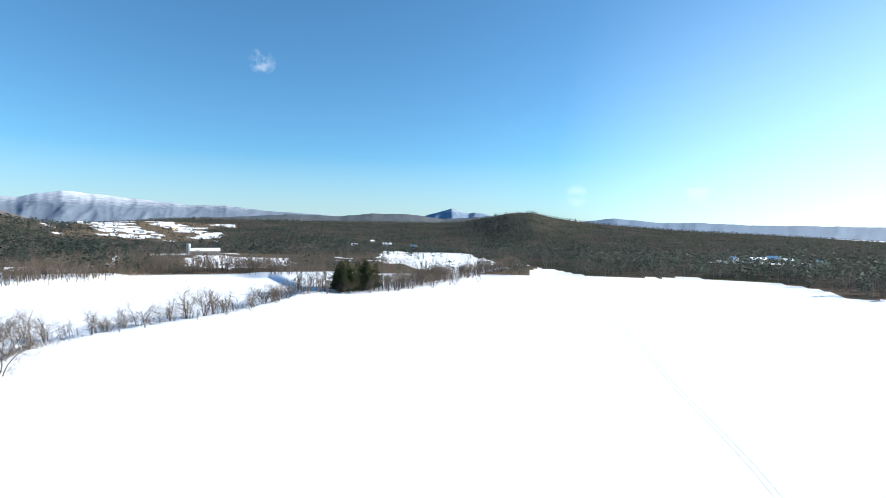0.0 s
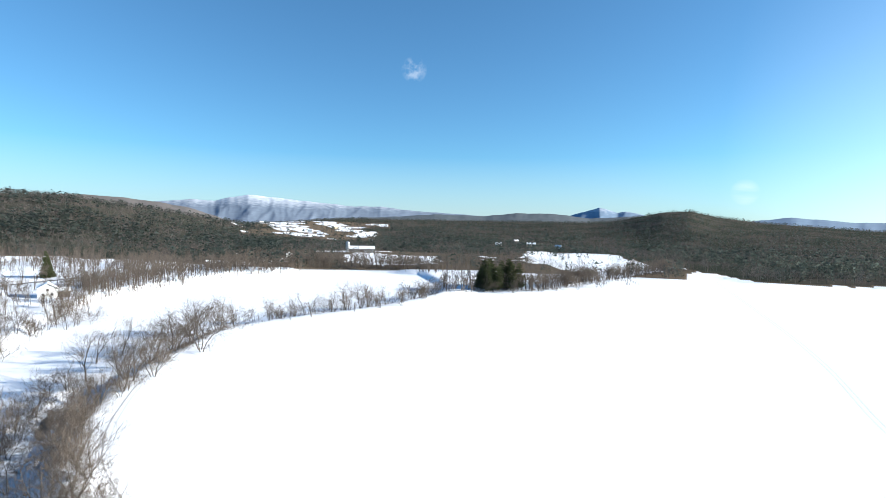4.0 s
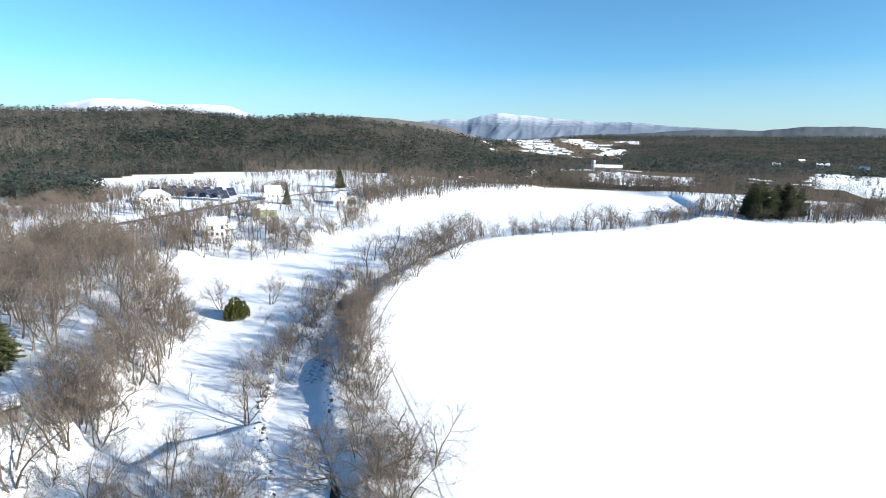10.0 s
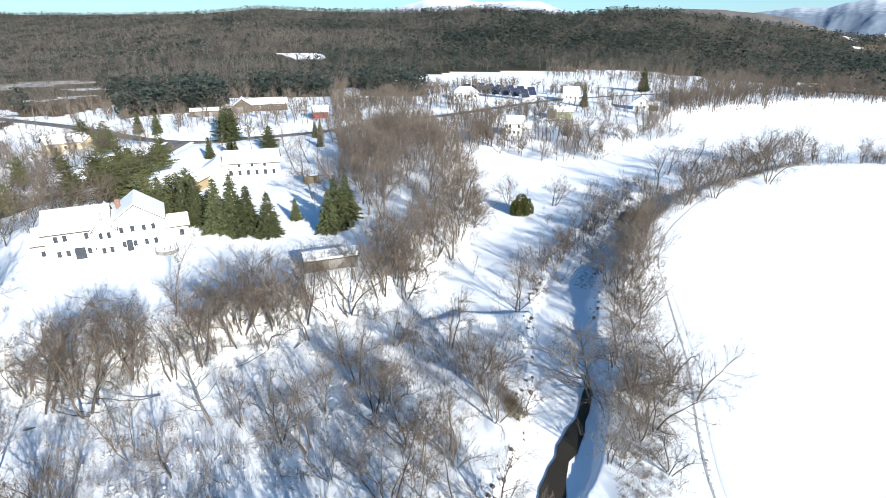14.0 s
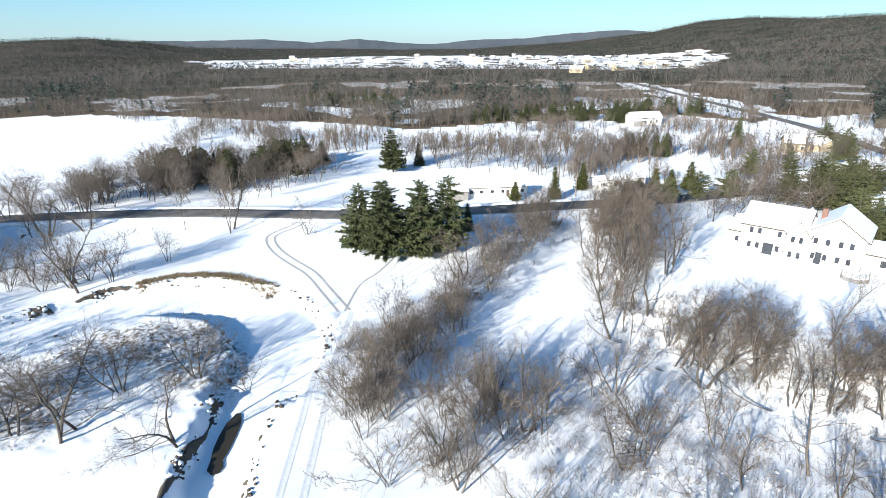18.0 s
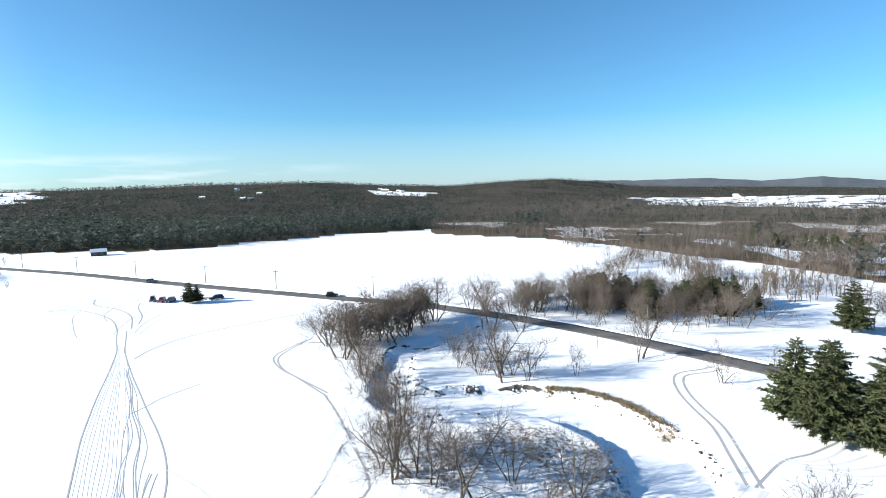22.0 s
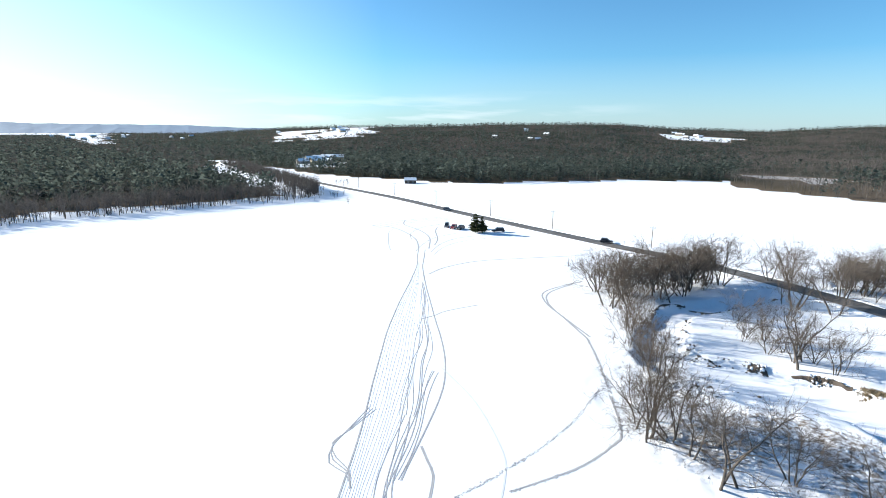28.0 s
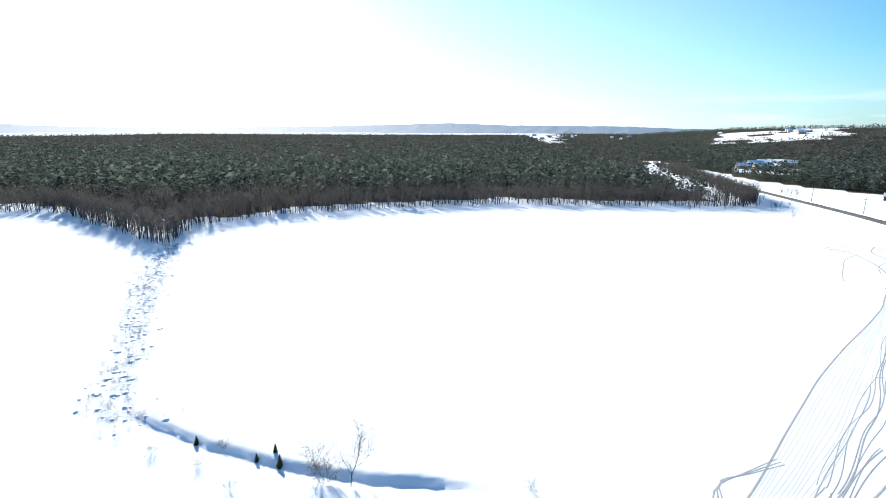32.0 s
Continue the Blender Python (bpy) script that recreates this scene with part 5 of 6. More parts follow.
# lone pine in the field, and the saplings on the ditch
plant("white_pine", 113.5, -180, 8.2, wide=1.05)
plant("white_pine", 111.5, -182, 7.0)
plant("slim_tree", 53.9, 0.8, 7.2, label="slim leafless sapling beside a snowy ditch")
plant("shrub", 55.5, 3.5, 3.4)
plant("shrub", 57.6, 5.0, 4.2)
for x, y, h in ((59.3, 9.3, 1.9), (61.7, 10.1, 1.3), (60.9, 12.2, 1.3), (65.8, 20.5, 1.5)):
    plant("spruce", x, y, h, "saplings on the ditch")
for x, y, h in ((64, 16.8, 1.8), (64.1, 25.2, 1.4), (60.2, 18.9, 1.2), (55.4, 14.3, 1.2), (49.5, -19.3, 1.8), (75.1, 34.8, 1.5), (74, 31.5, 1.3)):
    plant("shrub", x, y, h, "shrubs on the ditch")


# ---- undergrowth, clods and drift lumps, too many to count ----
def along_lines(lines, n):
    out = []
    for line, wide, share in lines:
        m = int(n * share)
        i = rng.integers(0, len(line), m)
        out.append(np.asarray(line)[i] + rng.normal(0, wide * 0.5, (m, 2)))
    return np.vstack(out)


def brush_stuff():
    P = along_lines([(b[0], b[1], s) for b, s in zip(BRUSH, (0.09, 0.08, 0.10, 0.09, 0.045, 0.10, 0.02))], 11000)
    X, Y = P[:, 0], P[:, 1]
    ok = (away(STREAM[::2], X, Y) > 4.6) & (away(ROAD[::2], X, Y) > 5.5) & ~(within(VALLEY, X, Y) & (away(VALLEY, X, Y, True) > 2))
    P = P[ok]
    Z = lie(P[:, 0], P[:, 1])
    sow("undergrowth", BRUSHLETS, np.column_stack([P, Z - 0.1]), rng.uniform(0.4, 1.0, len(P)) * np.where(np.hypot(P[:, 0], P[:, 1] + 76) < 26, 1.1, 2.2), TWIG, "thin leafless scrub poking through the snow", "undergrowth", 1.5)


def lump(k):
    g = np.random.default_rng(300 + k)
    v = [(0, 0, g.uniform(.5, .9))]
    for i in range(6):
        a = 6.2832 * i / 6 + g.uniform(-.3, .3)
        v.append((math.cos(a) * g.uniform(.6, 1.2), math.sin(a) * g.uniform(.6, 1.2), -0.2))
    for i in range(6):
        a = 6.2832 * (i + .5) / 6
        v.append((math.cos(a) * g.uniform(.4, .8), math.sin(a) * g.uniform(.4, .8), g.uniform(.2, .6)))
    f = []
    for i in range(6):
        j = (i + 1) % 6
        f += [(1 + i, 1 + j, 7 + i), (7 + i, 1 + j, 7 + j), (7 + i, 7 + j, 0)]
    return np.array(v), np.array(f)


LUMPS = [lump(k) for k in range(5)]


def banks():
    """Broken earth and snow blocks along the stream banks and on the island."""
    i = rng.integers(0, len(STREAM) - 12, 2600)
    t = np.gradient(STREAM, axis=0)
    t /= np.linalg.norm(t, axis=1)[:, None]
    side = np.stack([t[:, 1], -t[:, 0]], 1)
    s = rng.choice([-1, 1], len(i))
    patch = rough(STREAM[i, 0], STREAM[i, 1], 7, 2.0 + 0 * i) + 0.4 * s
    P = STREAM[i] + side[i] * (s * (HALF[i] + rng.uniform(0.2, 1.7, len(i))))[:, None] + t[i] * rng.uniform(-2, 2, (len(i), 1))
    P = P[patch > -0.1]
    Z = lie(P[:, 0], P[:, 1])
    half = rng.uniform(0, 1, len(P)) < 0.6
    sow("bank_clods", LUMPS, np.column_stack([P, Z])[half], rng.uniform(0.05, 0.36, half.sum()), EARTH, "broken brown earth clods along the stream bank", "earth clods", 1.0)
    Q = along_lines([(BRUSH[4][0], 9, 0.06), (BRUSH[2][0], 10, 0.10), (BRUSH[3][0], 5, 0.2)], 4200)
    Q = np.vstack([P[~half], Q])
    ok = (away(STREAM[::2], Q[:, 0], Q[:, 1]) > 3.9)
    Q = Q[ok]
    sow("snow_lumps", LUMPS, np.column_stack([Q, lie(Q[:, 0], Q[:, 1])]), rng.uniform(0.05, 0.24, len(Q)), SNOW, "rough lumps of snow over brush and banks", "snow lumps", 1.3)
    # hummocks and dead stalks on the drainage line across the east field
    line = curve([(72, 30), (80, 36), (92, 39), (108, 43), (134, 50), (160, 55), (190, 60)], 2)
    k = rng.integers(0, len(line), 900)
    H = line[k] + rng.normal(0, 2.0, (len(k), 2))
    sow("snow_lumps", LUMPS, np.column_stack([H, lie(H[:, 0], H[:, 1]) - 0.05])[:260], rng.uniform(0.12, 0.42, 260), SNOW, "wind-packed snow hummocks along a buried ditch", "snow lumps", 1.6)
    sow("dead_stalks", BRUSHLETS, np.column_stack([H, lie(H[:, 0], H[:, 1]) - 0.1])[260:], rng.uniform(0.4, 1.2, len(k) - 260), TWIG, "dead stalks along a buried ditch", "stalks", 1.6)


def blades(k):
    g = np.random.default_rng(400 + k)
    v, f = [], []
    for i in range(16):
        a, q = g.uniform(0, 6.28), g.uniform(0, .5)
        p = np.array([q * math.cos(a), q * math.sin(a), 0])
        d = np.array([g.normal(0, .35), g.normal(0, .35), g.uniform(.5, 1)])
        s = np.array([-math.sin(a), math.cos(a), 0]) * .07
        c = len(v)
        v += [p - s, p + s, p + d]
        f.append((c, c + 1, c + 2))
    return np.array(v), np.array(f)


def grass():
    line = curve([(-9.5, -103.6), (-15.4, -103.2), (-20.2, -99.9), (-23.9, -95.8), (-26.4, -90.4), (-28, -86)], 0.5)
    k = rng.integers(0, len(line), 700)
    P = line[k] + rng.normal(0, 0.5, (len(k), 2))
    sow("dry_grass", [blades(k) for k in range(4)], np.column_stack([P, lie(P[:, 0], P[:, 1]) - 0.1]), rng.uniform(0.35, 0.75, len(P)), STRAW, "tan dry grass hanging over the stream bank", "grass", 1.4)
    spots = rng.normal(0, 1, (90, 2)) * (1.4, 0.6) + (-46.5, 23.5)
    sow("dry_grass", [blades(k) for k in range(4)], np.column_stack([spots, lie(spots[:, 0], spots[:, 1]) - 0.1]), rng.uniform(0.4, 0.8, len(spots)), STRAW, "tan dry grass on the stream bank", "grass", 1.4)


def cut_banks():
    """Dark undercut earth with broken snow where the stream eats into its bank."""
    for points in (((26.8, -114), (28.2, -122), (28.2, -128.5), (25.6, -131.3), (21.1, -132), (17.3, -133)), ((7, -103.8), (1.7, -103.6), (-4.2, -105), (-8, -104)), ((-11.3, -60.9), (-7.9, -55.7), (-4.3, -51.1), (-1.6, -47.1), (-0.3, -44.2))):
        line = curve(points, 0.4)
        k = np.arange(len(line))
        ribbon("cut_bank", line, 0.3 + 0.12 * np.sin(k * 0.37) + 0.08 * np.sin(k * 0.9), 0.0, EARTH, "dark undercut earth bank of the stream", "bank", profile=((-1, -0.35), (-0.7, 0.10), (0.1, 0.2), (0.8, 0.12), (1, -0.35)))
        n = 13 * len(line)
        P = line[rng.integers(0, len(line), n)] + rng.normal(0, 0.38, (n, 2))
        P = P[rough(P[:, 0], P[:, 1], 2.6, 7.0) > 0.05]
        n = len(P)
        P = np.column_stack([P, lie(P[:, 0], P[:, 1]) - 0.08])
        sow("bank_clods", LUMPS, P[n // 5:], rng.uniform(0.08, 0.34, n - n // 5), EARTH, "dark undercut earth in the stream bank", "earth clods", 1.0)
        sow("snow_lumps", LUMPS, P[: n // 5] + (0, 0, 0.12), rng.uniform(0.10, 0.35, n // 5), SNOW, "broken snow along an undercut bank", "snow lumps", 1.2)


brush_stuff()
cut_banks()
banks()
grass()


def thickets():
    """Loose leafless scrub woods in the village and beyond the road."""
    for az0, az1, r0, r1, n, hi in ((112, 174, 165, 480, 10500, 9.5), (58, 84, 185, 430, 3000, 11), (30, 62, 270, 700, 3000, 12), (18, 51, 290, 560, 2600, 12), (84, 112, 190, 380, 900, 10), (6, 36, 440, 680, 1500, 12), (226, 236, 300, 420, 160, 6)):
        az, r = np.radians(rng.uniform(az0, az1, n)), rng.uniform(r0, r1, n)
        X, Y = -r * np.sin(az), r * np.cos(az)
        ok = (rough(X, Y, 26, 6.0) > -0.15) & ~within(VALLEY, X, Y) & (away(ROAD[::2], X, Y) > 7) & (away(WEST_ROAD[::2], X, Y) > 7)
        ok &= ~within([(-560, 190), (-480, 245), (-370, 285), (-315, 243), (-355, 187)], X, Y) & ~within([(-362, 118), (-300, 118), (-262, 128), (-270, 180), (-330, 180)], X, Y)
        if az0 == 112:
            ok &= (X < np.interp(Y, [-470, -379, -287, -212, -183, -150], [-40, -45, -72, -86, -100, -110])) & (rough(X, Y, 17, 3.0) > -0.05)
        for hx, hy, hr in HOUSE_SPOTS:
            ok &= (X - hx) ** 2 + (Y - hy) ** 2 > (hr + 3) ** 2
        P = np.column_stack([X, Y, lie(X, Y) - 0.2])[ok]
        sow("thicket", BUSHY + EDGE_TREES, P, rng.uniform(0.4, 1.0, len(P)) * hi, TWIG, "loose leafless thicket on snowy ground", "thicket", 1.15)

    # the wood along the far shore and the grove at the end of the hedgerow
    shore = curve([(-226, 190), (-232, 214), (-240, 250), (-250, 300), (-262, 350), (-232, 382), (-183, 410), (-128, 440)], 4)
    for line, n, deep, hi in ((shore, 950, 42, 11), (curve([(-88, 322), (-60, 338), (-30, 352), (0, 420)], 4), 420, 12, 12)):
        P = line[rng.integers(0, len(line), n)]
        out = P / np.hypot(*P.T)[:, None]
        P = P + out * np.abs(rng.normal(0, deep, n))[:, None] + rng.normal(0, 3, (n, 2))
        P = P[(away(WEST_ROAD[::2], P[:, 0], P[:, 1]) > 7) & ~within(VALLEY, P[:, 0], P[:, 1])]
        sow("thicket", EDGE_TREES, np.column_stack([P, lie(P[:, 0], P[:, 1]) - 0.2]), rng.uniform(0.55, 1.1, len(P)) * hi, TWIG, "dense leafless shore wood on snowy ground", "thicket", 1.0)
    # leafless belt along the front of the east woods
    line = curve(FOREST_EAST[:16], 3)
    P = line[rng.integers(0, len(line), 5200)]
    P = P + P / np.hypot(*P.T)[:, None] * (28 * rng.uniform(0, 1, len(P)) ** 1.2 - 2)[:, None] + rng.normal(0, 1.5, (len(P), 2))
    P = P[(away(ROAD[::2], P[:, 0], P[:, 1]) > 9) & (np.hypot(*P.T) < 620)]
    sow("bare_woods", EDGE_TREES, np.column_stack([P, lie(P[:, 0], P[:, 1]) - 0.2]), rng.uniform(6.5, 11.5, len(P)), FAR_TWIG, "belt of leafless trees along a forest edge", "woods", 1.0)
    line = BRUSH[1][0]
    P = line[rng.integers(0, len(line), 420)] + rng.normal(0, 5, (420, 2))
    P = P[rough(P[:, 0], P[:, 1], 13, 2.0) > -0.12]
    sow("thicket", BUSHY, np.column_stack([P, lie(P[:, 0], P[:, 1]) - 0.2]), rng.uniform(1.2, 3.2, len(P)) * (2 + 2.2 * (rough(P[:, 0], P[:, 1], 11, 5.0) > 0)), TWIG, "leafless hedgerow growth between snow fields", "thicket", 1.2)


thickets()

# ---- houses ----
def window(parent, side, u, z, w, h, L, W, x0=0.0, y0=0.0):
    """A window on one wall of a block (f, b, l, r), u along the wall from its middle."""
    rot, out = {"f": (0, W / 2), "b": (180, W / 2), "l": (-90, L / 2), "r": (90, L / 2)}[side]
    at = pose(x0, y0, 0) @ pose(0, 0, 0, 0, 0, rot) @ pose(u, -out, z)
    fr = part("window", boxed(-w / 2 - .09, w / 2 + .09, -.05, .04, -h / 2 - .09, h / 2 + .09, bevel=0.015), TRIM, parent, at=at)
    part("pane", boxed(-w / 2, w / 2, -.065, -.02, -h / 2, h / 2), GLASS, fr)
    return fr


def door(parent, side, u, w, h, L, W, mat, x0=0.0, y0=0.0):
    rot, out = {"f": (0, W / 2), "b": (180, W / 2), "l": (-90, L / 2), "r": (90, L / 2)}[side]
    at = pose(x0, y0, 0) @ pose(0, 0, 0, 0, 0, rot) @ pose(u, -out, 0.15)
    return part("door", boxed(-w / 2, w / 2, -.05, .04, 0, h, bevel=0.02), mat, parent, at=at)


def block(parent, x0, y0, L, W, H, rise, wall, across=False, over=0.45, snow=0.28, base=-0.8, hip=0.0):
    """Walls, roof and snow cover of one block of a building; the ridge runs along x, or along y if across."""
    at = pose(x0, y0, 0, 0, 0, 90 if across else 0)
    if across:
        L, W = W, L
    bm = bmesh.new()
    sect = [(-W / 2, base), (W / 2, base), (W / 2, H), (0, H + rise), (-W / 2, H)]
    if hip:
        box(bm, -L / 2, L / 2, -W / 2, W / 2, base, H)
    else:
        solid(bm, [[(x, y, z) for y, z in sect] for x in (-L / 2, L / 2)])
    part("body", bm, wall, parent, at=at)
    k = rise / (W / 2)
    for name, lift, thick, o, mat in (("roof", 0.03, 0.12, over, BROWN_WOOD), ("snow_cover", 0.155, snow, over - 0.08, ROOF_SNOW)):
        bm = bmesh.new()
        e = W / 2 + o
        low = H - o * k + lift
        if hip:
            ring = lambda s, z: [(-L / 2 - s, -W / 2 - s, z), (L / 2 + s, -W / 2 - s, z), (L / 2 + s, W / 2 + s, z), (-L / 2 - s, W / 2 + s, z)]
            top = H + rise + lift + thick
            solid(bm, [ring(o, low), ring(o, low + thick), [(-L / 2 + hip, -.15, top), (L / 2 - hip, -.15, top), (L / 2 - hip, .15, top), (-L / 2 + hip, .15, top)]])
        else:
            prof = [(-e, low), (0, H + rise + lift), (e, low), (e, low + thick), (0, H + rise + lift + thick * 1.25), (-e, low + thick)]
            solid(bm, [[(x, y, z) for y, z in prof] for x in (-L / 2 - o, L / 2 + o)])
            if name == "snow_cover":
                bmesh.ops.bevel(bm, geom=[ed for ed in bm.edges if ed.calc_length() > 1.0], offset=0.06, segments=1, affect='EDGES')
        part(name, bm, mat, parent, at=at)


def chimney(parent, x, y, z0, z1):
    part("chimney", boxed(x - .4, x + .4, y - .35, y + .35, z0, z1, bevel=0.03), BRICK, parent)


def row_of(parent, side, us, z, w, h, L, W, x0=0.0, y0=0.0):
    for u in us:
        window(parent, side, u, z, w, h, L, W, x0, y0)


def home(x, y, rot, label, category="house", group="", z=None):
    return thing("house" if category == "house" else category.replace(" ", "_"), label, category, pose(x, y, ground_at(x, y) if z is None else z, 0, 0, rot), group)


# big white house on the terrace
h = home(-103.5, -30, 100, "large white house with several gables under deep snow")
block(h, -4.5, 0.5, 9.5, 9, 5.2, 2.6, WHITE_SIDING)
block(h, 4.5, 1.2, 8.5, 9.5, 5.4, 3.0, WHITE_SIDING, across=True)
block(h, -0.5, -0.6, 3.2, 9.5, 5.3, 2.0, WHITE_SIDING, across=True)
block(h, -9.6, 1.2, 3.4, 6.5, 3.0, 1.8, WHITE_SIDING)
block(h, 10.4, 2.0, 4.2, 6, 2.8, 1.2, WHITE_SIDING)
chimney(h, 1.8, 1.5, 5.5, 8.6)
for z in (1.5, 4.2):
    row_of(h, "f", (-3.2, -1.9, 1.2, 2.4), z, 0.6, 1.05, 9.5, 9, -4.5, 0.5)
    row_of(h, "f", (-2.6, -0.9, 0.9, 2.4), z, 0.6, 1.05, 8.5, 9.5, 4.5, 1.2)
    row_of(h, "f", (-0.6, 0.6), z, 0.55, 1.05, 3.2, 9.5, -0.5, -0.6)
row_of(h, "f", (0.9,), 1.5, 0.8, 1.2, 4.2, 6, 10.4, 2.0)
row_of(h, "r", (-2.4, 0.4), 4.3, 0.8, 1.3, 8.5, 9.5, 4.5, 1.2)
row_of(h, "f", (-0.6, 0.8), 1.4, 0.6, 1.0, 3.4, 6.5, -9.6, 1.2)
door(h, "f", -0.2, 1.6, 2.1, 9.5, 9, GLASS, -4.5, 0.5)
door(h, "f", -1.8, 1.0, 2.1, 8.5, 9.5, GLASS, 4.5, 1.2)
# its round terrace with a rail
d = thing("deck", "round wooden deck with posts beside the white house", "deck", pose(-98.5, -20.6, ground_at(-98.5, -20.6)))
bm = bmesh.new()
bmesh.ops.create_cone(bm, cap_ends=True, segments=20, radius1=1.9, radius2=1.9, depth=0.7, matrix=Matrix.Translation((0, 0, 0.25)))
part("platform", bm, GREY_WOOD, d)
bm = bmesh.new()
bmesh.ops.create_cone(bm, cap_ends=True, segments=20, radius1=1.8, radius2=1.7, depth=0.2, matrix=Matrix.Translation((0, 0, 0.72)))
part("snow_cover", bm, ROOF_SNOW, d)
for k in range(12):
    a = 6.2832 * k / 12
    part("post", boxed(-.05, .05, -.05, .05, .5, 1.5), GREY_WOOD, d, at=pose(1.8 * math.cos(a), 1.8 * math.sin(a), 0))
# long white house with a garage
h = home(-154, -8, 87, "long white house with a row of windows and snowy roof")
block(h, 1.5, 0, 14, 8, 4.2, 2.4, WHITE_SIDING)
block(h, -7.8, -1.0, 6.5, 7, 2.9, 2.0, WHITE_SIDING, across=True)
row_of(h, "f", (-5.5, -3.3, -1.1, 1.1, 3.3, 5.5), 1.6, 0.8, 1.4, 14, 8, 1.5, 0)
row_of(h, "f", (-3.3, 0, 3.3), 3.5, 0.7, 0.7, 14, 8, 1.5, 0)
door(h, "f", -6.4, 1.0, 2.1, 14, 8, BROWN_WOOD, 1.5, 0)
h = home(-143, -20.5, 70, "small tan wooden garage with a snowy gable roof", "garage")
block(h, 0, 0, 4.6, 6, 2.6, 1.6, YELLOW_WOOD, across=True)
door(h, "f", 0, 2.6, 2.1, 4.6, 6, BROWN_WOOD)
h = home(-140.3, 8, 96, "small yellow board shed with a snow-covered roof", "shed")
block(h, 0, 0, 3.8, 2.6, 2.0, 0.5, YELLOW_WOOD, over=0.25, snow=0.35)
door(h, "f", 0.8, 0.9, 1.7, 3.8, 2.6, BROWN_WOOD)
h = home(-84, 6.6, 94, "low grey wooden shed with a snow-covered roof", "shed")
block(h, 0, 0, 8.6, 4.2, 1.9, 0.5, GREY_WOOD, over=0.3, snow=0.35)
door(h, "f", -2.0, 1.2, 1.7, 8.6, 4.2, BROWN_WOOD)
# mobile homes on the road
h = home(-98.2, -106.5, 146.6, "long white mobile home with dark-trimmed windows", group="mobile homes")
block(h, 0, 0, 21, 4.6, 2.7, 0.6, WHITE_SIDING, over=0.2)
block(h, -8.2, -3.2, 4.2, 2.6, 2.4, 0.3, GREY_WOOD, over=0.2)
row_of(h, "f", (-5, -2.2, 0.8, 3.8, 6.6, 9.2), 1.7, 0.9, 0.9, 21, 4.6)
door(h, "f", 5.2, 0.9, 2.0, 21, 4.6, BROWN_WOOD)
h = home(-133, -88.4, 154, "white mobile home with shuttered windows under snow", group="mobile homes")
block(h, 0, 0, 15, 4.6, 2.7, 0.6, WHITE_SIDING, over=0.2)
for u in (-5.6, -1.6, 1.6):
    window(h, "f", u, 1.7, 0.8, 1.0, 15, 4.6)
    for s in (-0.75, 0.75):
        part("shutter", boxed(-.18, .18, -.05, .02, -.5, .5, bevel=0.01), BROWN_WOOD, h, at=pose(u + s, -2.3, 1.7))
door(h, "f", 4.2, 0.9, 2.0, 15, 4.6, BROWN_WOOD)
# house on the rise behind
h = home(-243.5, -151, 150, "white house with a porch on a snowy rise")
block(h, 0, 0, 15, 8, 3.6, 2.2, WHITE_SIDING)
block(h, -4.5, -4.6, 5, 2.6, 2.3, 0.5, GREY_WOOD, over=0.3)
row_of(h, "f", (-1, 2, 5), 1.8, 0.9, 1.2, 15, 8)
# farm sheds and barns by the village road
h = home(-283, -30, 96, "low brown open shed under a snowy roof", "shed")
block(h, 0, 0, 14, 6, 2.6, 0.9, BROWN_WOOD)
door(h, "f", -3, 4, 2.0, 14, 6, GREY_WOOD)
door(h, "f", 3, 4, 2.0, 14, 6, GREY_WOOD)
h = home(-298, -6, 92, "long brown barn with a broad gable and snowy roofs", "barn")
block(h, -8, -3, 9, 10, 3.4, 3.2, BROWN_WOOD, across=True)
block(h, 5, 0, 18, 8, 3.4, 2.4, BROWN_WOOD)
door(h, "f", -1.5, 3.2, 2.8, 9, 10, GREY_WOOD, -8, -3)
row_of(h, "f", (-5, 0, 5), 1.9, 1.0, 1.0, 18, 8, 5, 0)
h = home(-262, 22, 85, "small red wooden house with a snowy roof")
block(h, 0, 0, 7, 6, 3.0, 2.2, RED_WOOD)
row_of(h, "f", (-1.6, 1.6), 1.7, 0.8, 1.1, 7, 6)
h = home(-222, -72, 120, "tan house with snow-covered roof among pines")
block(h, 0, 0, 13, 8, 3.2, 2.2, TAN_SIDING)
block(h, 6.5, -3, 5, 6, 3.0, 1.8, TAN_SIDING, across=True)
row_of(h, "f", (-4, -1, 2), 1.7, 0.9, 1.1, 13, 8)
# houses at the north end of the village
h = home(-323, 117, 70, "wide white house with a hipped snowy roof")
block(h, 0, 0, 16, 11, 3.6, 3.2, WHITE_SIDING, hip=4.5)
block(h, 1, -5.5, 6, 5, 3.6, 1.8, WHITE_SIDING, across=True)
row_of(h, "f", (-6, -4, 6), 1.9, 1.0, 1.3, 16, 11)
row_of(h, "f", (-1.2, 1.2), 1.9, 1.0, 1.3, 6, 5, 1, -5.5)
h = home(-206, 97, 62, "white two-storey house above the river")
block(h, 0, 0, 7, 7, 5.0, 2.4, WHITE_SIDING)
block(h, 4.6, 0.6, 4.5, 6, 3.0, 1.6, WHITE_SIDING)
row_of(h, "f", (-1.8, 1.8), 3.9, 0.9, 1.2, 7, 7)
row_of(h, "f", (-1.8, 0, 1.8), 1.5, 0.9, 1.2, 7, 7)
h = home(-241, 139, 58, "pale green house with grey snowy roof")
block(h, 0, 0, 11, 7.5, 3.0, 1.9, GREEN_SIDING)
block(h, -5, -2.5, 4.5, 6, 2.8, 1.6, GREY_WOOD, across=True)
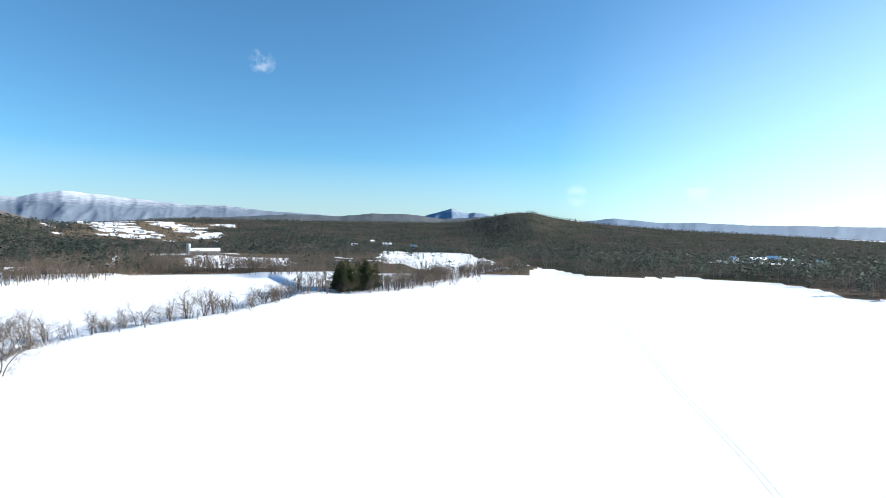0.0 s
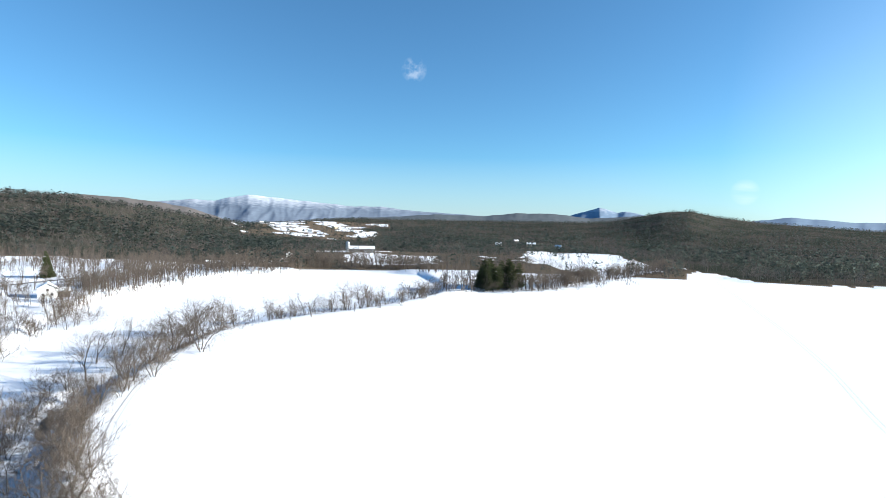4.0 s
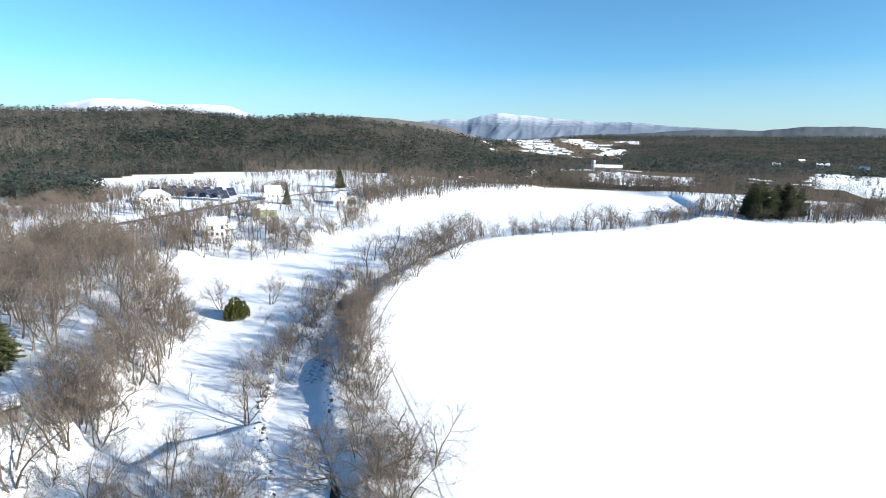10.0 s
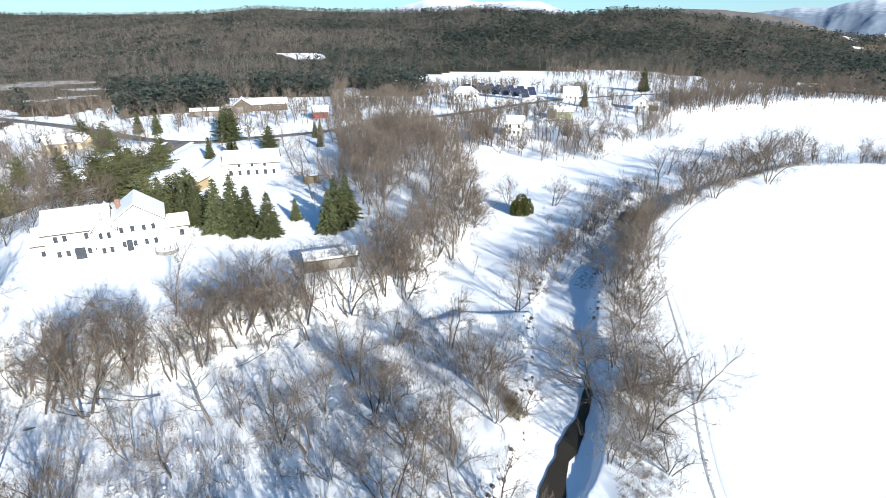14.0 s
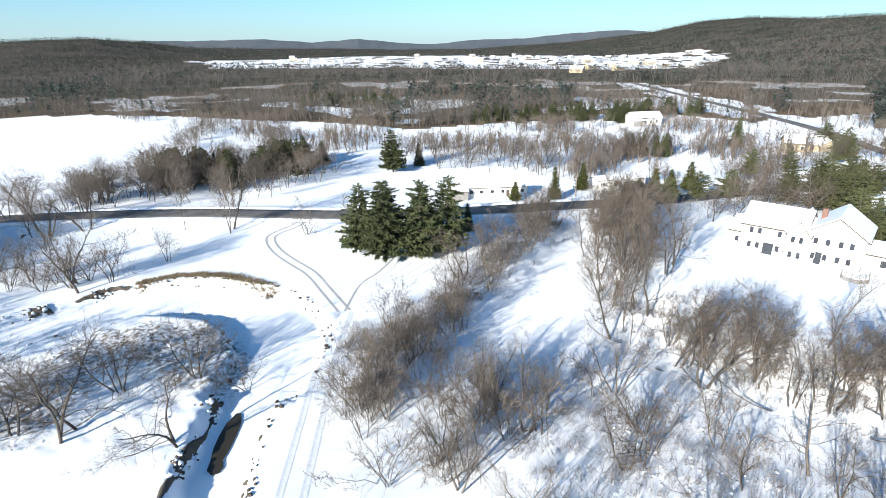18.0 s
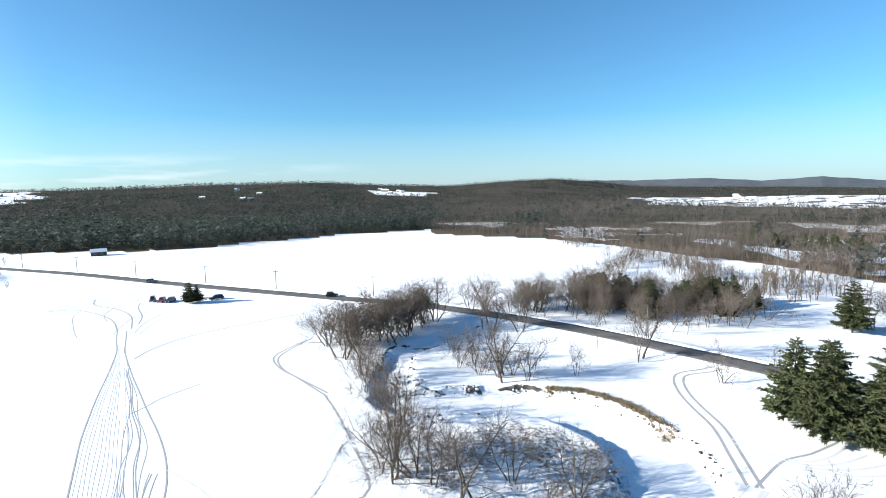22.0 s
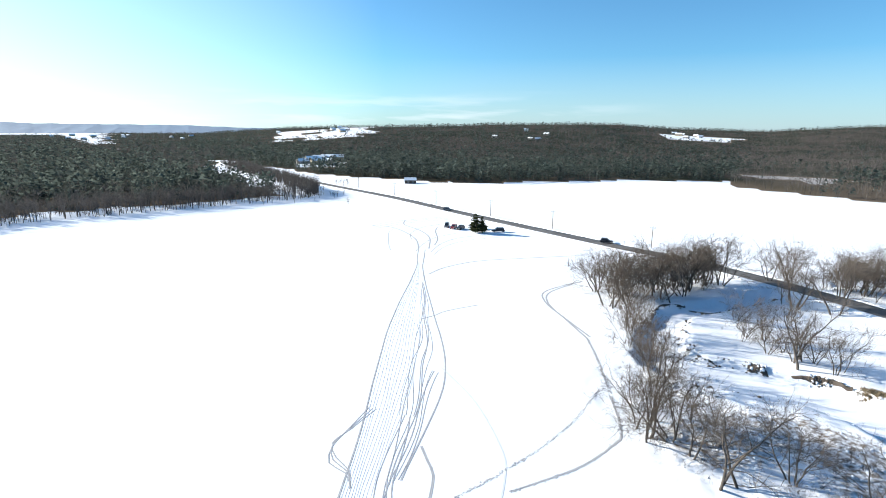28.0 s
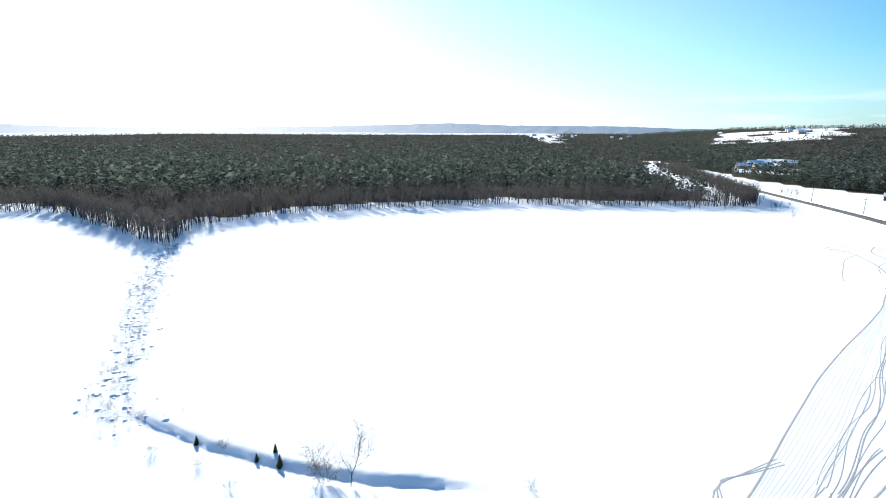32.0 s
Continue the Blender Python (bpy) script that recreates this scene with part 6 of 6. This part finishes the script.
row_of(h, "f", (0, 2, 4), 1.6, 0.8, 1.1, 11, 7.5)
h = home(-296, 176, 60, "white house with a steep snowy roof")
block(h, 0, 0, 9, 8, 4.2, 3.4, WHITE_SIDING)
row_of(h, "f", (-2.6, 0, 2.6), 1.8, 0.9, 1.2, 9, 8)
row_of(h, "r", (-1.2, 1.2), 4.0, 0.8, 1.0, 9, 8)
h = home(-252, 194, 52, "white and brown house beside the road")
block(h, 0, 0, 8, 7, 4.4, 2.4, WHITE_SIDING, across=True)
block(h, 6, 1, 6, 6, 2.6, 1.4, BROWN_WOOD)
row_of(h, "f", (-1.8, 1.8), 1.6, 0.9, 1.2, 8, 7)
row_of(h, "f", (0,), 3.8, 0.9, 1.1, 8, 7)
h = home(-303, 378, 38, "low brown house with a long snowy roof")
block(h, 0, 0, 17, 8, 2.6, 2.0, BROWN_WOOD)
row_of(h, "f", (-5, -2, 1, 4), 1.5, 0.9, 1.0, 17, 8)
h = home(-312, 504, 31, "small white gabled shed in the snow", "shed")
block(h, 0, 0, 6, 6, 4, 2.2, WHITE_SIDING, across=True)
door(h, "f", 0, 2.2, 2.4, 6, 6, BROWN_WOOD)
h = home(-297, 660, 24, "long grey farm barn with a pale roof", "barn")
block(h, 0, 0, 34, 13, 5, 3.4, GREY_WOOD)
door(h, "f", 0, 5, 3.4, 34, 13, BROWN_WOOD)
row_of(h, "f", (-13, -9, -5, 5, 9, 13), 2.4, 1.6, 1.2, 34, 13)
s = thing("silo", "tall grey farm silo beside the barn", "silo", pose(-322, 668, ground_at(-322, 668)))
bm = bmesh.new()
bmesh.ops.create_cone(bm, cap_ends=True, segments=18, radius1=2.8, radius2=2.8, depth=13, matrix=Matrix.Translation((0, 0, 6)))
part("body", bm, STEEL, s)
bm = bmesh.new()
bmesh.ops.create_uvsphere(bm, u_segments=16, v_segments=8, radius=2.8, matrix=Matrix.Translation((0, 0, 12.5)) @ Matrix.Diagonal((1, 1, .6, 1)))
part("dome", bm, STEEL, s)
# sheds and houses by the east end of the road
h = home(268, -326, 220, "small dark brown shed with a white roof beside an orchard", "shed")
block(h, 0, 0, 9, 6, 2.6, 1.6, BROWN_WOOD)
row_of(h, "f", (-2, 2), 1.5, 0.9, 1.0, 9, 6)


def cottage(L, W, H, rise, wall, label, at_first, group):
    h = thing("house", label, "house", at_first, group)
    block(h, 0, 0, L, W, H, rise, wall)
    row_of(h, "f", (-L * .28, 0, L * .28), H * .55, 1.0, 1.2, L, W)
    door(h, "f", L * .14, 1.0, 2.1, L, W, BROWN_WOOD)
    return h


def spot(az, r, turn=0.0):
    x, y = -r * math.sin(radians(az)), r * math.cos(radians(az))
    return pose(x, y, ground_at(x, y) + 0.2, 0, 0, az + turn)


FAR_HOMES = [cottage(12, 8, 4.2, 2.6, WHITE_SIDING, "white farmhouse far off in snowy fields", spot(136, 1120, 20), "far village houses"),
             cottage(14, 9, 3.2, 2.8, GREY_WOOD, "grey house far off in snowy fields", spot(131, 1000, -30), "far village houses"),
             cottage(18, 10, 4.6, 3.4, TAN_SIDING, "tan farm building far off in snowy fields", spot(125, 940, 45), "far village houses")]
g = random.Random(5)
for az0, az1, r0, r1, n in ((118, 133, 700, 1500, 26), (133, 150, 1000, 1900, 14), (150, 160, 1500, 2000, 5), (225, 231, 600, 760, 8), (226, 233, 1500, 1800, 7), (23, 35, 1200, 1900, 6), (188, 193, 1500, 1700, 6), (205, 212, 1250, 1500, 5),
                            (3, 12, 1000, 1300, 4), (324, 332, 820, 900, 6), (238, 252, 1900, 2500, 12)):
    for _ in range(n):
        copy_thing(g.choice(FAR_HOMES), spot(g.uniform(az0, az1), g.uniform(r0, r1), g.uniform(-60, 60)))


# ---- solar trackers ----
def tracker(at):
    t = thing("solar_tracker", "dark tilted solar panel on a steel post", "solar panel", at, "solar trackers")
    bm = bmesh.new()
    tube(bm, (0, 0, -0.5), (0, 0, 3.4), .16, .13)
    part("post", bm, STEEL, t)
    tilt = pose(0, 0, 4.0, 60, 0, 0)
    part("frame", boxed(-3.0, 3.0, -2.8, 2.8, -.14, -.05), STEEL, t, at=tilt)
    for i in range(4):
        for j in range(2):
            part("panel", boxed(-2.95 + 1.48 * i, -1.51 + 1.48 * i, -2.75 + 2.76 * j, -.04 + 2.76 * j, -.05, .0), PANEL, t, at=tilt)
    return t


first = None
for k in range(13):
    x, y = (-347 + 7.2 * k, 127 + 3.6 * k) if k < 7 else (-352 + 7.4 * (k - 7), 139 + 4.0 * (k - 7))
    m = pose(x, y, ground_at(x, y), 0, 0, 105)
    first = copy_thing(first, m) if first else tracker(m)


# ---- road poles, cars ----
def pole(at):
    p = thing("utility_pole", "wooden utility pole with a crossarm on the road verge", "utility pole", at, "road poles")
    bm = bmesh.new()
    tube(bm, (0, 0, -0.6), (0, 0, 8.0), .15, .10, 8)
    part("shaft", bm, POLE_WOOD, p)
    part("crossarm", boxed(-1.0, 1.0, -.05, .05, 7.4, 7.52, bevel=0.01), POLE_WOOD, p)
    for x in (-.85, .85, 0.3):
        bm = bmesh.new()
        tube(bm, (x, 0, 7.52), (x, 0, 7.72), .04, .03, 6)
        part("insulator", bm, GLASS, p)
    return p


first = None
for x, y in ((270, -270.5), (221.6, -253.5), (175.5, -236), (130.5, -220), (92, -206.8), (48, -194.5), (-58.5, -101), (-40, -146), (-94, -81), (-116, -90)):
    m = pose(x, y, ground_at(x, y), 0, 0, 20)
    first = copy_thing(first, m) if first else pole(m)


def car(at, paint, label, tall=1.7, long=4.7, snowy=False):
    c = thing("car", label, "car", at)
    L = long / 2
    prof = [(-L, .35), (-L, .85), (-L + .15, 1.0), (L - 1.2, 1.02), (L - .1, .85), (L, .6), (L, .35)]
    bm = bmesh.new()
    solid(bm, [[(x, y * w, z) for x, z in prof] for y, w in ((-.9, .96), (-.8, 1.1), (.8, 1.1), (.9, .96))])
    part("body", bm, paint, c)
    cab = [(-L + .15, 1.0), (-L + .55, tall - .05), (L - 2.2, tall), (L - 1.3, 1.02)]
    bm = bmesh.new()
    solid(bm, [[(x, y, z) for x, z in cab] for y in (-.74, .74)])
    part("cabin", bm, GLASS, c)
    part("roof", boxed(-L + .55, L - 2.15, -.74, .74, tall - .07, tall + (.12 if snowy else .03), bevel=0.03), ROOF_SNOW if snowy else paint, c)
    for x in (-L + .85, L - .9):
        for y in (-.86, .86):
            bm = bmesh.new()
            tube(bm, (0, -.12, 0), (0, .12, 0), .34, .34, 14)
            w = part("wheel", bm, TYRE, c, at=pose(x, y, .34))
            bm = bmesh.new()
            tube(bm, (0, -.13, 0), (0, .13, 0), .19, .19, 10)
            part("rim", bm, STEEL, w)
    for y in (-.6, .6):
        part("headlight", boxed(L - .02, L + .03, y - .18, y + .18, .62, .78, bevel=0.01), TRIM, c)
    return c


def on_ground(x, y, rot, up=0.0):
    return pose(x, y, ground_at(x, y) + up, 0, 0, rot)


car(on_ground(130.5, -183.5, 120), CAR_DARK, "black car parked on packed snow in the field", 1.8, 4.9)
car(on_ground(126, -182.2, 105), CAR_RED, "dark red car parked on packed snow in the field")
car(on_ground(122.6, -182.4, 95), CAR_DARK, "dark car parked on packed snow beside a pine")
car(on_ground(117.2, -188.0, 70), CAR_DARK, "black car parked behind a pine in the field", 1.8)
car(on_ground(107.4, -187.6, 40), CAR_DARK, "dark grey pickup parked on packed snow", 1.75, 5.4)
car(pose(156, -219.8, 0.68, 0, 0, 200), CAR_GREY, "grey car on the ploughed road", 1.7)
car(pose(63, -190.6, 0.68, 0, 0, 200), CAR_DARK, "dark car on the ploughed road", 1.8)
car(on_ground(-57, -108.5, 40), CAR_DARK, "dark car parked at the roadside in snow")


# ---- tracks pressed into the snow ----
def track(points, half=0.14, label="narrow vehicle track pressed into the snow", mat=None, wig=0.0, seed=0, rim=0.05):
    line = curve(points, 1.3)
    if wig:
        k = np.arange(len(line))
        line = line + np.stack([np.sin(k * .35 + seed), np.cos(k * .27 + seed)], 1) * wig
    # almost flat: the grey of the material stands in for shade in the groove
    low = min(rim * 0.3, half * 0.15)
    shape = ((-1.7, -.02), (-1.1, low), (-.8, .004), (.8, .004), (1.1, low), (1.7, -.02))
    return ribbon("snow_track", line, half, 0.012, SOFT_TRACK if mat is SNOW else mat or PACKED_SHADE, label, "track", "structure", shape)


def footprints(points, n, label):
    """A trodden line: many small low lumps, their grey standing in for shaded prints."""
    line = curve(points, 0.35)
    k = np.linspace(0, len(line) - 1, n).astype(int)
    P = line[k] + rng.normal(0, 0.13, (n, 2))
    sow("footprints", LUMPS, np.column_stack([P, lie(P[:, 0], P[:, 1])]), rng.uniform(0.03, 0.075, n), PACKED_SHADE, label, "footprints", 2.6)


for d in (-0.6, 0.6):
    track(offset(curve([(45, 55), (51.6, 78.6), (55.8, 100.6), (60.5, 133.3), (70.3, 186.9), (79.7, 266.6), (97.8, 462)], 8), d), 0.16, mat=SNOW, rim=0.022)
EDGE_PATH = [(-18, 28), (-24, 33.6), (-29.5, 36.7), (-39.3, 43.3), (-49.3, 50.5), (-62, 58.4), (-72, 64), (-79, 70), (-88, 79.6), (-103, 101), (-117.5, 129), (-130, 165)]
track(EDGE_PATH, 0.08, "trodden path along the field edge", wig=0.12, rim=0.08)
footprints(EDGE_PATH, 900, "footprints in snow along the field edge")
track(offset(curve(EDGE_PATH, 4), 1.1), 0.12, "faint ski track along the field edge", SNOW, rim=0.02)
LEFT = np.array([(36, -30), (39.4, -35.3), (50.8, -51.6), (63, -68), (75.9, -86.9), (94.5, -117), (104, -130), (113, -142)], float)
RIGHT = np.array([(31, -36), (35.7, -41.7), (41, -54), (47.5, -67), (57.7, -79.6), (81.3, -105.5), (97, -124), (110, -142)], float)
# fine parallel grooves of a groomed strip, and the two edges
for k in range(11):
    f = 0.04 + 0.052 * k + g.uniform(-.01, .01)
    line = LEFT * (1 - f) + RIGHT * f
    track(line[:g.choice((5, 6, 7))], 0.03, "fine groove in a groomed snow strip", SNOW, wig=g.uniform(.03, .12), seed=k, rim=g.uniform(.006, .016))
track(LEFT, 0.085, wig=0.06, rim=0.035)
track(RIGHT[1:], 0.085, wig=0.08, rim=0.035)
# looser tracks that weave along the right side
for k in range(12):
    a, b, m = g.uniform(.6, 1.0), g.uniform(.5, 1.0), g.uniform(.45, 1.02)
    f = np.interp(np.arange(len(LEFT)), [0, 3, 7], [a, m, b])[:, None]
    line = LEFT * (1 - f) + RIGHT * f
    i = g.randrange(0, 3)
    track(line[i:i + g.randrange(3, 6)], g.uniform(.03, .06), wig=0.26, seed=k, rim=g.uniform(.02, .045))
for s in (0.0, 0.7, 1.3):
    track([(50.5 - s, -52), (48.6 - s * .2, -46), (47.3 + s * .5, -41.6 - s * .3), (45 + s * .2, -38.8 - s), (42, -38.6 - s * .5), (39.5, -37)], 0.06, rim=0.03, wig=0.1, seed=s)
track([(38.1, -48.5), (35.4, -46.4), (33.2, -44.6), (30.8, -40.6), (29.5, -38)], 0.12, rim=0.035)
track([(67.8, -86.1), (66.9, -90), (66.5, -94.1), (63.2, -101.9)], 0.1, rim=0.03)
track([(50.1, -69.2), (39, -62.7), (29, -53.8), (26, -49), (24, -44)], 0.1, rim=0.03, mat=SNOW)
track([(113, -142), (124, -154), (137.8, -163.4), (150, -168), (157, -165)], 0.14)
track([(110, -144), (122, -160), (135, -170), (148, -176), (156, -186)], 0.14)
track([(112, -150), (118, -160), (128, -172), (133, -180)], 0.14)
track([(62, -169.5), (75, -154), (86.2, -139.9), (90, -127), (89.3, -117)], 0.14)
for points, half in (([(157, -165), (158, -177), (153, -192), (147, -206), (142, -216)], 0.13), ([(151, -161), (150, -180), (141, -202)], 0.1), ([(119, -134), (129, -144), (141, -158), (147, -169)], 0.12), ([(106, -140), (112, -155), (112, -169), (103, -184)], 0.14),
                     ([(154, -163), (154, -178), (147, -198), (138, -212)], 0.12), ([(103, -138), (108, -152), (107, -166), (99, -181)], 0.1), ([(124, -152), (133, -162), (138, -176), (136, -190)], 0.14), ([(111, -138), (116, -148), (120, -160), (119, -174)], 0.12)):
    track(points, half * 0.55, "curved tyre track round the parking place", wig=0.08, seed=half)
BEND_PATH = [(24.4, -47.7), (20, -56), (18.3, -63), (18.4, -68), (24.6, -80.6), (34.4, -97.5)]
track(BEND_PATH, 0.1, "trodden line in the snow round the trees", wig=0.16, rim=0.03)
footprints(BEND_PATH, 620, "trodden footpath in snow round the trees")
footprints([(25, -77.9), (24.7, -63.7), (26.7, -51.2), (28.8, -43.2), (30, -38)], 330, "line of footprints in the snow")
for s in (0.0, 1.3):
    track([(34.4, -97.5 - s), (43 + s * .3, -106 - s * .4), (50 + s * .4, -113), (53.8 + s, -120.7), (53 + s * .6, -130), (51.3, -137.4)], 0.14)
for d in (-0.9, 0.9):
    track(offset(curve([(-52, -118), (-44, -116), (-38, -113), (-35.7, -105), (-35.5, -97), (-36, -88), (-35, -80), (-33.6, -70)], 3), d), 0.16, "double vehicle track on a snowy trail")
    track(offset(curve([(-33.6, -70), (-27, -61.8), (-19.5, -51), (-11, -38.7)], 3), d * 1.3), 0.3, "broad packed lane on a snowy trail", SNOW, rim=0.06)
track([(-52, -84), (-46, -80), (-40.6, -77.3), (-33.6, -70)], 0.14)
for k in range(4):
    track([(-58 + 2 * k, -76 - 2 * k), (-50 + k, -74 - 1.5 * k), (-42, -75 - k), (-36, -79 - 2 * k)], 0.13, mat=SNOW, wig=0.2, seed=k)
track([(-40, -330), (60, -330), (140, -310), (190, -290)], 0.3, mat=SNOW)
track([(-140, 100), (-160, 105), (-180, 118), (-205, 165)], 0.3, mat=SNOW)
